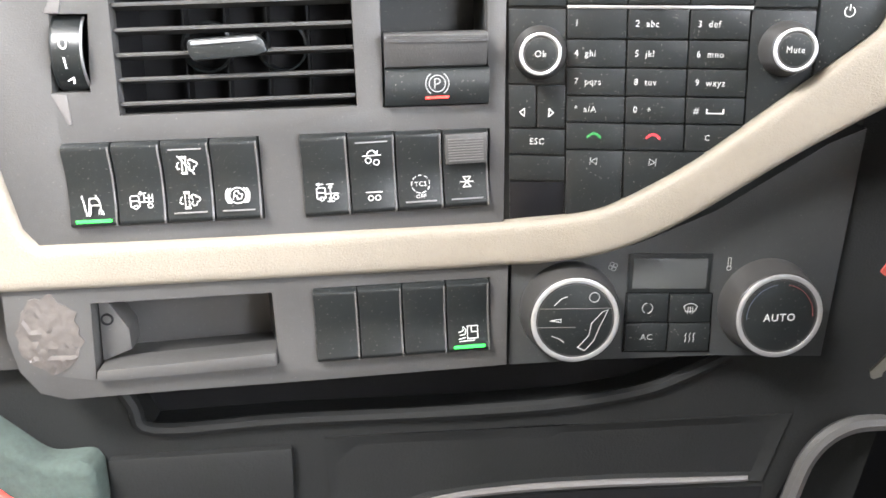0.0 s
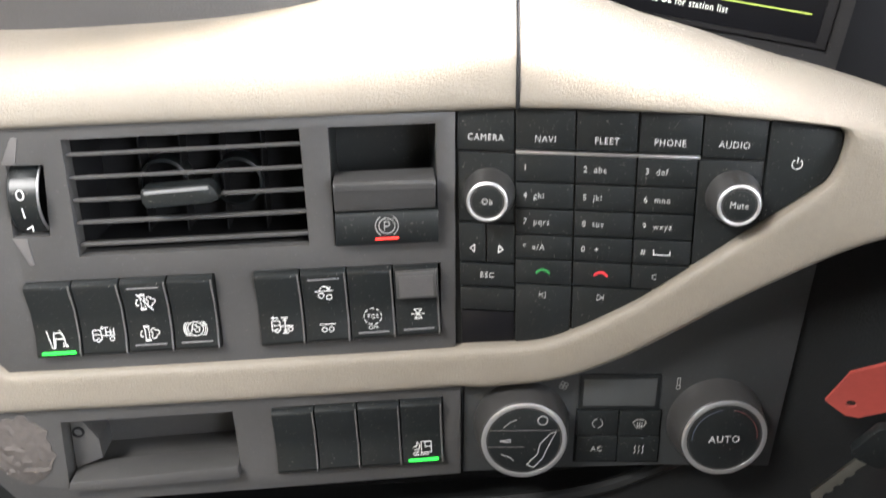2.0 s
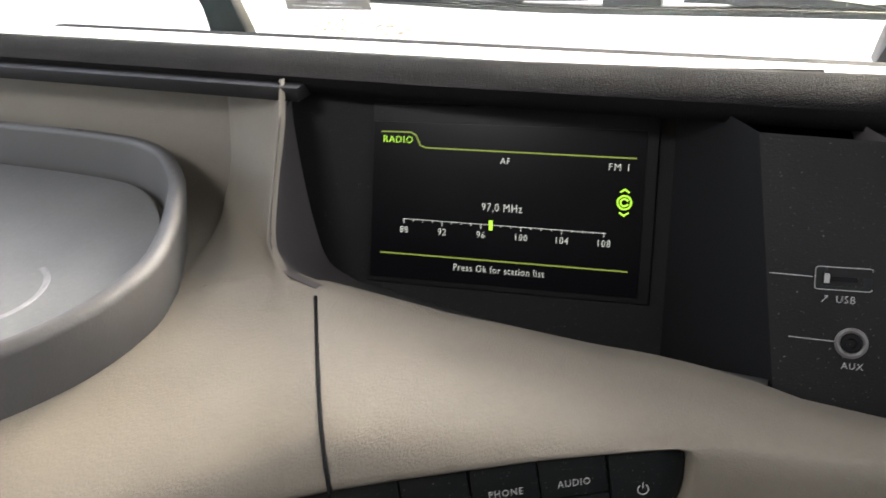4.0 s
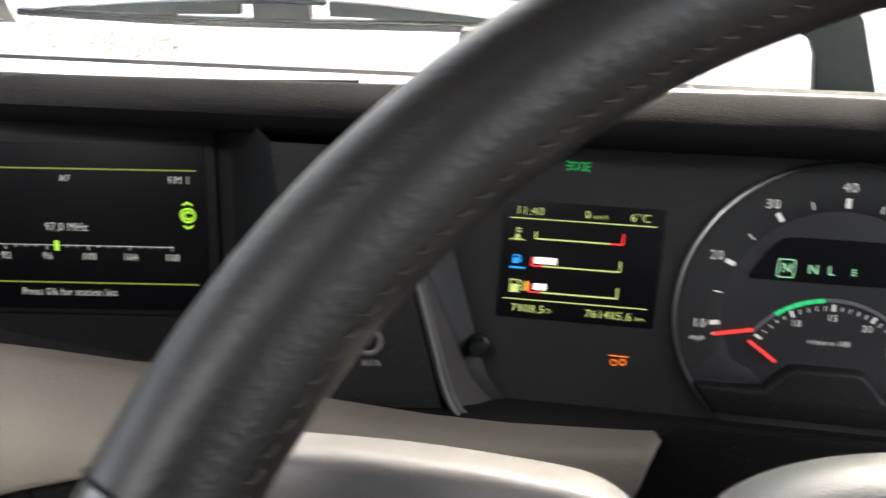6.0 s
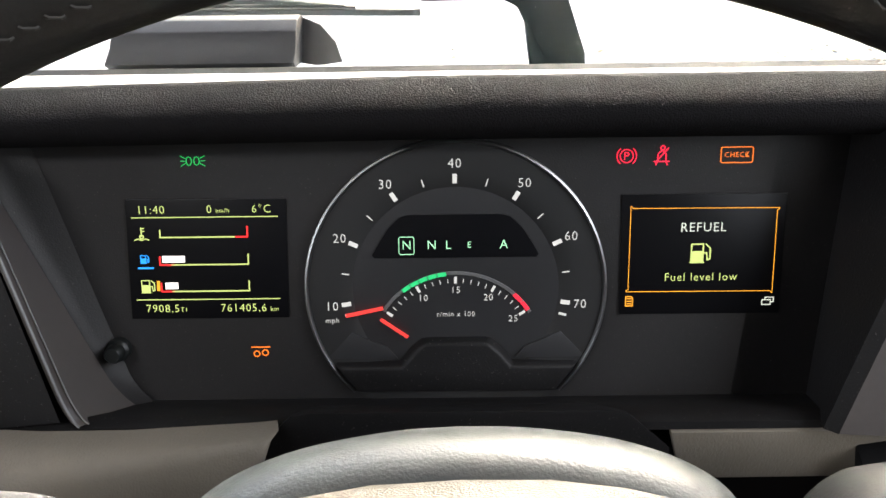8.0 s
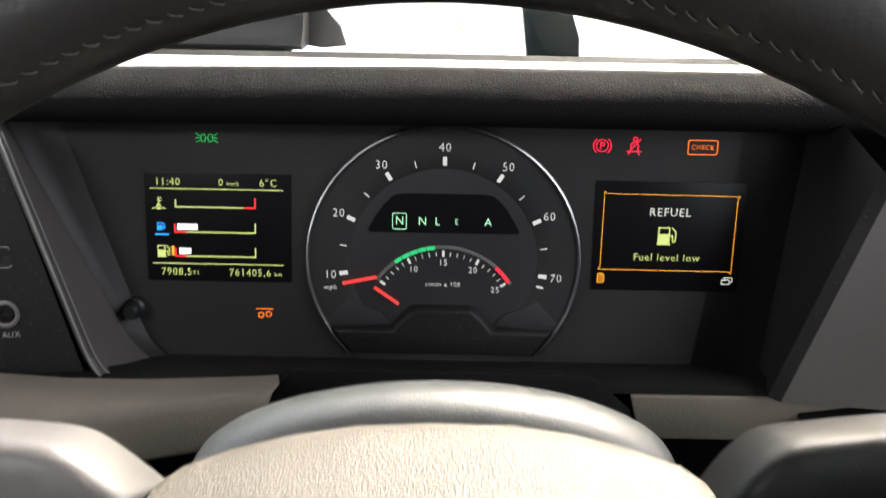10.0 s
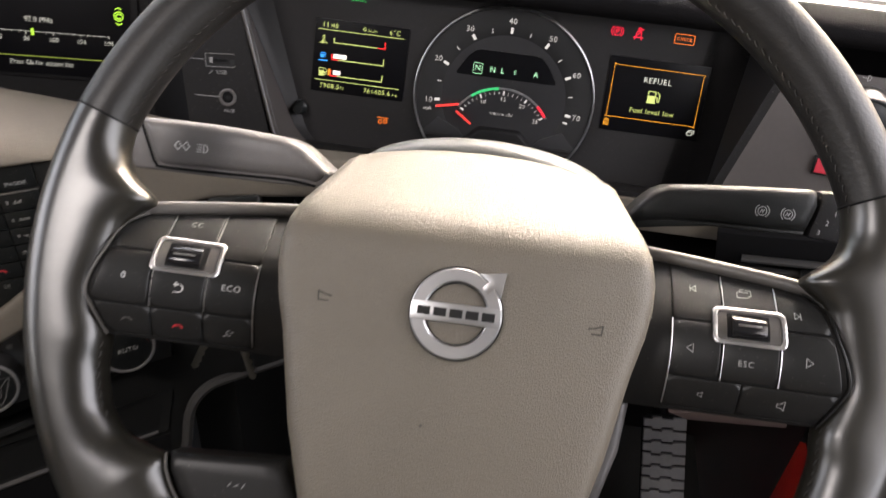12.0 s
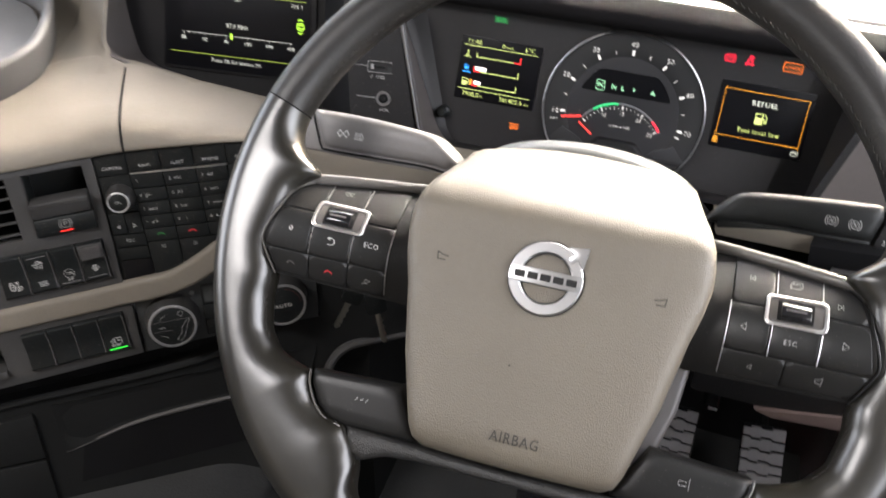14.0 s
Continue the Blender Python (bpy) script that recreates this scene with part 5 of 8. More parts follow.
bm = bmesh.new()
lathe(bm, [(0.0783, 0.0000), (0.0783, 0.0020), (0.0640, 0.0020), (0.0560, 0.0008), (0.0535, -0.0004)], 0, 0.0085, 120, closed=False)
speedo = part("speedometer", bm, DIAL, cluster, "large black round speedometer marked in miles")
bm = bmesh.new()
lathe(bm, [(0.0560, 0.0003), (0.0300, 0.0004), (0.0005, 0.0004)], 0, 0.0085, 90, closed=False)
part("inner_disc", bm, DIAL_LOW, speedo)
for mph in range(10, 71, 10):
    a = 90 - (mph - 40) * 3.267
    bm = bmesh.new()
    x0, y0 = polar(0.0572, a)
    x1, y1 = polar(0.0608, a)
    strokes(bm, [[(x0, y0), (x1, y1)]], 0.0023, 0.0016)
    part("tick", bm, TICK, speedo)
    x, y = polar(0.0668, a)
    letters(speedo, str(mph), x, y, 0.0022, 0.0070, TICK, name="number")
    if mph < 70:
        a -= 1.6335 * 10
        bm = bmesh.new()
        strokes(bm, [[polar(0.0572, a), polar(0.0608, a)]], 0.0006, 0.0016)
        part("tick", bm, TICK, speedo)
for a in (90 + 31.5 * 3.267 + 0.8, 90 - 32 * 3.267):
    bm = bmesh.new()
    strokes(bm, [[polar(0.0572, a), polar(0.0606, a)]], 0.0012, 0.0016)
    part("tick", bm, TICK, speedo)
letters(speedo, "mph", -0.0663, -0.0081, 0.0022, 0.0042, TICK)
# gear display window
bm = bmesh.new()
prism(bm, [(-0.0428, 0.0258), (0.0428, 0.0258), (0.0440, 0.0275), (0.0400, 0.0345), (0.0350, 0.0420), (0.0290, 0.0478), (0.0240, 0.0490), (-0.0240, 0.0490), (-0.0290, 0.0478), (-0.0350, 0.0420), (-0.0400, 0.0345), (-0.0440, 0.0275)], 0.0004, 0.0009)
gear = part("gear_display", bm, SCR, cluster, "black gear display with mint green letters")
for word, x in (("N", -0.0256), ("N", -0.0124), ("L", -0.0037), ("E", 0.0074), ("A", 0.0256)):
    letters(gear, word, x, 0.0326, 0.0011, 0.0070 if word != "E" else 0.0048, GEAR, name="gear_letter")
printed(gear, [rounded(-0.0297, -0.0217, 0.0278, 0.0372, 0.0010, 3) + [(-0.0217, 0.0362)]], 0.0005, GEAR, 0.0010, "gear_box")
# rev counter
TC, TR_ = -0.0295, 0.0474
bm = bmesh.new()
lathe(bm, [(TR_ - 0.0016, 0.0005), (TR_ - 0.0014, 0.0012), (TR_ + 0.0002, 0.0012), (TR_ + 0.0004, 0.0005)], 0, TC, 60, (32, 146), False)
rev = part("rev_counter", bm, GREY, cluster, "small arched rev counter")


def revs(r):
    return 90 - (r - 15) * 5.55


for a0, a1, mat in ((revs(8.3), revs(14.0), glowing("green_rev_band", (0.03, 0.62, 0.20), 0.22)), (revs(22.5), revs(25.2), glowing("red_rev_band", (0.95, 0.03, 0.06), 0.25))):
    steps = 5 if a0 > 90 else 2
    for k in range(steps):
        b0, b1 = a0 + (a1 - a0) * k / steps, a0 + (a1 - a0) * (k + 0.9) / steps
        bm = bmesh.new()
        lathe(bm, [(TR_ - 0.0018, 0.0012), (TR_ - 0.0018, 0.0016), (TR_ + 0.0004, 0.0016), (TR_ + 0.0004, 0.0012)], 0, TC, 8, (min(b0, b1), max(b0, b1)), False)
        part("colour_band", bm, mat, rev)
for r in range(5, 26):
    bm = bmesh.new()
    big = r % 5 == 0
    strokes(bm, [[polar(TR_ - 0.0058, revs(r), TC), polar(TR_ - (0.0030 if big else 0.0036), revs(r), TC)]], 0.0014 if big else 0.0004, 0.0010)
    part("tick", bm, TICK, rev)
for r in (10, 15, 20, 25):
    x, y = polar(TR_ - 0.0100, revs(r), TC)
    letters(rev, str(r), x, y, 0.0011, 0.0052, TICK, name="number")
letters(rev, "r/min x 100", 0, -0.0055, 0.0011, 0.0040, TICK)
bm = bmesh.new()
strokes(bm, [[(-0.0582, -0.0050), (-0.0394, -0.0011)]], 0.0019, 0.0030, 0.0008)
part("needle", bm, NEEDLE, speedo, "red speedometer needle at rest")
bm = bmesh.new()
strokes(bm, [[(-0.0399, -0.0075), (-0.0263, -0.0171)]], 0.0017, 0.0030, 0.0008)
part("needle", bm, NEEDLE, rev, "red rev counter needle at rest")
# raised visor at the foot of the dial
bm = bmesh.new()
prism(bm, [(-0.0535, -0.0480), (0.0535, -0.0480), (0.0670, -0.0310), (0.0310, -0.0310), (0.0245, -0.0230), (0.0190, -0.0185), (0.0160, -0.0178), (-0.0160, -0.0178), (-0.0190, -0.0185), (-0.0245, -0.0230), (-0.0310, -0.0310), (-0.0670, -0.0310)], 0.0004, 0.0060, 0.0016, 2, top=[(-0.0535, -0.0480), (0.0535, -0.0480), (0.0640, -0.0340), (0.0290, -0.0340), (0.0225, -0.0260), (0.0175, -0.0213), (0.0150, -0.0205), (-0.0150, -0.0205), (-0.0175, -0.0213), (-0.0225, -0.0260), (-0.0290, -0.0340), (-0.0640, -0.0340)])
part("dial_foot", bm, BLACK, cluster, "black raised foot of the speedometer")
for sg in (-1, 1):
    bm = bmesh.new()
    prism(bm, [(sg * 0.0700, -0.0300), (sg * 0.0315, -0.0302), (sg * 0.0370, -0.0235), (sg * 0.0480, -0.0190), (sg * 0.0560, -0.0150)][::sg], 0.0006, 0.0022, 0.0005)
    part("dial_cheek", bm, DIAL_LOW, speedo)


def screen(name, quad, label):
    bm = bmesh.new()
    prism(bm, quad, 0.0, 0.0012, 0.0004)
    return part(name, bm, SCR, cluster, label)


def bars(parent, lines, w, mat, name="bar", z=0.0014):
    return printed(parent, lines, w, mat, z, name)


ls = screen("info_screen", [(-0.1740, -0.0062), (-0.0895, -0.0062), (-0.0880, 0.0583), (-0.1718, 0.0588)], "lit colour screen with fuel and temperature gauges")
Q = lambda x, y: (-0.1740 + 0.0850 * x + (0.0018) * (y - 0.5), -0.0062 + 0.0648 * y)
letters(ls, "11:40", *Q(0.17, 0.915), 0.0014, 0.0062, LIME)
letters(ls, "0", *Q(0.53, 0.915), 0.0014, 0.0062, LIME)
letters(ls, "km/h", *Q(0.612, 0.905), 0.0014, 0.0034, LIME)
letters(ls, "6°C", *Q(0.85, 0.915), 0.0014, 0.0062, LIME)
bars(ls, [[Q(0.05, 0.855), Q(0.95, 0.855)]], 0.0006, LIME, "rule")
bars(ls, [[Q(0.05, 0.165), Q(0.95, 0.165)]], 0.0006, LIME, "rule")
letters(ls, "7908,5", *Q(0.21, 0.085), 0.0014, 0.0062, LIME)
letters(ls, "T1", *Q(0.345, 0.075), 0.0014, 0.0036, LIME)
letters(ls, "761405,6", *Q(0.72, 0.085), 0.0014, 0.0062, LIME)
letters(ls, "km", *Q(0.915, 0.075), 0.0014, 0.0036, LIME)
for y, red0, fill in ((0.69, 0.68, None), (0.46, 0.21, (0.225, 0.365)), (0.235, 0.21, (0.235, 0.315))):
    bars(ls, [[Q(0.22, y + 0.06) if red0 > 0.5 else Q(0.28, y), Q(0.22, y) if red0 > 0.5 else Q(0.28, y), Q(red0 if red0 > 0.5 else 0.76, y)]] + ([[Q(0.76, y + 0.085), Q(0.76, y)]] if red0 < 0.5 else []), 0.0009, LIME, "gauge_line")
    bars(ls, [[Q(0.76, y + 0.085), Q(0.76, y), Q(0.69, y)]] if red0 > 0.5 else [[Q(0.21, y + 0.07), Q(0.21, y), Q(0.29, y)]], 0.0010, SC_RED, "gauge_red_line")
    if fill:
        bm = bmesh.new()
        prism(bm, [Q(fill[0], y + 0.02), Q(fill[1], y + 0.02), Q(fill[1], y + 0.075), Q(fill[0], y + 0.075)], 0.0012, 0.0016)
        part("gauge_bar", bm, SC_WHITE, ls)
bm = bmesh.new()
prism(bm, [Q(0.182, 0.24), Q(0.200, 0.24), Q(0.200, 0.325), Q(0.182, 0.325)], 0.0012, 0.0016)
part("warning_bar", bm, SC_ORANGE, ls)


def pump(x, y, s):
    return [[(x - s, y - s), (x - s, y + s), (x + 0.3 * s, y + s), (x + 0.3 * s, y - s), (x - s, y - s)], [(x + 0.3 * s, y), (x + 0.7 * s, y), (x + 0.8 * s, y - 0.8 * s), (x + 1.1 * s, y - 0.7 * s), (x + 1.1 * s, y + 0.5 * s), (x + 0.6 * s, y + s)], [(x - 1.1 * s, y - 1.1 * s), (x + 0.45 * s, y - 1.1 * s)]]


def filled_pump(parent, x, y, s, mat, w):
    bars(parent, pump(x, y, s), w, mat, "pump_symbol")
    bm = bmesh.new()
    box(bm, x - 0.9 * s, x + 0.2 * s, y - s, y + 0.2 * s, 0.0012, 0.0016)
    part("pump_body", bm, mat, parent)


x, y = Q(0.105, 0.72)
bars(ls, [[(x, y - 0.0015), (x, y + 0.0035)], [(x, y + 0.0030), (x + 0.0016, y + 0.0030)], [(x, y + 0.0015), (x + 0.0016, y + 0.0015)], arc(x, y - 0.0015, 0.0010, 0, 360, 8), [(x - 0.0038, y - 0.0032), (x - 0.0018, y - 0.0026), (x, y - 0.0034), (x + 0.0018, y - 0.0026), (x + 0.0038, y - 0.0032)]], 0.0007, LIME, "coolant_symbol")
filled_pump(ls, *Q(0.115, 0.51), 0.0020, SC_BLUE, 0.0005)
bars(ls, [[Q(0.075, 0.435), Q(0.165, 0.435)]], 0.0012, SC_BLUE, "caption_bar")
filled_pump(ls, *Q(0.125, 0.28), 0.0032, LIME, 0.0006)

rs = screen("message_screen", [(0.0874, -0.0065), (0.1728, -0.0066), (0.1726, 0.0583), (0.0869, 0.0584)], "lit screen with an orange low-fuel message")
box_line = []
for cx, cy, a in ((0.0917, 0.0061, 180), (0.0916, 0.0512, 90), (0.1678, 0.0508, 0), (0.1683, 0.0059, -90)):
    box_line += arc(cx, cy, 0.0011, a, a - 90, 4)
bars(rs, [box_line + box_line[:1]], 0.00038, SC_ORANGE, "message_frame")
letters(rs, "REFUEL", 0.1299, 0.0406, 0.0014, 0.0070, ICE)
filled_pump(rs, 0.129, 0.027, 0.0047, LIME, 0.0009)
letters(rs, "Fuel level low", 0.1299, 0.0137, 0.0014, 0.0063, LIME)
x, y = (0.0925, 0.0008)
bars(rs, [[(x - 0.0018, y - 0.0026), (x - 0.0018, y + 0.0026), (x + 0.0010, y + 0.0026), (x + 0.0018, y + 0.0016), (x + 0.0018, y - 0.0026), (x - 0.0018, y - 0.0026)]] + [[(x - 0.0010, y + d), (x + 0.0010, y + d)] for d in (-0.0014, 0, 0.0014)], 0.0006, SC_ORANGE, "page_symbol")
x, y = (0.1663, -0.0001)
bars(rs, [[(x - 0.0030, y - 0.0016), (x - 0.0030, y + 0.0010), (x + 0.0015, y + 0.0010), (x + 0.0015, y - 0.0016), (x - 0.0030, y - 0.0016)], [(x - 0.0015, y + 0.0010), (x - 0.0015, y + 0.0024), (x + 0.0030, y + 0.0024), (x + 0.0030, y - 0.0002), (x + 0.0015, y - 0.0002)]], 0.0005, ICE, "window_symbol")
# tell-tales
x, y = -0.1350, 0.0785
printed(cluster, [arc(x - 0.0020, y, 0.0014, 90, 450, 10, 0.0022), arc(x + 0.0020, y, 0.0014, 90, 450, 10, 0.0022)] + [[(x + sg * 0.0038, y + d), (x + sg * 0.0062, y + d * 2.0)] for sg in (-1, 1) for d in (-0.0013, 0, 0.0013)], 0.0005, L_GREEN, 0.0003, "side_lamp_symbol")
x, y = -0.1061, -0.0262
printed(cluster, [[(x - 0.0050, y + 0.0030), (x + 0.0050, y + 0.0030)], arc(x - 0.0022, y - 0.0008, 0.0016, 0, 360, 12), arc(x + 0.0024, y - 0.0002, 0.0016, 0, 360, 12)], 0.0007, L_AMBER, 0.0003, "axle_symbol")
x, y = 0.0886, 0.0784
printed(cluster, [arc(x, y, 0.0034, 0, 360, 18), arc(x, y, 0.0050, -50, 50, 10), arc(x, y, 0.0050, 130, 230, 10), [(x - 0.0010, y - 0.0018), (x - 0.0010, y + 0.0018), (x + 0.0006, y + 0.0018), (x + 0.0012, y + 0.0010), (x + 0.0006, y + 0.0001), (x - 0.0010, y + 0.0001)]], 0.0006, L_RED, 0.0003, "parking_lamp_symbol")
x, y = 0.1066, 0.0784
printed(cluster, [arc(x + 0.0004, y + 0.0040, 0.0011, 0, 360, 10), [(x + 0.0004, y + 0.0028), (x - 0.0018, y + 0.0012), (x - 0.0022, y - 0.0030)], [(x + 0.0004, y + 0.0028), (x + 0.0022, y + 0.0008), (x + 0.0022, y - 0.0030)], [(x - 0.0040, y - 0.0030), (x + 0.0040, y - 0.0030)], [(x - 0.0022, y - 0.0030), (x - 0.0030, y - 0.0048)], [(x + 0.0022, y - 0.0030), (x + 0.0030, y - 0.0048)], [(x - 0.0032, y - 0.0034), (x + 0.0034, y + 0.0040)]], 0.0007, L_RED, 0.0003, "belt_symbol")
x, y = 0.1452, 0.0784
printed(cluster, [rounded(x - 0.0082, x + 0.0082, y - 0.0040, y + 0.0040, 0.0010, 3) + [(x + 0.0082, y + 0.0030)]], 0.0006, L_AMBER, 0.0003, "check_frame")
letters(cluster, "CHECK", x, y, 0.0004, 0.0038, L_AMBER, name="check_lettering")
# reset stub at the corner of the recess
bm = bmesh.new()
lathe(bm, [(0.0062, 0.000), (0.0062, 0.005), (0.0048, 0.0065), (0.0048, 0.0120), (0.0038, 0.0134), (0.0010, 0.0134)], -0.1822, -0.0228, 24)
part("reset_stub", bm, KEY, cluster, "small black reset stub")

# ---- the display beside the cluster ----
disp = thing("radio_display", DISPLAY, "black radio display, lit, tuned on a green scale", "display")
bm = bmesh.new()
prism(bm, [(-0.0850, -0.0400), (0.0960, -0.0400), (0.0960, 0.0750), (-0.0790, 0.0750)], -0.001, 0.0022, 0.0008)
part("bezel", bm, BLACK, disp)
bm = bmesh.new()
prism(bm, [(-0.0820, -0.0365), (0.0895, -0.0365), (0.0895, 0.0640), (-0.0780, 0.0640)], 0.0015, 0.0028, 0.0003)
glass = part("screen", bm, SCR, disp)
Z = 0.0030
D_LINE = glowing("olive_screen_line", (0.36, 0.45, 0.07), 0.099)
D_LIME = glowing("lime_marker", (0.50, 0.95, 0.06), 0.216)
D_TEXT = glowing("pale_screen_text", (0.72, 0.74, 0.66), 0.156)
printed(glass, [[(-0.0730, 0.0578), (-0.0540, 0.0580), (-0.0505, 0.0560), (-0.0480, 0.0500), (-0.0440, 0.0487), (0.0838, 0.0478)]], 0.0011, D_LINE, Z, "heading_line")
printed(glass, [[(-0.0745, -0.0200), (0.0825, -0.0203)]], 0.0011, D_LINE, Z, "foot_line")
letters(glass, "RADIO", -0.0625, 0.0530, Z + 0.0001, 0.0062, D_LIME)
letters(glass, "AF", 0.0062, 0.0425, Z + 0.0001, 0.0056, D_TEXT)
letters(glass, "FM 1", 0.0745, 0.0420, Z + 0.0001, 0.0062, D_TEXT)
letters(glass, "97,0 MHz", 0.0048, 0.0135, Z + 0.0001, 0.0072, D_TEXT, wide=0.85)
printed(glass, [[(-0.0590, 0.0030), (0.0685, 0.0022)]], 0.0004, D_TEXT, Z, "scale_line")
for k in range(21):
    x = -0.0585 + k * 0.0063
    h = 0.0028 if k % 4 == 0 else 0.0014
    printed(glass, [[(x, 0.0028), (x, 0.0028 - h)]], 0.0005, D_TEXT, Z, "scale_tick")
for k, num in enumerate(("88", "92", "96", "100", "104", "108")):
    letters(glass, num, -0.0585 + k * 0.0252, -0.0042, Z + 0.0001, 0.0062, D_TEXT, name="number", wide=0.9)
printed(glass, [[(-0.0018, 0.0048), (-0.0018, 0.0000)]], 0.0030, D_LIME, Z + 0.0002, "tuning_marker")
letters(glass, "Press Ok for station list", 0.0035, -0.0262, Z + 0.0001, 0.0066, D_TEXT, wide=0.82)
x, y = 0.0784, 0.0215
printed(glass, [arc(x, y, 0.0040, 0, 360, 20), arc(x, y, 0.0022, 30, 330, 12), [(x - 0.0025, y + 0.0062), (x, y + 0.0078), (x + 0.0025, y + 0.0062)], [(x - 0.0025, y - 0.0062), (x, y - 0.0078), (x + 0.0025, y - 0.0062)]], 0.0013, D_LIME, Z, "source_symbol")

# ---- sockets ----
face_x = (BR - BL).normalized()
face_y = (TL - BL)
face_y = (face_y - face_x * face_y.dot(face_x)).normalized()
SOCK = Matrix((face_x, face_y, face_x.cross(face_y))).transposed().to_4x4()
SOCK.translation = BL


def on_face(p):
    q = SOCK.inverted() @ Vector(p)
    return q.x, q.y


ux, uy = on_face((0.0268, 0.565, 1.062))
ax, ay = on_face((0.0345, 0.553, 1.034))
usb = thing("usb_socket", SOCK, "black charging socket with a grey outlined frame", "socket")
bm = bmesh.new()
sheet(bm, rounded(ux - 0.0125, ux + 0.0125, uy - 0.0055, uy + 0.0055, 0.0012, 3), [rounded(ux - 0.0095, ux + 0.0085, uy - 0.0035, uy + 0.0035, 0.0005, 2)], 0.004, lambda x, y, e: (x, y, 0.0014), lambda x, y: (x, y, -0.004))
part("frame", bm, KEY, usb)
printed(usb, [rounded(ux - 0.0125, ux + 0.0125, uy - 0.0055, uy + 0.0055, 0.0012, 3)], 0.0005, DULL, 0.0014, "outline")
bm = bmesh.new()
box(bm, ux - 0.0060, ux + 0.0060, uy - 0.0012, uy + 0.0012, -0.006, 0.0026)
part("tongue", bm, DARK, usb)
bm = bmesh.new()
box(bm, ux - 0.0085, ux - 0.0062, uy - 0.0022, uy + 0.0022, -0.004, 0.0030)
part("contact", bm, DULL, usb)
printed(usb, [[(ux - 0.0330, uy + 0.0008), (ux - 0.0128, uy + 0.0002)]], 0.0006, DULL, 0.0008, "pointer_line")
letters(usb, "USB", ux + 0.0015, uy - 0.0100, 0.0024, 0.0050, DULL)
printed(usb, [[(ux - 0.0090, uy - 0.0115), (ux - 0.0065, uy - 0.0085)], [(ux - 0.0078, uy - 0.0085), (ux - 0.0065, uy - 0.0085)]], 0.0006, DULL, 0.0024, "charge_symbol")
aux = thing("aux_socket", SOCK, "small black round audio socket with a grey ring", "socket")
bm = bmesh.new()
lathe(bm, [(0.0075, 0.0), (0.0075, 0.0016), (0.0062, 0.0020), (0.0052, 0.0016), (0.0048, 0.0004)], ax, ay, 36, closed=False)
part("collar", bm, LEVER, aux)
bm = bmesh.new()
lathe(bm, [(0.0050, 0.0004), (0.0046, 0.0020), (0.0026, 0.0022), (0.0018, 0.0005)], ax, ay, 28)
part("jack", bm, DARK, aux)
printed(aux, [[(ax - 0.0280, ay + 0.0008), (ax - 0.0078, ay + 0.0002)]], 0.0006, DULL, 0.0008, "pointer_line")
letters(aux, "AUX", ax + 0.0012, ay - 0.0115, 0.0008, 0.0046, DULL)


# ---- steering wheel: badge, lettering, spokes, buttons, stitching ----
# Dark tone painted in as the embossing's shade; also colours one small mark.
HUB_DARK = material("emboss_shade_and_mark", (0.030, 0.026, 0.021), 0.6)
SPOKE = material("satin_black_spoke_plastic", (0.010, 0.010, 0.0098), 0.42, vary=0.2, grain=1200, bump=0.1, dirt=0.15, specular=0.3)
GLOSS = material("gloss_black_plastic", (0.008, 0.008, 0.009), 0.16, vary=0.1)
SPOKE_TRIM = material("dark_grey_spoke_trim", (0.075, 0.07, 0.065), 0.38, vary=0.12, grain=1000, bump=0.15)
LOW_BAR = material("pebbled_black_plastic", (0.022, 0.0215, 0.0205), 0.5, grain=900, bump=0.8, vary=0.15, pebble=True)
BADGE_Y = -0.0095
zc = hub_top(0, BADGE_Y, 1)[2]
bm = bmesh.new()
lathe(bm, [(0.0160, zc - 0.001), (0.0162, zc + 0.0032), (0.0170, zc + 0.0040), (0.0228, zc + 0.0040), (0.0236, zc + 0.0032), (0.0238, zc - 0.001)], 0, BADGE_Y, 72, closed=False)
badge = part("badge", bm, SATIN, hub, "round satin chrome maker's badge")
badge.location.x = -0.0013
# Thin dark rings in place of the shadow along the badge's edges.
for r0, r1 in ((0.0238, 0.0244), (0.0154, 0.0160)):
    bm = bmesh.new()
    lathe(bm, [(r0, zc - 0.001), (r0, zc + 0.0006), (r1, zc + 0.0006), (r1, zc - 0.001)], 0, BADGE_Y, 72, closed=False)
    part("outline_shade", bm, SPOKE, badge)
bm = bmesh.new()
box(bm, -0.0232, 0.0232, BADGE_Y - 0.0050, BADGE_Y + 0.0050, zc - 0.001, zc + 0.0042, 0.0006)
part("crossbar", bm, SATIN, badge)
for k in range(5):
    bm = bmesh.new()
    box(bm, -0.0198 + k * 0.0083, -0.0132 + k * 0.0083, BADGE_Y - 0.0022, BADGE_Y + 0.0022, zc + 0.0040, zc + 0.0045)
    part("dark_block", bm, SPOKE, badge)
bm = bmesh.new()
prism(bm, [(0.0118, BADGE_Y + 0.0150), (0.0150, BADGE_Y + 0.0118), (0.0182, BADGE_Y + 0.0150), (0.0218, BADGE_Y + 0.0100), (0.0236, BADGE_Y + 0.0236), (0.0100, BADGE_Y + 0.0218), (0.0150, BADGE_Y + 0.0182)], zc - 0.001, zc + 0.0042, 0.0005)
part("arrow", bm, SATIN, badge)
letters(hub, "AIRBAG", 0.0010, -0.1130, hub_top(0, -0.113, 1)[2] - 0.0001, 0.0096, HUB_DARK, thick=0.0005, name="embossed_lettering", wide=0.9, weight=0.012)
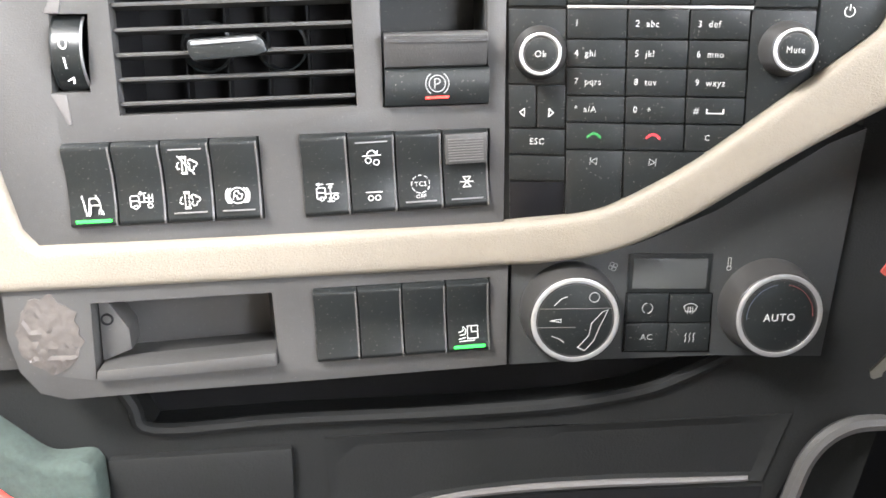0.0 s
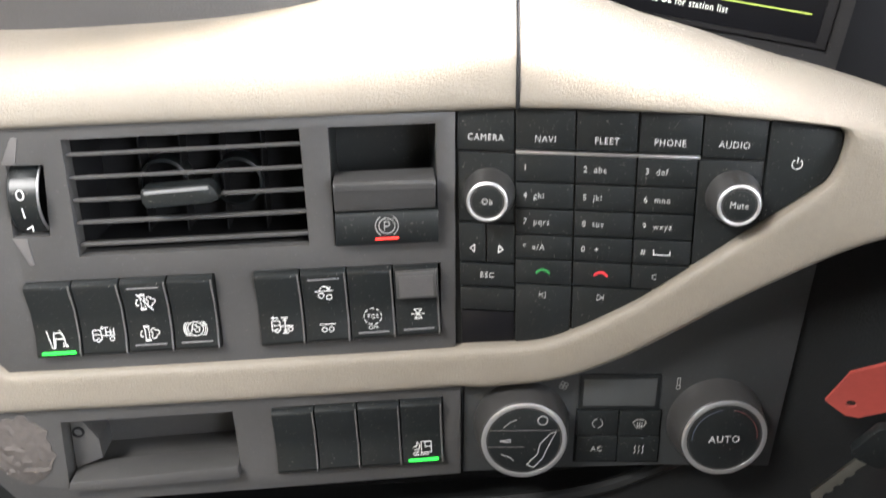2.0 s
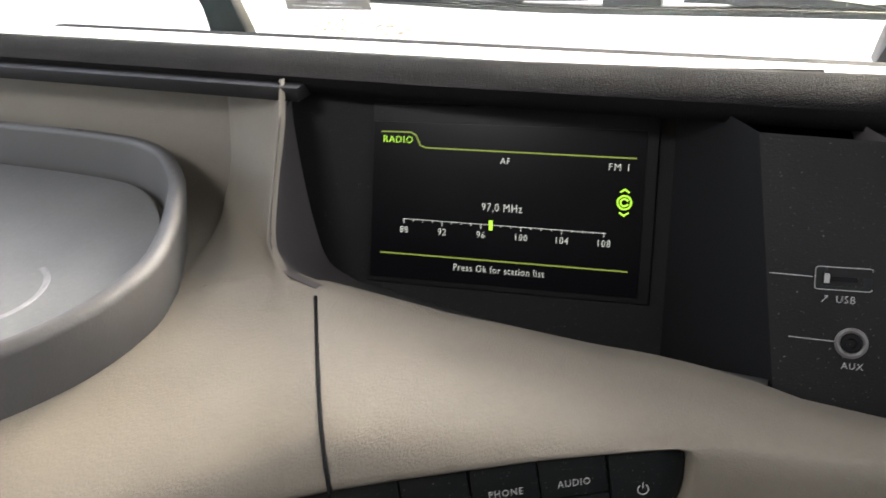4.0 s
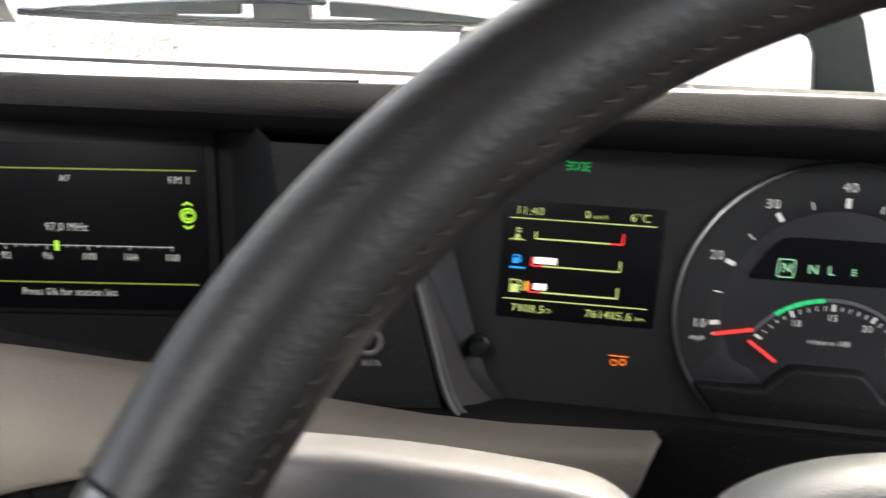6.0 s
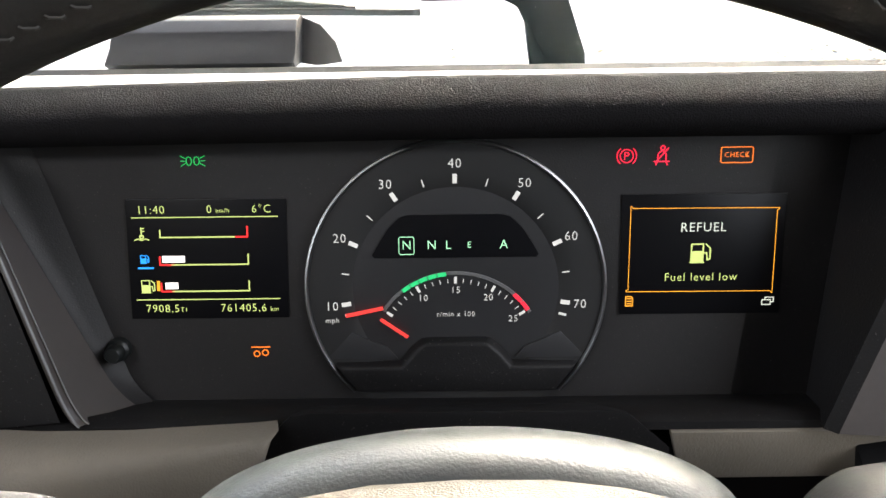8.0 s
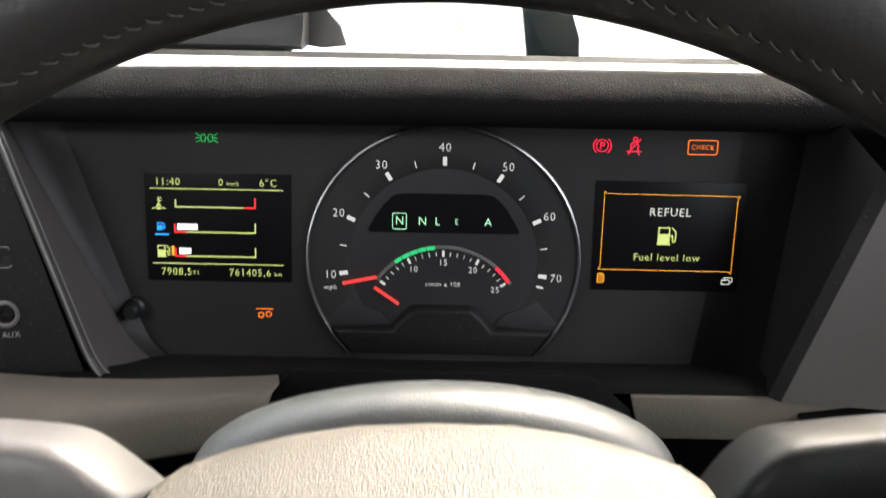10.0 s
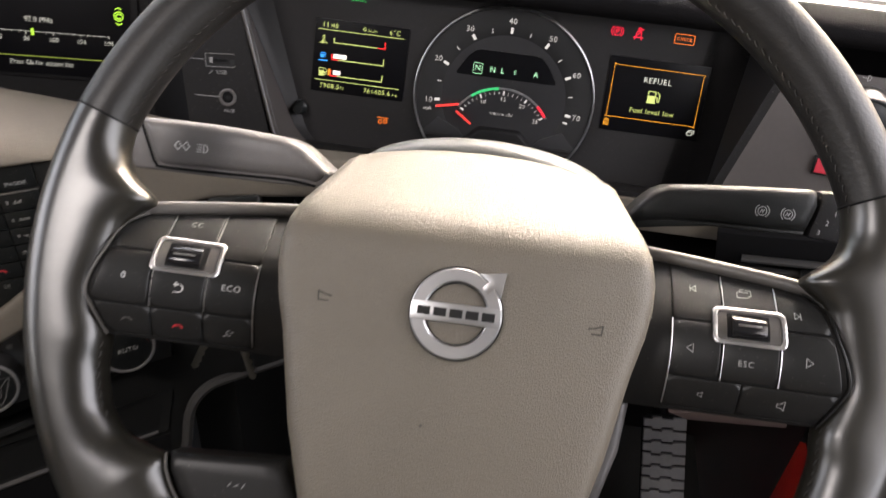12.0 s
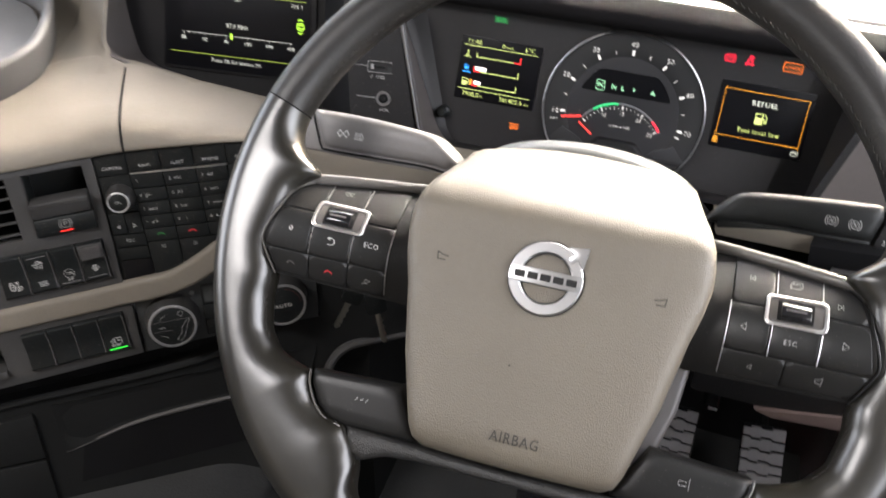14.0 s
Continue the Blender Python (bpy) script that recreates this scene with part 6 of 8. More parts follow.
for sg in (-1, 1):
    x, y, z = hub_top(sg * 0.0695, -0.0088, 1)
    printed(hub, [[(x - sg * 0.0050, y + 0.0035), (x - sg * 0.0050, y - 0.0035)], [(x - sg * 0.0050, y), (x + sg * 0.0010, y + 0.0010), (x + sg * 0.0045, y + 0.0025)], [(x - sg * 0.0010, y - 0.0022), (x + sg * 0.0040, y - 0.0022), (x + sg * 0.0045, y + 0.0025)]], 0.0011, HUB_DARK, z - 0.0001, "horn_symbol")
bm = bmesh.new()
lathe(bm, [(0.0008, 0.0), (0.0007, 0.0003), (0.0002, 0.0004)], -0.012, -0.0680, 10)
speck = part("mark", bm, HUB_DARK, hub)
speck.location = (0, 0, hub_top(-0.012, -0.068, 1)[2])
# grey housing behind the pad
bm = bmesh.new()
wider = lambda x, y, d: (x + math.copysign(d * min(1.0, max(0.1, (0.010 - y) / 0.06)), x) if abs(x) > 0.01 else x, min(y, 0.030) * 0.985)
prism(bm, [wider(x, y, 0.017 if x > 0 else 0.004) for x, y in HUB_OUT if y < 0.06], -0.090, -0.0265, 0.006, 3, top=[wider(x, y, 0.013 if x > 0 else 0.002) for x, y in HUB_OUT if y < 0.06])
part("hub_housing", bm, LEVER, wheel, "smooth grey plastic housing behind the pad")


def web(pts, z_top, r, mat, name, label="", z_low=-0.012, step=0.006, rise=0.0):
    """A rounded sheet in the wheel's plane; rise: the width over which it swells to the rim's crown."""
    bm = bmesh.new()

    def face(x, y, e):
        if rise:
            t = min(1.0, e / rise)
            return (x, y, z_top + (0.0180 - z_top) * math.sqrt(1 - (1 - t) ** 2))
        return (x, y, z_top - (0 if e >= r else r - math.sqrt(max(0.0, r * r - (r - e) ** 2))))
    sheet(bm, pts, [], step, face, lambda x, y: (x, y, z_low), (r * 0.12, r * 0.4, r * 0.8))
    return part(name, bm, mat, wheel, label, 60)


POD = [(0.1140, -0.0435), (0.1880, -0.0425), (0.1955, -0.0265), (0.1972, -0.0200), (0.1948, -0.0090), (0.1912, 0.0025), (0.1892, 0.0130), (0.1862, 0.0180), (0.1805, 0.0235), (0.1653, 0.0267), (0.1395, 0.0306), (0.1140, 0.0342)]
POD_RISE = [(-0.060, -0.026), (-0.045, -0.0130), (-0.036, -0.0072), (-0.0265, -0.0022), (-0.018, -0.0003), (-0.012, 0.0), (-0.004, -0.0012), (0.0035, -0.0038), (0.010, -0.0080), (0.020, -0.0155), (0.030, -0.0240), (0.045, -0.0370)]


def pod_z(x, y):
    """The height of the thumb pods: they swell towards the rim and roll away above and below."""
    mid = sum(between(y + d, POD_RISE) for d in (-0.003, 0.0, 0.003)) / 3
    return 0.25 * (abs(x) - 0.15) + 0.008 + mid


def sided(poly, sg):
    return poly if sg > 0 else [(-x, y) for x, y in poly[::-1]]


LAY = {1: [("a", 0.100, 0.139, 0.0035, 0.0400), ("b", 0.139, 0.1655, 0.0035, 0.0400), ("c", 0.1655, 0.205, 0.0035, 0.0400), ("d", 0.100, 0.1385, -0.0265, 0.0035), ("e", 0.1385, 0.1665, -0.0265, 0.0035), ("f", 0.1665, 0.2050, -0.0265, 0.0035), ("g", 0.100, 0.1505, -0.0460, -0.0265), ("h", 0.1505, 0.2050, -0.0460, -0.0265)],
       -1: [("a", 0.100, 0.1402, 0.0035, 0.0400), ("b", 0.1402, 0.1660, 0.0035, 0.0400), ("c", 0.1660, 0.205, 0.0035, 0.0400), ("d", 0.100, 0.1396, -0.0265, 0.0035), ("e", 0.1396, 0.1680, -0.0265, 0.0035), ("f", 0.1680, 0.2050, -0.0265, 0.0035), ("g", 0.100, 0.1398, -0.0460, -0.0265), ("h", 0.1398, 0.1665, -0.0460, -0.0265), ("i", 0.1665, 0.2050, -0.0460, -0.0265)]}


def pod_key(poly, lift, r=0.0009, low=0.007, step=0.005):
    """A cushioned plate that follows the swell of the pod."""
    bm = bmesh.new()

    def face(x, y, e):
        return (x, y, pod_z(x, y) + lift - (0 if e >= r else r - math.sqrt(max(0.0, r * r - (r - e) ** 2))))
    sheet(bm, poly, [], step, face, lambda x, y: (x, y, pod_z(x, y) - low), (r * 0.15, r * 0.5, r))
    return bm


def pod_print(parent, lines, width, mat, name, lift=0.0004):
    """A symbol printed on a pod key."""
    bm = bmesh.new()
    strokes(bm, lines, width * 0.8, 0.0, 0.0002)
    for v in bm.verts:
        v.co.z += pod_z(v.co.x, v.co.y) + lift
    return part(name, bm, mat, parent)


def pod_letters(parent, words, x, y, size, mat, lift=0.0005):
    """Words that lie on the slope of a pod key."""
    ob = letters(parent, words, 0, 0, 0, size, mat)
    me = ob.data
    for v in me.vertices:
        v.co.x, v.co.y = v.co.x + x, v.co.y + y
        v.co.z += pod_z(v.co.x, v.co.y) + lift
    return ob


def outset(poly, d):
    cx, cy = sum(p[0] for p in poly) / len(poly), sum(p[1] for p in poly) / len(poly)
    return [(x + d * (x - cx) / math.hypot(x - cx, y - cy), y + d * (y - cy) / math.hypot(x - cx, y - cy)) for x, y in poly]


for sg in (-1, 1):
    base_out = [(0.088, -0.0460)] + outset(POD, 0.0014)[1:-1] + [(0.114, 0.0356), (0.088, 0.0380)]
    bm = bmesh.new()
    sheet(bm, sided(base_out, sg), [], 0.006, lambda x, y, e: (x, y, pod_z(x, y) - 0.0012), lambda x, y: (x, y, -0.040), (0.001,))
    part("button_pod", bm, SPOKE, wheel, "black pod for the thumb buttons", 50)
    bm = bmesh.new()
    line = smooth_line([(0.1905, 0.0180), (0.1838, 0.0262), (0.1740, 0.0292), (0.160, 0.0318), (0.140, 0.0350), (0.114, 0.0388), (0.092, 0.0415)], 5)
    tube(bm, [(sg * x, y, pod_z(x, y - 0.002) - 0.0008) for x, y in line], [0.0014 + 0.0026 * min(1.0, k / 8) for k in range(len(line))], 10)
    part("spoke_trim", bm, SPOKE_TRIM, wheel, "grey rounded upper edge of the spoke")
    made = {}
    for code, x0, x1, y0, y1 in LAY[sg]:
        g = 0.00035
        poly = clip([(x0 + g, y0 + g), (x1 - g, y0 + g), (x1 - g, y1 - g), (x0 + g, y1 - g)], POD)
        made[code] = part("thumb_button", pod_key(sided(poly, sg), 0.0004), SPOKE, wheel, "", 50)
    cx, cy = sg * 0.1513, 0.0031
    ring_out = rounded(cx - 0.0178, cx + 0.0178, cy - 0.0098, cy + 0.0098, 0.0034, 5)
    ring_in = rounded(cx - 0.0156, cx + 0.0156, cy - 0.0078, cy + 0.0078, 0.0022, 4)
    bm = bmesh.new()
    sheet(bm, ring_out, [ring_in], 0.003, lambda x, y, e: (x, y, pod_z(x, y) + 0.0022 - 0.5 * max(0.0, 0.0007 - e)), lambda x, y: (x, y, pod_z(x, y) - 0.002), (0.0003, 0.0007))
    bezel = part("roller_bezel", bm, SATIN, wheel, "bright chrome frame round the thumb roller", 50)
    bm = pod_key(ring_in, 0.0010, 0.0003)
    part("roller_well", bm, SPOKE_TRIM, bezel, "dark grey sunk plate round the roller")
    bm = pod_key(rounded(cx - 0.0108, cx + 0.0098, cy - 0.0066, cy + 0.0066, 0.0010, 3), 0.0013, 0.0002)
    part("roller_slot", bm, DARK, bezel)
    bm = bmesh.new()
    n = 14
    lift = pod_z(cx, cy)
    ends = [[bm.verts.new((cx - 0.0005 + dx, cy + 0.0056 * math.cos(math.pi * i / n), lift + 0.0002 + 0.0050 * math.sin(math.pi * i / n) - 0.45 * 0.0056 * math.cos(math.pi * i / n))) for i in range(n + 1)] for dx in (-0.0088, 0.0088)]
    for i in range(n):
        bm.faces.new((ends[0][i], ends[0][i + 1], ends[1][i + 1], ends[1][i]))
    fs = [bm.faces.new(ends[0]), bm.faces.new(ends[1][::-1])]
    bmesh.ops.recalc_face_normals(bm, faces=bm.faces)
    bevel_new(bm, fs, 0.0006)
    roller = part("roller", bm, GLOSS, bezel, "glossy black thumb roller")
    bm = bmesh.new()
    box(bm, cx - 0.0068, cx + 0.0052, cy + 0.0002, cy + 0.0012, lift + 0.0044, lift + 0.0056, 0.0003)
    part("grip_ridge", bm, LEVER, roller)
    # Satin lines laid along the joints as the keys' edge highlights.
    for x0, y0, y1 in ((0.1390, -0.0262, -0.0072), (0.1668, -0.0262, -0.0072), (0.1394, 0.0132, 0.0296), (0.1655, 0.0132, 0.0258)):
        bm = bmesh.new()
        tube(bm, [(sg * (x0 + 0.0003), y, pod_z(x0, y) + 0.0001) for y in np.linspace(y0, y1, 7)], 0.00032, 6)
        part("key_edge_glint", bm, SATIN, wheel, "satin line drawn as the highlight on a key's edge")
    bm = bmesh.new()
    tube(bm, [(sg * 0.1136, y, pod_z(0.1136, y) + 0.0001) for y in np.linspace(-0.042, 0.004, 9)], 0.0004, 6)
    part("key_edge_glint", bm, SATIN, wheel, "satin line drawn as the highlight on a key's edge")
    if sg < 0:
        pod_letters(made["b"], "CC", -0.1537, 0.0218, 0.0042, DULL)
        pod_letters(made["f"], "0", -0.1812, -0.0114, 0.0052, PRINT)
        pod_letters(made["d"], "ECO", -0.1262, -0.0116, 0.0050, PRINT)
        x, y = -0.1529, -0.0147
        pod_print(made["e"], [arc(x, y, 0.0022, -90, 120, 12), [(x - 0.0022, y - 0.0022), (x, y - 0.0022)], [(x - 0.0022, y + 0.0020), (x - 0.0008, y + 0.0020)], [(x - 0.0012, y + 0.0030), (x - 0.0024, y + 0.0020), (x - 0.0012, y + 0.0010)]], 0.0006, WHITE, "resume_symbol")
        pod_print(made["i"], handset(-0.1785, -0.0345, 0.0026), 0.0004, LEVER, "handset_symbol")
        pod_print(made["h"], handset(-0.1526, -0.0354, 0.0026), 0.0006, PHONE_DOWN, "handset_symbol")
        x, y = -0.1258, -0.0359
        pod_print(made["g"], [arc(x, y, 0.0014, 60, 300, 8), [(x - 0.0016, y - 0.0012), (x - 0.0030, y - 0.0018)], [(x + 0.0004, y), (x + 0.0024, y + 0.0008)]], 0.0005, DULL, "voice_symbol")
    else:
        for code, x, y, d, line in (("a", 0.1250, 0.0215, -1, True), ("c", 0.1750, 0.0120, 1, True), ("d", 0.1228, -0.0111, -1, False), ("f", 0.1800, -0.0115, 1, False)):
            k = 0.0017 if line else 0.0023
            lines = [[(x - k * d * 0.7, y - k), (x + k * d * 0.7, y), (x - k * d * 0.7, y + k), (x - k * d * 0.7, y - k)]]
            if line:
                lines.append([(x + k * d, y - k), (x + k * d, y + k)])
            pod_print(made[code], lines, 0.0004, DULL, "arrow_symbol")
        pod_letters(made["e"], "ESC", 0.1505, -0.0162, 0.0046, DULL)
        pod_print(made["b"], [rounded(0.1470, 0.1525, 0.0190, 0.0222, 0.0005, 2), [(0.1485, 0.0222), (0.1485, 0.0234), (0.1540, 0.0234), (0.1540, 0.0202), (0.1526, 0.0202)]], 0.0004, DULL, "page_symbol")
        for code, x, k in (("g", 0.1313, 0.0011), ("h", 0.1703, 0.0018)):
            y = -0.0350
            pod_print(made[code], [[(x - k, y - 0.5 * k), (x - k, y + 0.5 * k), (x, y + 0.6 * k), (x + k, y + 1.3 * k), (x + k, y - 1.3 * k), (x, y - 0.6 * k), (x - k, y - 0.5 * k)]], 0.0004, DULL, "speaker_symbol")
    # lower spoke and leather web
    web(sided([(0.0640, -0.1330), (0.1165, -0.1338), (0.1265, -0.1320), (0.1365, -0.1245), (0.1440, -0.1115), (0.1455, -0.1020), (0.1300, -0.1012), (0.0830, -0.0985)], sg), 0.0070, 0.005, SPOKE, "lower_spoke", "glossy black lower spoke cover", -0.015)
    x, y = sg * 0.1060, -0.1140
    printed(wheel, [[(x - 0.0045, y - 0.0010), (x - 0.0030, y + 0.0010)], [(x - 0.0010, y - 0.0005), (x + 0.0012, y + 0.0004)], [(x + 0.0030, y - 0.0012), (x + 0.0045, y + 0.0012)]] if sg < 0 else [rounded(x - 0.0030, x + 0.0018, y - 0.0014, y + 0.0014, 0.0006, 2), [(x + 0.0036, y - 0.0034), (x + 0.0036, y + 0.0034)]], 0.0005, DULL, 0.0071, "spoke_symbol")
    bm = bmesh.new()
    tube(bm, [(sg * x, y, pod_z(x, y) + 0.0002) for x, y in smooth_line([(0.1800, 0.0252), (0.1882, 0.0192), (0.1912, 0.0130), (0.1930, 0.0028), (0.1966, -0.0090), (0.1990, -0.0205), (0.1972, -0.0272), (0.1895, -0.0440)], 5)], 0.0007, 6)
    part("pod_edge", bm, SPOKE_TRIM if sg < 0 else SPOKE, wheel, "narrow edge of the thumb pod")
    bm = bmesh.new()
    tube(bm, [(sg * x, y, 0.0075) for x, y in smooth_line([(0.1462, -0.1022), (0.1447, -0.1116), (0.1370, -0.1250), (0.1268, -0.1327), (0.1165, -0.1346)], 5)], 0.0008, 6)
    part("spoke_edge", bm, SPOKE_TRIM, wheel)
web([(-0.1140, -0.1335), (-0.0640, -0.1345), (0.0, -0.1365), (0.0640, -0.1345), (0.1140, -0.1340), (0.1090, -0.1480), (0.1010, -0.1545), (0.0830, -0.1470), (0.0620, -0.1448), (0.0, -0.1442), (-0.0620, -0.1448), (-0.0830, -0.1470), (-0.1010, -0.1545), (-0.1090, -0.1480)], 0.0080, 0.006, LOW_BAR, "lower_bridge", "pebbled black bridge under the hub", -0.02)
# leather joints across the rim
for deg in (160.1, 20.5, 242.0, 298.0):
    a = radians(deg)
    bm = bmesh.new()
    rad_d, tan_d = Vector((math.cos(a), math.sin(a), 0)), Vector((0, 0, 1))
    pts = [rad_d * (R + 0.0174 * math.cos(p)) + tan_d * 0.0184 * math.sin(p) for p in np.linspace(0, 2 * math.pi, 25)]
    tube(bm, pts, 0.0006, 6)
    part("leather_joint", bm, DARK, wheel)
# stitches along the inner side of the rim
STITCH = material("dark_grey_thread", (0.022, 0.020, 0.018), 0.8)
bm = bmesh.new()
tube(bm, [(-0.0019, 0, 0), (-0.0011, 0, 0.0007), (0.0011, 0, 0.0007), (0.0019, 0, 0)], 0.0004, 5)
stitch_mesh = finish("stitch", bm, STITCH)
for deg in [d for d in np.arange(20, 160.5, 1.55)] + [d for d in np.arange(190, 207, 1.55)] + [d for d in np.arange(333, 350, 1.55)] + [d for d in np.arange(228, 312, 2.2)]:
    a = radians(deg)
    st = new("stitch", stitch_mesh)
    st.parent = wheel
    inward = Vector((-math.cos(a), -math.sin(a), 0.42)).normalized()
    along = Vector((-math.sin(a), math.cos(a), 0.0)) + Vector((0, 0, 0.55))
    along = (along - inward * along.dot(inward)).normalized()
    m = Matrix((along, inward.cross(along), inward)).transposed().to_4x4()
    m.translation = Vector((math.cos(a), math.sin(a), 0)) * (leather_edge(deg) + 0.0013) + Vector((0, 0, 0.0070))
    st.matrix_local = m

# ---- steering column ----
column = thing("steering_column", WHEEL, "grey and black plastic steering column shroud", "steering column")
COVER = material("slate_grey_cover", (0.045, 0.049, 0.049), 0.42, grain=900, bump=0.35, vary=0.1)
bm = bmesh.new()
shell = [(0.0, 0.1110), (0.02, 0.1102), (0.043, 0.1070), (0.060, 0.1025), (0.0735, 0.0965), (0.0830, 0.0890), (0.0870, 0.0790), (0.0860, 0.060), (0.082, 0.02)]
shell = smooth_line(shell, 3)
shell = shell[::-1] + [(-x, y) for x, y in shell[1:]]
rings = [[bm.verts.new((x * (1 - d / 0.089), y - d, z)) for x, y in shell] for z, d in ((-0.076, 0.0175), (-0.0785, 0.0115), (-0.085, 0.0060), (-0.095, 0.0022), (-0.106, 0.0004), (-0.118, 0.0), (-0.134, 0.002), (-0.150, 0.008))]
for a, b in zip(rings, rings[1:]):
    for i in range(len(a)):
        bm.faces.new((a[i], a[(i + 1) % len(a)], b[(i + 1) % len(a)], b[i]))
bm.faces.new(rings[0])
bm.faces.new(rings[-1][::-1])
bmesh.ops.recalc_face_normals(bm, faces=bm.faces)
part("back_shell", bm, COVER, wheel, "smooth slate-grey shell behind the pad", 60)
bm = bmesh.new()
prism(bm, [(0.062, 0.085), (-0.062, 0.085), (-0.072, 0.06), (-0.068, -0.075), (-0.045, -0.095), (0.045, -0.095), (0.068, -0.075), (0.072, 0.06)], -0.24, -0.128, 0.01, 2)
part("shroud", bm, DARK, column)
bm = bmesh.new()
prism(bm, [(0.078, 0.012), (-0.078, 0.012), (-0.085, -0.03), (-0.060, -0.055), (0.060, -0.055), (0.085, -0.03)], -0.22, -0.10, 0.01, 2)
part("collar", bm, BLACK, column)
bm = bmesh.new()
tube(bm, [(0.0, -0.02, -0.20), (0.008, -0.10, -0.27), (0.018, -0.200, -0.345)], 0.018, 12)
part("lower_shaft", bm, DARK, column)
bm = bmesh.new()
lathe(bm, [(0.020, -0.360), (0.036, -0.330), (0.0385, -0.304), (0.0370, -0.298), (0.0300, -0.2965), (0.0200, -0.3000)], 0.018, -0.200, 36)
part("boot", bm, GLOSS, column, "glossy black boot at the foot of the column")

# black saddle between the column and the dials
bm = bmesh.new()
prism(bm, [(0.162, 0.930), (0.378, 0.930), (0.373, 0.983), (0.350, 1.0065), (0.336, 1.0085), (0.196, 1.0085), (0.185, 1.0065), (0.166, 0.984)], -0.60, -0.5440, 0.003, 2)
for v in bm.verts:
    v.co.y -= 0.74 * max(0.0, -v.co.z - 0.5445)
saddle = part("column_saddle", bm, BLACK, binnacle, "black saddle over the steering column")
saddle.rotation_euler = (radians(90), 0, 0)

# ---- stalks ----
# The left stalk's grey is raised for the passenger-side light on it.
STALK_LIT = material("grey_stalk_plastic", (0.115, 0.108, 0.104), 0.45, grain=1000, bump=0.2, vary=0.12)
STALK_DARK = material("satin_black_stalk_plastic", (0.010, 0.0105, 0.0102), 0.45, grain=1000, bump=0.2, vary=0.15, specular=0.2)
L_ST = shifted(plane((0.0826, 0.378, 1.1055), 0, 30), 0, 0, -0.004)
R_ST = shifted(plane((0.4515, 0.388, 1.1097), 0, 30), 0, 0, -0.004)


def stalk(name, m, outline, low, mat, label):
    st = thing(name, m, label, "stalk")

    def face(x, y, e):
        r = 0.007
        return (x, y, 0.004 - (0 if e >= r else r - math.sqrt(max(0.0, r * r - (r - e) ** 2))))
    bm = bmesh.new()
    sheet(bm, outline, [], 0.006, face, lambda x, y: (x, y - 0.0020, -0.031), (0.001, 0.0028, 0.0055))
    lever = part("lever", bm, mat, st, "", 60)
    bm = bmesh.new()
    prism(bm, low, -0.016, 0.0012, 0.002, 3)
    part("under_lip", bm, mat, st)
    return st, lever


ls_out = smooth_line([(-0.0381, 0.0110), (-0.0372, 0.0126), (0.0048, 0.0138), (0.0447, 0.0123), (0.0624, 0.0100), (0.0742, 0.0035), (0.0888, -0.0076)], 4) + smooth_line([(0.0800, -0.0152), (0.0614, -0.0140), (0.0263, -0.0152), (-0.0207, -0.0167), (-0.0263, -0.0150), (-0.0310, -0.0065)], 3)
left_stalk, lever = stalk("indicator_stalk", L_ST, ls_out[::-1], [(-0.0375, 0.0110), (-0.0454, 0.0000), (-0.0451, -0.0152), (-0.0408, -0.0205), (0.0090, -0.0195), (0.0663, -0.0178), (0.0830, -0.0165), (0.0880, -0.0080), (0.0740, 0.0030), (0.0, 0.0110)], STALK_LIT, "indicator stalk with lamp symbols, grey raised for side light")
diamond = lambda x, y: [[(x - 0.0023, y), (x, y + 0.0028), (x + 0.0023, y), (x, y - 0.0028), (x - 0.0023, y)]]
printed(lever, diamond(-0.0120, -0.0021) + diamond(-0.0066, -0.0019), 0.0007, WHITE, 0.0041, "indicator_symbol")
printed(lever, [arc(0.0050, -0.0021, 0.0027, -90, 90, 10), [(0.0050, 0.0006), (0.0050, -0.0048)]] + [[(0.0005, d), (0.0037, d)] for d in (-0.0044, -0.0029, -0.0013, 0.0002)], 0.0006, WHITE, 0.0041, "main_beam_symbol")
bm = bmesh.new()
tube(bm, smooth_line([(-0.0384, 0.0100, 0.0014), (-0.0316, -0.0066, 0.0014), (-0.0270, -0.0158, 0.0014), (-0.0207, -0.0175, 0.0014), (0.0263, -0.0160, 0.0014), (0.0614, -0.0148, 0.0014), (0.0790, -0.0162, 0.0010)], 4), 0.0009, 6)
part("groove", bm, DARK, left_stalk, "dark joint between the lever and its lip")
rs_out = smooth_line([(-0.0934, -0.0205), (-0.0875, -0.0110), (-0.0796, -0.0015), (-0.0721, 0.0041), (-0.0618, 0.0070), (-0.0207, 0.0117), (0.0179, 0.0150)], 4) + [(0.0215, 0.0140), (0.0232, 0.0056), (0.0187, -0.0118), (-0.0147, -0.0135), (-0.0372, -0.0134), (-0.0676, -0.0168), (-0.0853, -0.0205)]
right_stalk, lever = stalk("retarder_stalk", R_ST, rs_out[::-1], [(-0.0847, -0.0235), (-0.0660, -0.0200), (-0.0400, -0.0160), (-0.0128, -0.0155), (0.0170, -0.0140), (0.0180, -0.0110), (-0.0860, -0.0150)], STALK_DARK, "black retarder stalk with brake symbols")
for x in (-0.0108, 0.0048):
    y = -0.0016
    printed(lever, [arc(x, y, 0.0027, 0, 360, 16), arc(x, y, 0.0042, -55, 55, 8), arc(x, y, 0.0042, 125, 235, 8), [(x - 0.0012, y - 0.0010), (x - 0.0004, y + 0.0010), (x + 0.0004, y - 0.0010), (x + 0.0012, y + 0.0010)]], 0.0006, DULL, 0.0041, "retarder_symbol")
bm = bmesh.new()
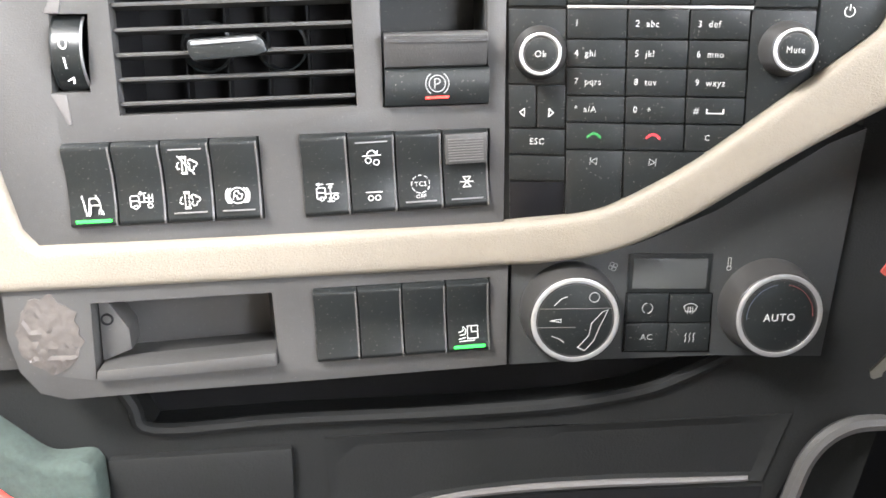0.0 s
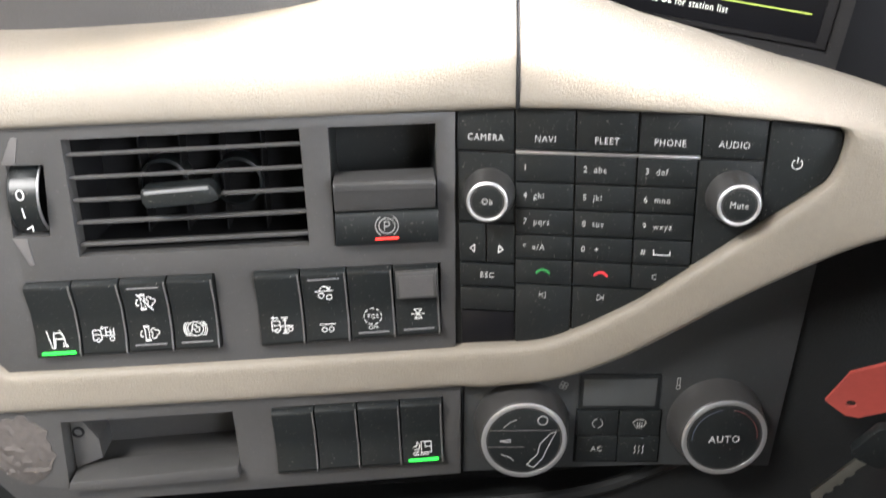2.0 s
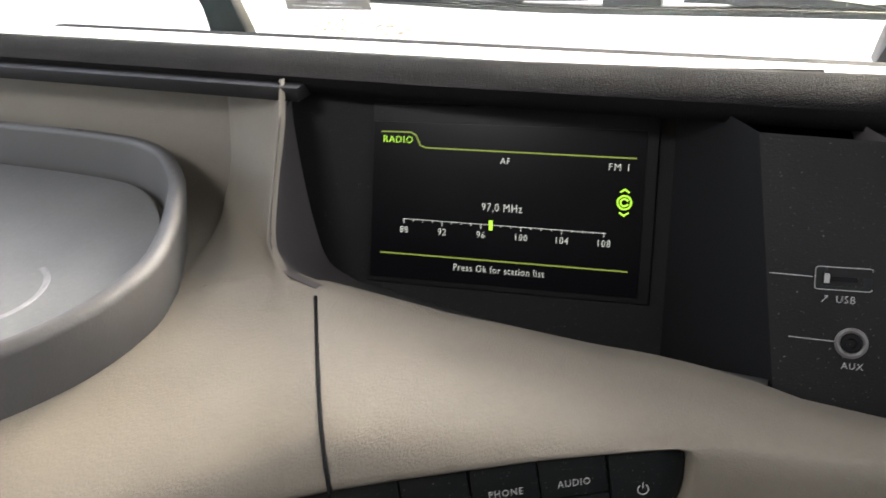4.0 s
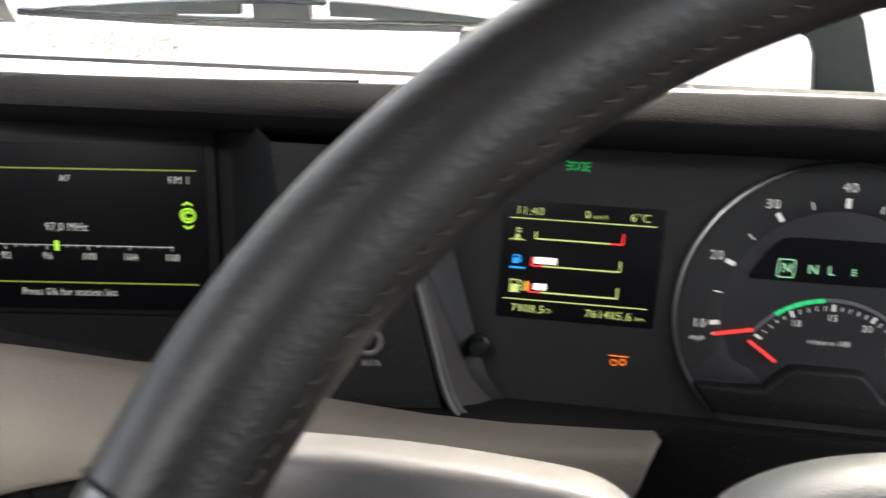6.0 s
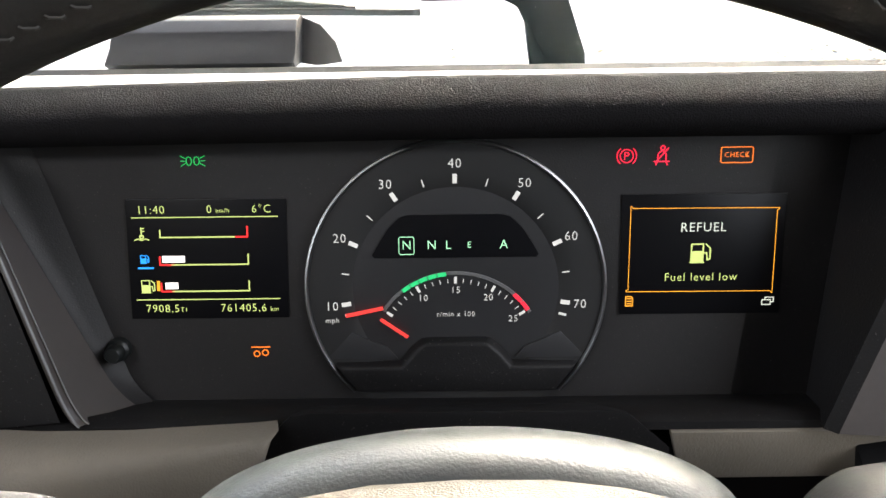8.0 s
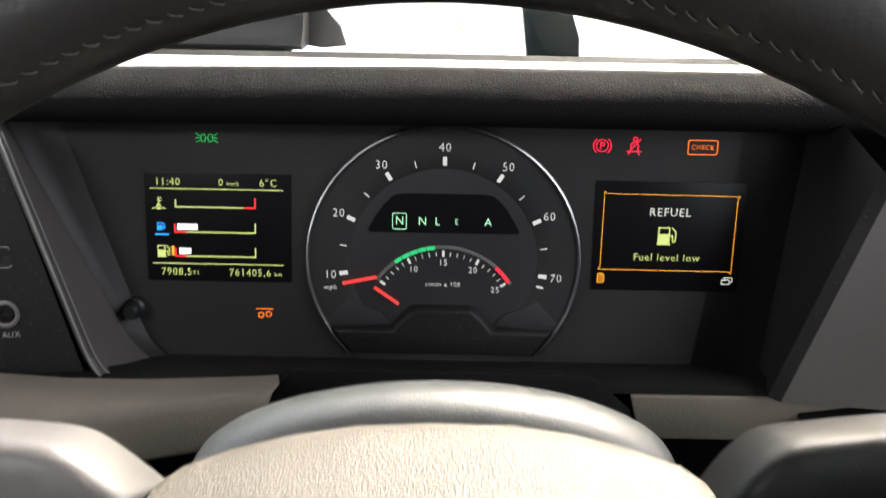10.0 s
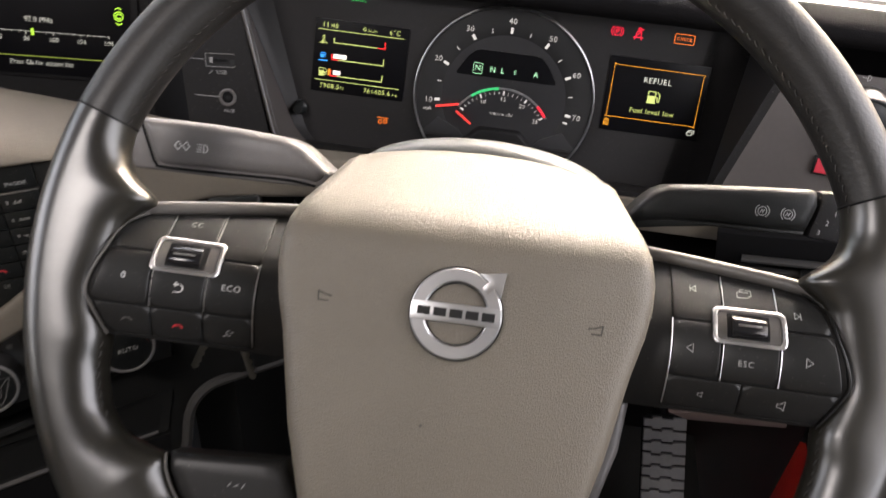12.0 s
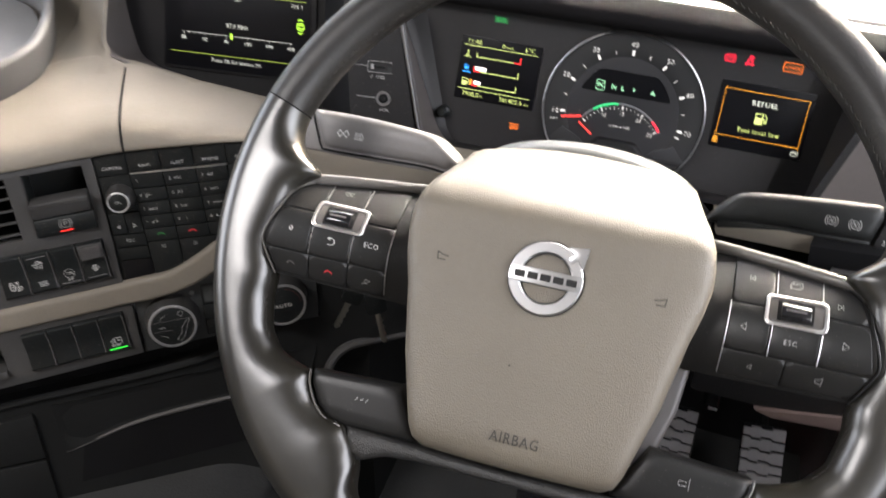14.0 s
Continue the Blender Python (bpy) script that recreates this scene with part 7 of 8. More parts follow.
prism(bm, [(0.0195, -0.0150), (0.0440, -0.0160), (0.0600, -0.0070), (0.0600, 0.0160), (0.0230, 0.0148), (0.0242, 0.0056)], -0.014, 0.0005, 0.004, 2)
tip = part("dial_end", bm, BLACK, right_stalk, "rotating end marked with numbers")
for k, num in enumerate("3210"):
    letters(tip, num, 0.0262 + k * 0.0040, -0.0105 + k * 0.0062, 0.0007, 0.0046, DULL, name="number")

# ---- ignition lock, key and red tag ----
lock = thing("ignition_lock", plane((0.0645, 0.470, 0.972), 20, 35), "black ignition lock with a silver ring", "ignition lock")
bm = bmesh.new()
box(bm, -0.022, 0.022, -0.018, 0.018, -0.06, 0.0, 0.005, 3)
part("housing", bm, KEY, lock)
bm = bmesh.new()
lathe(bm, [(0.0125, 0.0), (0.0125, 0.002), (0.0100, 0.003), (0.0095, 0.001)], -0.003, 0.002, 36, closed=False)
part("ring", bm, SPOKE, lock)
bm = bmesh.new()
tube(bm, [(-0.003 + 0.0112 * math.cos(radians(a)), 0.002 + 0.0112 * math.sin(radians(a)), 0.0030) for a in range(-100, 41, 10)], 0.0006, 6)
part("edge_line", bm, SATIN, lock, "bright metal arc on the ring")
bm = bmesh.new()
lathe(bm, [(0.0096, -0.001), (0.0090, 0.0008), (0.001, 0.001)], -0.003, 0.002, 32)
part("barrel", bm, SPOKE, lock)
bm = bmesh.new()
box(bm, -0.0045, -0.0015, -0.004, 0.008, 0.0008, 0.0060, 0.001)
part("key_bow", bm, KEY, lock, "black key head in the barrel")
key_set = thing("ignition_keys", Matrix(), "metal keys on a ring with a red tag, hanging", "keys")
BRASS = material("worn_key_metal", (0.55, 0.52, 0.44), 0.3, metal=1.0, vary=0.2)
TAG = material("faded_red_plastic_tag", (0.27, 0.046, 0.036), 0.5, vary=0.2)


def bar_frame(a, b, up=(0.5, -0.8, 0.4)):
    a, b = Vector(a), Vector(b)
    x = (b - a).normalized()
    z = Vector(up)
    z = (z - x * z.dot(x)).normalized()
    m = Matrix((x, z.cross(x), z)).transposed().to_4x4()
    m.translation = a
    return m, (b - a).length


def key_blade(a, b, bow):
    m, n = bar_frame(a, b)
    bm = bmesh.new()
    pts = [(0, -0.001), (0.004, -0.0035)]
    for k in range(7):
        pts += [(0.006 + k * 0.0045, -0.0035 if k % 2 else -0.0022), (0.0085 + k * 0.0045, -0.0035 if k % 2 else -0.0022)]
    pts += [(n, -0.0036), (n, 0.0036), (0.003, 0.0036), (0, 0.001)]
    prism(bm, pts, -0.0011, 0.0011, 0.0003)
    k = part("key_blade", bm, BRASS, key_set, "worn brass-coloured key blade")
    k.matrix_local = m
    bm = bmesh.new()
    prism(bm, rounded(n - 0.004, n + bow, -0.011, 0.011, 0.005, 4), -0.003, 0.003, 0.0012)
    h = part("key_bow", bm, KEY, key_set, "black plastic key head")
    h.matrix_local = m


key_blade((0.0165, 0.447, 0.803), (0.034, 0.452, 0.846), 0.024)
key_blade((0.072, 0.452, 0.795), (0.063, 0.455, 0.838), 0.022)
m, n = bar_frame((0.0035, 0.468, 0.8575), (0.050, 0.480, 0.893), (0.55, -0.8, 0.25))
bm = bmesh.new()
sheet(bm, [(0.0, 0.000), (0.006, -0.013), (0.012, -0.0165), (n, -0.0160), (n + 0.006, 0.0), (n, 0.0160), (0.020, 0.0150)], [arc(0.0120, -0.0060, 0.0028, 0, 360, 14)[:-1]], 0.01, lambda x, y, e: (x, y, 0.0012), lambda x, y: (x, y, -0.0012))
tag = part("tag", bm, TAG, key_set, "red plastic key tag with a hole")
tag.matrix_local = m
bm = bmesh.new()
tube(bm, [Vector((0.049, 0.470, 0.895)) + Vector((0.016 * math.cos(a), 0.004 * math.sin(a), 0.022 * math.sin(a))) for a in np.linspace(0, 2 * math.pi, 25)], 0.0009, 6)
part("split_ring", bm, SATIN, key_set)
bm = bmesh.new()
tube(bm, [(0.052, 0.470, 0.915), (0.056, 0.469, 0.935), (0.060, 0.468, 0.955)], 0.0028, 8)
part("key_in_lock", bm, BRASS, key_set)

# ---- storage tray on top of the dashboard ----
TRAY_RIM = material("grey_tray_plastic", (0.055, 0.052, 0.050), 0.55, grain=700, bump=0.3, vary=0.1)
TRAY_FLOOR = material("pale_grey_tray_mat", (0.118, 0.118, 0.116), 0.6, grain=400, bump=0.2, vary=0.22, dirt=0.35)
CUP_MARK = material("dried_cup_ring", (0.175, 0.175, 0.172), 0.5, vary=0.5)
tray_out = smooth_line([(-0.80, 0.03), (-0.55, 0.188), (-0.42, 0.278), (-0.365, 0.325), (-0.325, 0.368), (-0.303, 0.410), (-0.298, 0.450), (-0.305, 0.480), (-0.327, 0.520), (-0.362, 0.568), (-0.410, 0.604), (-0.47, 0.614), (-0.60, 0.614), (-0.82, 0.612)], 6)
towards = lambda x, y, f: (-0.60 + (x + 0.60) * f, 0.45 + (y - 0.45) * f)
tray_in = [towards(x, y, 0.958) for x, y in tray_out]
top_tray = thing("dash_tray", pose(0, 0, 1.040), "grey storage tray set on the dashboard top", "tray")
bm = bmesh.new()


def tray_rim(x, y, e):
    r = 0.0055
    return (x, y, 0.036 - (0 if e > r else r - math.sqrt(max(0, r ** 2 - (r - e) ** 2))))


sheet(bm, tray_out, [tray_in], 0.006, tray_rim, lambda x, y: (*towards(x, y, 0.965), -0.020), (0.0004, 0.0015, 0.003, 0.0045))
part("rim", bm, TRAY_RIM, top_tray, "rounded grey raised rim", 60)
bm = bmesh.new()
prism(bm, [towards(x, y, 0.955) for x, y in tray_in], -0.010, 0.004)
part("floor", bm, TRAY_FLOOR, top_tray, "pale floor of the tray with a cup mark")
bm = bmesh.new()
lathe(bm, [(0.0335, 0.004), (0.0340, 0.0042), (0.0370, 0.0042), (0.0375, 0.004)], -0.4215, 0.4490, 48, (125, 430), False)
part("cup_mark", bm, CUP_MARK, top_tray, "pale ring left by a cup")


# ---- lower dashboard ----
LOW = material("dark_slate_lower_plastic", (0.0080, 0.0085, 0.0084), 0.62, grain=700, bump=0.35, vary=0.2, specular=0.22)
low_dash = thing("lower_dashboard", CLIMATE, "dark slate lower dashboard with shelf and pockets", "lower dashboard")
bm = bmesh.new()
sheet(bm, [(-0.60, -0.50), (0.192, -0.50), (0.180, -0.1050), (0.194, -0.0690), (0.2140, -0.0500), (0.250, -0.0460), (0.330, -0.0460), (0.330, 0.160), (0.1985, 0.160), (0.1905, 0.0010), (0.1387, -0.0020), (0.1097, -0.0155), (0.0854, -0.0245), (0.04, -0.0320), (-0.03, -0.0360), (-0.132, -0.0388), (-0.213, -0.0440), (-0.230, -0.0100), (-0.270, -0.0050), (-0.60, -0.0050)], [], 0.05, lambda x, y, e: (x, y, -0.006 if x > 0.185 and y > -0.05 else -0.018), lambda x, y: (x, y, -0.06))
part("fascia", bm, LOW, low_dash, "", 45)
bm = bmesh.new()
tube(bm, [(x, y, -0.017) for x, y in smooth_line([(-0.232, -0.008), (-0.222, -0.028), (-0.210, -0.0445), (-0.132, -0.0400), (-0.03, -0.0372), (0.04, -0.0330), (0.0854, -0.0255), (0.1097, -0.0165), (0.1387, -0.0030)], 5)], 0.0045, 8)
part("shelf_rim", bm, LOW, low_dash, "rounded rim of the narrow shelf")
# Black sheet close behind the opening stands for the shade inside the shelf.
bm = bmesh.new()
prism(bm, [(-0.24, -0.05), (0.15, -0.05), (0.15, 0.03), (-0.24, 0.03)], -0.046, -0.040)
part("shelf_shade", bm, DARK, low_dash)
bm = bmesh.new()
prism(bm, [(-0.24, -0.052), (0.15, -0.046), (0.15, -0.040), (-0.24, -0.046)], -0.10, -0.02)
part("shelf_floor", bm, DARK, low_dash)
bm = bmesh.new()
prism(bm, [(-0.2395, -0.1150), (-0.1280, -0.1150), (-0.1280, -0.0570), (-0.2394, -0.0626)], -0.03, -0.012, 0.003, 2)
part("pocket_lid", bm, LOW, low_dash, "raised lid of a small compartment")
bm = bmesh.new()
prism(bm, [(-0.2395, -0.1900), (-0.1280, -0.1900), (-0.1280, -0.1180), (-0.2395, -0.1180)], -0.03, -0.012, 0.003, 2)
part("pocket_lid", bm, LOW, low_dash, "raised lid of a small compartment")
bm = bmesh.new()
sheet(bm, [(-0.1089, -0.0525), (-0.105, -0.1150), (-0.0875, -0.1100), (-0.0429, -0.0990), (0.0008, -0.0925), (0.06, -0.0895), (0.1158, -0.0890), (0.1690, -0.0900), (0.1830, -0.0430)], [], 0.02, lambda x, y, e: (x, y, -0.0160 - min(e, 0.02) * 0.35), lambda x, y: (x, y, -0.019))
part("upper_scoop", bm, LOW, low_dash, "shallow scooped panel", 60)
# The lip's paler grey draws the curved highlight on the pocket's edge.
bm = bmesh.new()
tube(bm, [(x, y, -0.018) for x, y in smooth_line([(-0.1060, -0.1160), (-0.0875, -0.1110), (-0.0429, -0.0985), (0.0008, -0.0925), (0.06, -0.0895), (0.1158, -0.0890), (0.1600, -0.0885)], 5)], [0.001 + 0.0022 * math.sin(math.pi * min(1, k / 38)) for k in range(31)], 8)
part("pocket_lip", bm, LEVER, low_dash, "thin lip of the open pocket, paler for its highlight")
# No hollow here: a flat black sheet gives the pocket its inner shade.
bm = bmesh.new()
prism(bm, [(-0.10, -0.1600), (0.165, -0.1500), (0.17, -0.0950), (0.06, -0.0940), (-0.04, -0.1010), (-0.088, -0.1130)], -0.020, -0.0172)
part("pocket_shade", bm, DARK, low_dash)
bm = bmesh.new()
tube(bm, [(x, y, -0.010) for x, y in smooth_line([(0.165, -0.22), (0.178, -0.13), (0.185, -0.1020), (0.195, -0.0685), (0.2148, -0.0500), (0.247, -0.0465), (0.32, -0.0460)], 5)], 0.0055, 8)
part("knee_arch", bm, PANEL, low_dash, "rounded edge of the driver's knee opening")

# dark footwell behind the column
slab("footwell_wall", 0.02, 0.76, 0.80, 0.84, 0.0, 0.98, DARK, "black footwell wall below the instruments")
# Added below the line of sight to block light coming up from the ground.
slab("sill", 0.612, 0.800, -1.3, 1.0, 0.02, 0.06, DARK, "unseen black slab that keeps yard light off the footwell", 0, "sill")
slab("footwell_side", 0.76, 0.80, 0.30, 1.0, 0.44, 0.99, DARK, "dark trim beside the footwell")
slab("footwell_roof", 0.02, 0.78, 0.575, 0.82, 0.93, 0.965, DARK, "black underside of the instrument panel")
slab("console_side", -0.02, 0.03, 0.50, 0.84, 0.36, 0.78, LOW, "dark side of the lower dashboard")
slab("hood_underside", -0.60, 0.80, 0.628, 0.72, 1.1172, 1.1200, DARK, "black underside of the instrument hood")
slab("hood_back", -0.60, 0.80, 0.715, 0.725, 0.90, 1.119, DARK, "black closing panel behind the instruments")
bm = bmesh.new()
prism(bm, [(-1.5, 0.40), (-0.07, 0.40), (-0.04, 0.45), (-0.05, 0.585), (-0.10, 0.615), (-1.5, 0.615)], -0.46, 1.28, 0.02, 3)
solid("engine_tunnel", bm, CARPET, Matrix(((1, 0, 0, 0), (0, 0, -1, 0), (0, 1, 0, 0), (0, 0, 0, 1))), "dark carpeted engine cover between the seats", "engine cover", "structure")
# knee bolster
bolster = thing("knee_bolster", Matrix(), "knee bar under the dashboard, lit strip brown, shaded part black", "knee bar")
# The bar has the shape of the lit strip, dimmed to a dusky brown.
bm = bmesh.new()
prism(bm, [(0.452, 0.8280), (0.470, 0.8220), (0.556, 0.8310), (0.549, 0.8510)], -0.50, -0.460, 0.002, 2)
k = part("bar", bm, material("dusky_mauve_plastic", (0.11, 0.078, 0.070), 0.5, grain=700, bump=0.3), bolster)
k.rotation_euler = (radians(90), 0, 0)
# Black in place of the shade on the bolster's upper part.
bm = bmesh.new()
prism(bm, [(0.390, 0.8290), (0.452, 0.8290), (0.62, 0.8540), (0.62, 0.922), (0.390, 0.922)], -0.52, -0.463, 0.006, 2)
k = part("panel", bm, BLACK, bolster)
k.rotation_euler = (radians(90), 0, 0)

# ---- pedals ----
RUBBER = material("worn_pedal_rubber", (0.165, 0.162, 0.168), 0.55, grain=500, bump=0.3, vary=0.25)
pedal = thing("accelerator_pedal", plane((0.520, 0.623, 0.553), -4, 42, 8), "worn grey rubber accelerator pedal with stepped treads", "pedal")
bm = bmesh.new()
box(bm, -0.027, 0.027, -0.080, 0.0565, -0.010, -0.0030, 0.002)
part("pad", bm, DARK, pedal)
step_line = [-0.026, -0.016, -0.016, -0.004, -0.004, 0.010, 0.010, 0.026]
for r in range(9):
    y0 = -0.078 + r * 0.0150
    jog = [(0.0, 0.0, -0.0028, -0.0028, 0.0, 0.0, -0.0028, -0.0028), (-0.0028, -0.0028, 0.0, 0.0, -0.0028, -0.0028, 0.0, 0.0)]
    low = [(x, y0 + d) for x, d in zip(step_line, jog[r % 2])]
    high = [(x, min(0.0555, y0 + 0.0124 + d)) for x, d in zip(step_line, jog[(r + 1) % 2])]
    bm = bmesh.new()
    prism(bm, low + high[::-1], -0.004, 0.0035, 0.0006, 1)
    part("tread_block", bm, RUBBER, pedal)
bm = bmesh.new()
tube(bm, [(0, 0.02, -0.01), (0.0, 0.06, -0.05), (0.0, 0.12, -0.07)], 0.009, 8)
part("arm", bm, DARK, pedal)
brake = thing("brake_pedal", plane((0.452, 0.70, 0.530), 0, 42), "grey rubber brake pedal with treads in the footwell", "pedal")
bm = bmesh.new()
box(bm, -0.066, -0.012, -0.064, 0.012, -0.010, -0.0030, 0.002)
part("pad", bm, DARK, brake)
for r in range(5):
    bm = bmesh.new()
    y0 = -0.0630 + r * 0.0150
    low = [(x * 0.95 - 0.039, y0 + d) for x, d in zip(step_line, jog[r % 2])]
    high = [(x * 0.95 - 0.039, min(0.011, y0 + 0.0124 + d)) for x, d in zip(step_line, jog[(r + 1) % 2])]
    prism(bm, low + high[::-1], -0.004, 0.0035, 0.0006, 1)
    part("tread_block", bm, RUBBER, brake)
bm = bmesh.new()
tube(bm, [(0, 0.02, -0.01), (0.0, 0.09, -0.05), (0.0, 0.16, -0.07)], 0.011, 8)
part("arm", bm, DARK, brake)
bm = bmesh.new()
box(bm, -0.004, 0.008, 0.018, 0.022, 0.0, 0.002, 0.0005)
part("metal_clip", bm, GREY, brake)

# ---- red cab side below the open door ----
side = thing("cab_step_panel", Matrix(), "glossy red cab body seen through the door opening", "body panel")
bm = bmesh.new()
prism(bm, [(0.45, -0.6), (0.955, -0.6), (0.972, 0.05), (0.965, 0.27), (0.925, 0.375), (0.80, 0.43), (0.45, 0.43)], -0.86, -0.815, 0.012, 3)
k = part("panel", bm, RED, side)
k.matrix_local = Matrix(((0, 0, -1, 0), (1, 0, 0, 0), (0, 1, 0, 0), (0, 0, 0, 1)))
bm = bmesh.new()
tube(bm, [(0.812, y, z) for y, z in smooth_line([(0.975, -0.3), (0.990, 0.05), (0.982, 0.28), (0.938, 0.395), (0.81, 0.45), (0.45, 0.45)], 5)], 0.016, 10)
part("door_seal", bm, TRIM, side, "grey rubber door seal")
coil = thing("coiled_air_line", Matrix(), "black coiled air line by the door", "hose")
bm = bmesh.new()
tube(bm, [(0.795 + 0.012 * math.cos(t * 2 * math.pi), 0.925 - 0.009 * t, 0.345 + 0.012 * math.sin(t * 2 * math.pi) + 0.004 * t) for t in np.linspace(0, 8, 129)], 0.0035, 8)
part("coil", bm, KEY, coil)

# ---- right-hand switch panel and vent ----
fx = (Vector((0.74, 0.512, 1.000)) - R_BL).normalized()
fy = R_TL - R_BL
fy = (fy - fx * fy.dot(fx)).normalized()
SIDE = Matrix((fx, fy, fx.cross(fy))).transposed().to_4x4()
SIDE.translation = R_BL
on_side = lambda p: (SIDE.inverted() @ Vector(p)).xy
hazard = thing("hazard_switch", SIDE, "red hazard warning switch in a black frame", "switch")
HAZ = glowing("red_switch_face", (0.70, 0.045, 0.075), 0.085)
bm = bmesh.new()
box(bm, 0.0690, 0.1110, 0.0458, 0.0615, 0.0, 0.0025, 0.001)
part("frame", bm, KEY, hazard)
bm = bmesh.new()
box(bm, 0.0712, 0.1090, 0.0478, 0.0597, 0.001, 0.0040, 0.001)
part("button", bm, HAZ, hazard, "red translucent button")
lx, ly = on_side((0.545, 0.57, 1.088))
lights = thing("light_switch", SIDE, "black round light switch with a grey pointer", "switch")
knob(lights, "dial", lx, ly, 0.0240, 0.0200, 0.018, "black rotary light switch", ring=KEY)
for a in (60, 100, 140, 20):
    x, y = lx + 0.031 * math.cos(radians(a)), ly + 0.031 * math.sin(radians(a))
    printed(lights, [arc(x, y, 0.0022, -90, 90, 8), [(x, y - 0.0022), (x, y + 0.0022)], [(x - 0.0038, y), (x - 0.0012, y)]], 0.0005, DULL, 0.0004, "lamp_symbol")
rvent = thing("side_air_vent", plane((0.476, 0.500, 0.935), -12, 5, 11.6), "black louvred air vent under the stalk", "air vent")
bm = bmesh.new()
box(bm, -0.010, 0.140, -0.010, 0.056, -0.05, -0.016, 0.002)
part("duct", bm, DARK, rvent)
for k in range(5):
    bm = bmesh.new()
    y = 0.0037 + k * 0.0091
    sec = [(0.0024, -0.003), (0.0016, 0.0010), (-0.0004, 0.0008), (-0.0040, -0.014), (-0.0024, -0.0145)]
    ends = [[bm.verts.new((x, y + dy, dz)) for dy, dz in sec] for x in (0.0040 + k * 0.0018, 0.128)]
    fs = [bm.faces.new((ends[0][i], ends[0][(i + 1) % 5], ends[1][(i + 1) % 5], ends[1][i])) for i in range(5)] + [bm.faces.new(ends[0]), bm.faces.new(ends[1][::-1])]
    bmesh.ops.recalc_face_normals(bm, faces=fs)
    part("slat", bm, PANEL, rvent)
bm = bmesh.new()
box(bm, 0.0565, 0.0905, 0.0285, 0.0365, -0.004, 0.010, 0.0015)
tab = part("tab", bm, KEY, rvent)
bm = bmesh.new()
box(bm, 0.0597, 0.0878, 0.0312, 0.0330, 0.0095, 0.0108, 0.0004)
part("bright_edge", bm, SATIN, tab)

# ---- on the dash top and outside the windscreen ----
hood = thing("sensor_hood", plane((0.101, 0.785, 1.102), 0, 12), "dark grey sensor cover on the dash top", "sensor cover")
HOOD = material("dark_grey_hood_plastic", (0.012, 0.012, 0.013), 0.5, vary=0.1, grain=900, bump=0.15)
bm = bmesh.new()
ends = []
for x, t in ((-0.064, 0.006), (0.056, 0.0), (0.062, 0.002)):
    ends.append([bm.verts.new((x + (t if y > 0 else 0), y, z)) for y, z in ((0.000, 0.008), (0.010, 0.007), (0.020, 0.003), (0.027, -0.006), (0.029, -0.020), (0.024, -0.050), (-0.004, -0.058), (-0.004, 0.000))])
fs = []
for a, b in zip(ends, ends[1:]):
    fs += [bm.faces.new((a[i], a[(i + 1) % 8], b[(i + 1) % 8], b[i])) for i in range(8)]
fs += [bm.faces.new(ends[0]), bm.faces.new(ends[-1][::-1])]
bmesh.ops.recalc_face_normals(bm, faces=fs)
bevel_new(bm, fs, 0.0012)
part("cover", bm, HOOD, hood)
bm = bmesh.new()
box(bm, -0.056, 0.050, -0.008, 0.001, -0.050, 0.002, 0.001)
part("base", bm, DARK, hood)
bm = bmesh.new()
prism(bm, [(0.0, -0.004), (0.012, -0.006), (0.030, -0.004), (0.026, 0.010), (0.016, 0.022), (0.004, 0.027)], -0.03, -0.026, 0.001)
fin = part("side_fin", bm, HOOD, hood)
fin.location = (0.060, 0, 0.0)

glass_m = bpy.data.materials.new("windscreen_glass")
glass_m.use_nodes = True
gb = glass_m.node_tree.nodes["Principled BSDF"]
gb.inputs["Base Color"].default_value = (0.97, 0.99, 0.98, 1)
gb.inputs["Transmission Weight"].default_value = 1.0
gb.inputs["Roughness"].default_value = 0.0
gb.inputs["IOR"].default_value = 1.02
bm = bmesh.new()
prism(bm, [(1.005, 0.99), (1.010, 0.99), (0.905, 1.86), (0.900, 1.86)], -0.91, 1.61)
pane = solid("window_1", bm, glass_m, Matrix(((0, 0, -1, 0), (1, 0, 0, 0), (0, 1, 0, 0), (0, 0, 0, 1))), "clear windscreen glass", "window", "structure")
pane.visible_shadow = False

WIPER = material("black_wiper_rubber", (0.018, 0.02, 0.022), 0.5, vary=0.2)


wiper = thing("windscreen_wiper", pose(0, 1.030, 1.060), "black windscreen wiper resting on the glass outside", "wiper")
upright = Matrix(((1, 0, 0, 0), (0, 0, -1, 0), (0, 1, 0, 0), (0, 0, 0, 1)))


def wiper_piece(name, top, deep, thick, label=""):
    """A flat pressed piece that stands on edge: its upper line, its height along it and its thickness."""
    bm = bmesh.new()
    line = smooth_line(top, 5)
    n = len(line) - 1
    lower = [(x, z - between(k / n * (len(deep) - 1), list(enumerate(deep)))) for k, (x, z) in enumerate(line)]
    prism(bm, line + lower[::-1], -thick / 2, thick / 2, 0.0008)
    k = part(name, bm, WIPER, wiper, label)
    k.matrix_local = upright
    return k


wiper_piece("blade", [(-0.464, 0.0100), (-0.259, 0.0072), (0.037, 0.0105), (0.240, 0.0085)], [0.004, 0.006, 0.006, 0.006], 0.006, "rubber wiping blade")
wiper_piece("backing_strip", [(-0.462, 0.0128), (-0.259, 0.0105), (0.037, 0.0140), (0.180, 0.0125)], [0.002, 0.002, 0.002, 0.002], 0.009)
wiper_piece("yoke", [(-0.402, 0.0158), (-0.308, 0.0241), (-0.214, 0.0290)], [0.002, 0.012, 0.014], 0.010, "arched bow that spreads the blade")
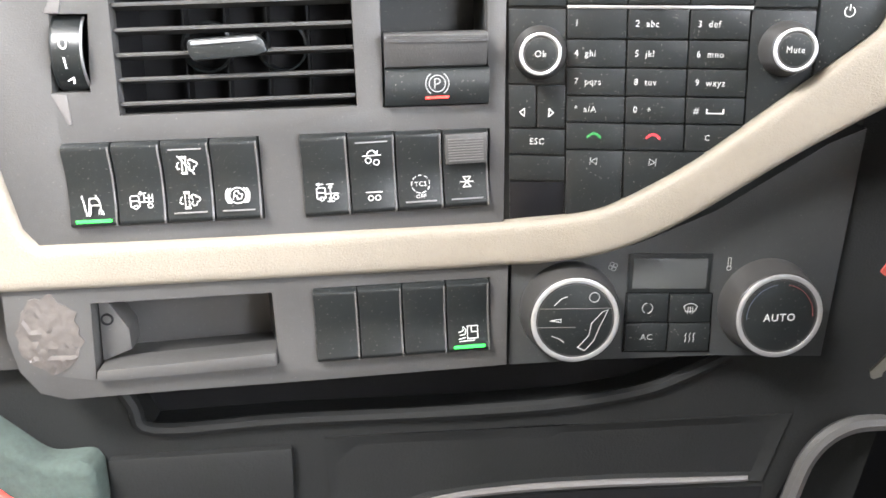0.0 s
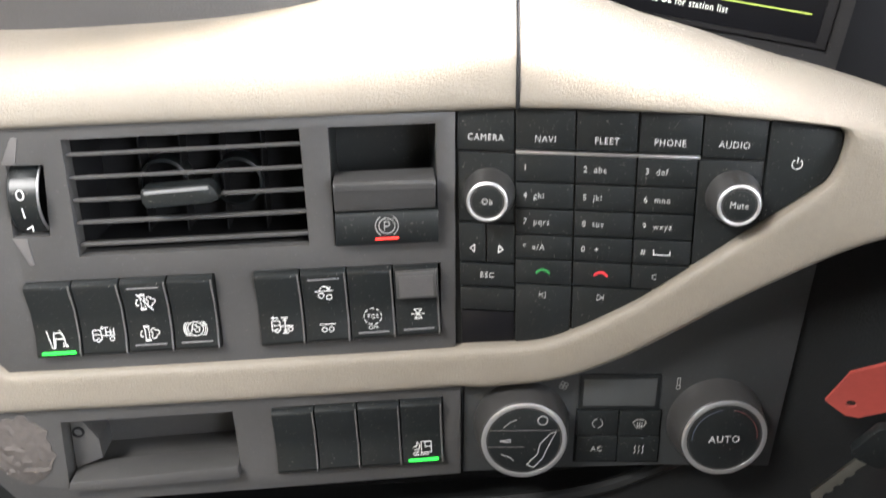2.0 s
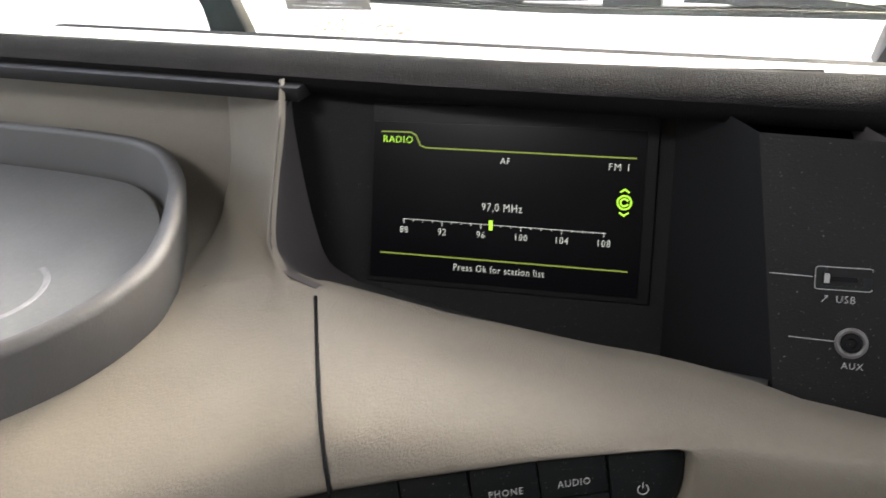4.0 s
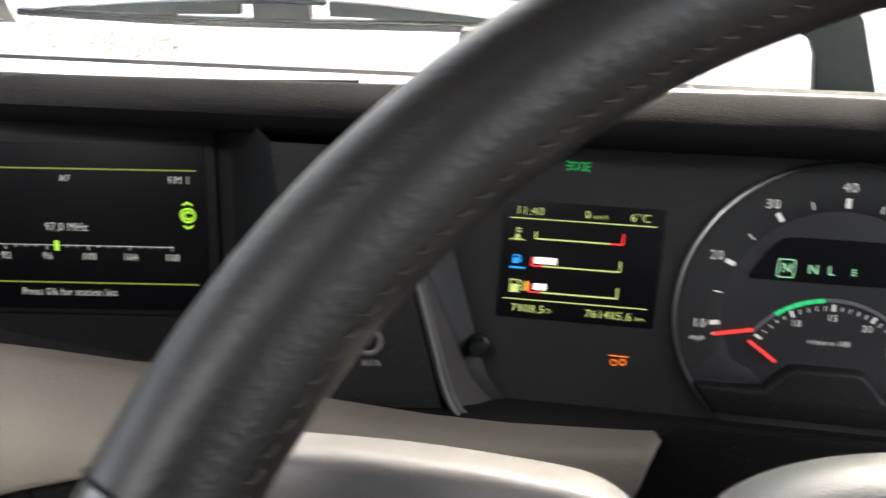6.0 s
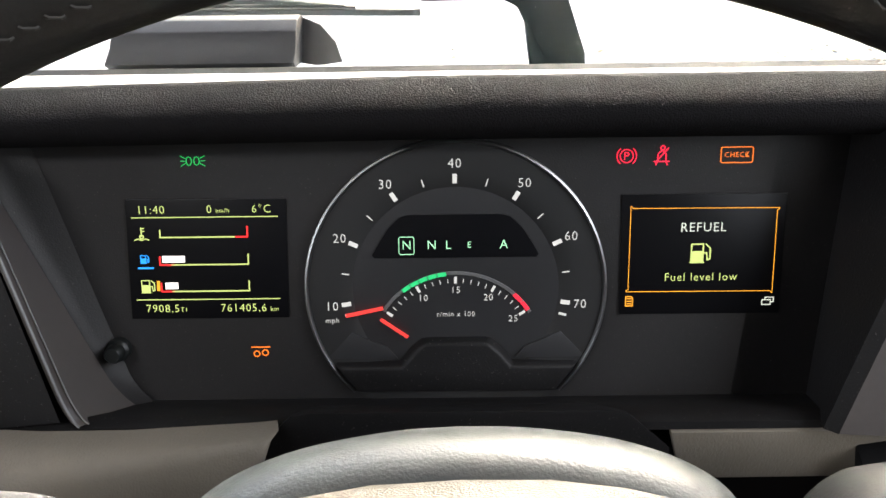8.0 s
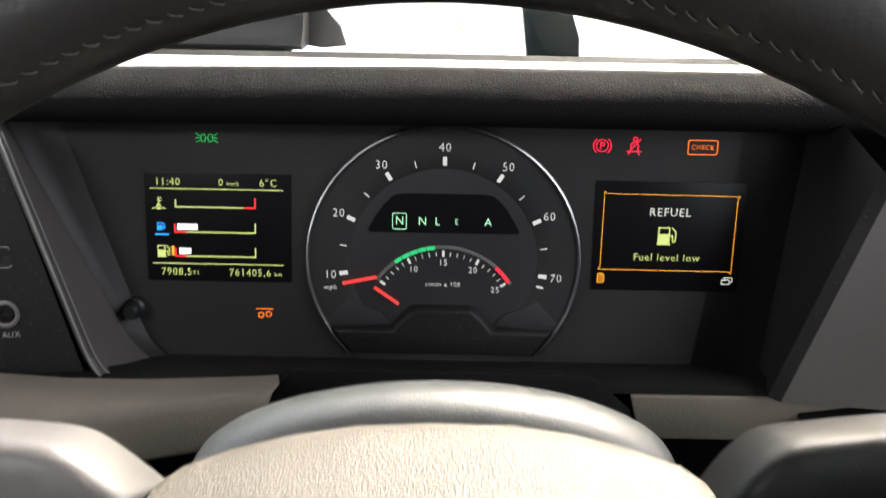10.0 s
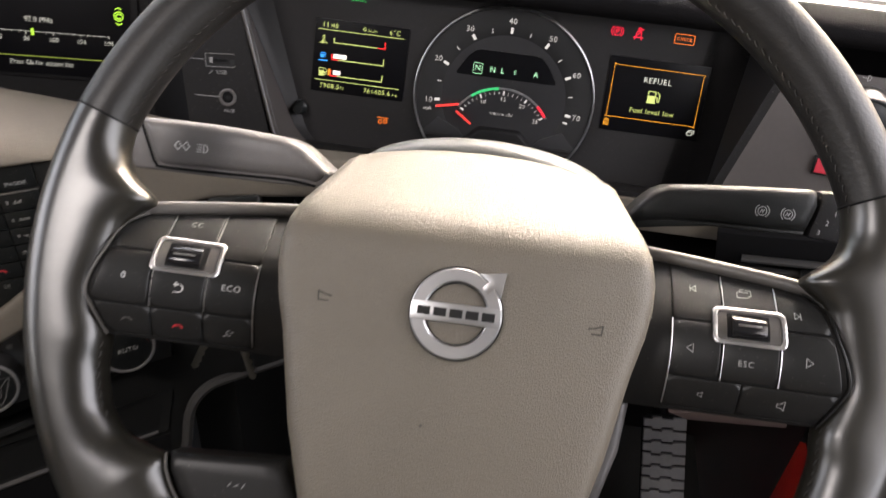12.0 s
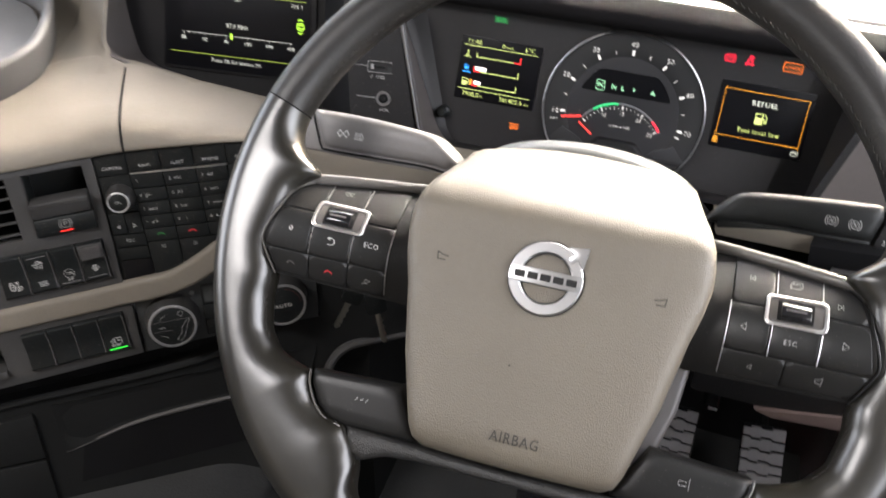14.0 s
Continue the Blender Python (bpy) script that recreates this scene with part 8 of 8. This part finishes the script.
wiper_piece("yoke", [(-0.216, 0.0290), (-0.172, 0.0312), (-0.126, 0.0300)], [0.004, 0.005, 0.004], 0.010)
wiper_piece("pivot", [(-0.200, 0.0270), (-0.170, 0.0280), (-0.142, 0.0270)], [0.016, 0.016, 0.015], 0.014)
wiper_piece("yoke", [(-0.122, 0.0298), (-0.068, 0.0276), (0.026, 0.0200), (0.055, 0.0160)], [0.014, 0.013, 0.005, 0.002], 0.010)
for a, b in ((-0.445, -0.285), (-0.085, 0.020), (0.005, 0.170)):
    z = 0.0135 if a < 0 else 0.0150
    wiper_piece("claw", [(a, z - 0.0015), (a + (b - a) * 0.3, z + 0.0038), (a + (b - a) * 0.6, z + 0.0036), (b, z - 0.0015)], [0.001, 0.004, 0.004, 0.001], 0.007)
bm = bmesh.new()
tube(bm, smooth_line([(-0.160, 0.004, 0.033), (-0.119, 0.010, 0.0385), (0.040, 0.014, 0.0420), (0.060, 0.014, 0.0422)], 4), 0.0042, 8)
part("arm", bm, WIPER, wiper)
bm = bmesh.new()
tube(bm, smooth_line([(0.036, 0.016, 0.0400), (0.050, 0.016, 0.0400), (0.085, 0.016, 0.0395), (0.100, 0.018, 0.0410), (0.240, 0.022, 0.0430), (0.420, 0.030, 0.0400)], 4), [0.006] * 3 + [0.0085] * 6 + [0.0095] * 3 + [0.0085] * 9, 10, 0.8)
part("arm_head", bm, WIPER, wiper, "thicker hinged end of the arm")
bm = bmesh.new()
tube(bm, smooth_line([(0.083, 0.006, 0.0207), (0.1275, 0.004, 0.0328), (0.161, 0.004, 0.0396), (0.190, 0.006, 0.0345)], 5), 0.0030, 8)
part("washer_hose", bm, WIPER, wiper)
# dark arms in front of the glass
BRACKET = material("dark_green_black_bracket", (0.006, 0.009, 0.009), 0.55, vary=0.3, specular=0.2)
for bx in (0.379, -0.665):
    arm = thing("mirror_bracket", Matrix(), "dark glossy mirror bracket in front of the windscreen", "bracket")
    bm = bmesh.new()
    prism(bm, [(bx - 0.022, 0.93), (bx + 0.026, 0.93), (bx + 0.020, 1.02), (bx - 0.004, 1.085), (bx - 0.020, 1.105), (bx - 0.14, 1.112), (bx - 0.14, 1.072), (bx - 0.060, 1.072), (bx - 0.048, 1.066), (bx - 0.040, 1.05)], -1.06, -1.04, 0.003, 2)
    k = part("arm", bm, BRACKET, arm)
    k.rotation_euler = (radians(90), 0, 0)
sticker = thing("screen_sticker", Matrix(), "small grey printed sticker on the windscreen", "sticker")
STICK = material("grey_sticker_vinyl", (0.07, 0.068, 0.068), 0.6, vary=0.1)
bm = bmesh.new()
prism(bm, [(-0.553, 1.064), (-0.446, 1.066), (-0.453, 1.088), (-0.557, 1.088)], -1.0, -0.9985)
k = part("vinyl", bm, STICK, sticker)
k.rotation_euler = (radians(90), 0, 0)
for x0, x1, z0, z1, mt in ((-0.545, -0.460, 1.0835, 1.0850, GREY), (-0.545, -0.458, 1.0680, 1.0695, GREY), (-0.530, -0.510, 1.0765, 1.0810, SC_BLUE), (-0.498, -0.478, 1.0765, 1.0810, SC_BLUE), (-0.525, -0.480, 1.0720, 1.0740, GREY)):
    bm = bmesh.new()
    prism(bm, [(x0, z0), (x1, z0), (x1, z1), (x0, z1)], -0.9982, -0.9976)
    k = part("printed_bar", bm, mt, sticker)
    k.rotation_euler = (radians(90), 0, 0)
# fallen leaves on the yard
LEAF = material("tan_fallen_leaves", (0.44, 0.33, 0.19), 0.8, vary=0.3)
rnd = random.Random(11)
bm = bmesh.new()
for _ in range(1100):
    clump = rnd.choice([(-5.5, 8.0, 1.6), (-4.2, 7.6, 0.9), (-7.5, 9.0, 2.0), (3.1, 5.9, 0.9), (3.6, 6.6, 0.8), (0.5, 7.0, 3.0), (1.8, 4.6, 1.6)])
    x, y = rnd.gauss(clump[0], clump[2] * 0.5), rnd.gauss(clump[1], clump[2] * 0.35)
    a, s = rnd.uniform(0, 6.28), rnd.uniform(0.02, 0.05)
    ca, sa = math.cos(a) * s, math.sin(a) * s
    h = rnd.uniform(0.003, 0.02)
    bm.faces.new([bm.verts.new((x + ca, y + sa, h)), bm.verts.new((x - sa * 0.5, y + ca * 0.5, h * 0.3)), bm.verts.new((x - ca, y - sa, h)), bm.verts.new((x + sa * 0.5, y - ca * 0.5, 0.002))])
solid("fallen_leaves", bm, LEAF, pose(0, 0, -0.95), "scattered tan leaves on the pale yard", "leaves", "stuff")

# woven mat beside the lower dashboard
MAT = material("teal_grey_woven_mat", (0.032, 0.045, 0.039), 0.95, grain=240, bump=1.0, vary=0.45)
mat = thing("woven_mat", CLIMATE, "teal-grey woven mat with a red edge, folded", "mat")
bm = bmesh.new()
sheet(bm, smooth_line([(-0.36, -0.0100), (-0.315, -0.0220), (-0.2935, -0.0380), (-0.2765, -0.0525), (-0.2665, -0.0560), (-0.2475, -0.0550), (-0.2412, -0.0615)], 4) + [(-0.2405, -0.0850), (-0.2450, -0.1400), (-0.36, -0.1400)], [], 0.004, lambda x, y, e: (x, y, 0.004 + 0.0022 * noise.noise(Vector((x, y, 0)) * 240) - (0.003 if e < 0.0008 else 0)), lambda x, y: (x, y, -0.016))
part("weave", bm, MAT, mat, "", 70)
bm = bmesh.new()
tube(bm, smooth_line([(-0.345, -0.030, 0.006), (-0.3100, -0.0570, 0.007), (-0.2980, -0.0690, 0.007), (-0.2870, -0.0800, 0.007), (-0.270, -0.100, 0.006)], 5), 0.0026, 8)
part("edging", bm, material("red_edging", (0.60, 0.04, 0.03), 0.6, vary=0.15), mat, "red woven edging")
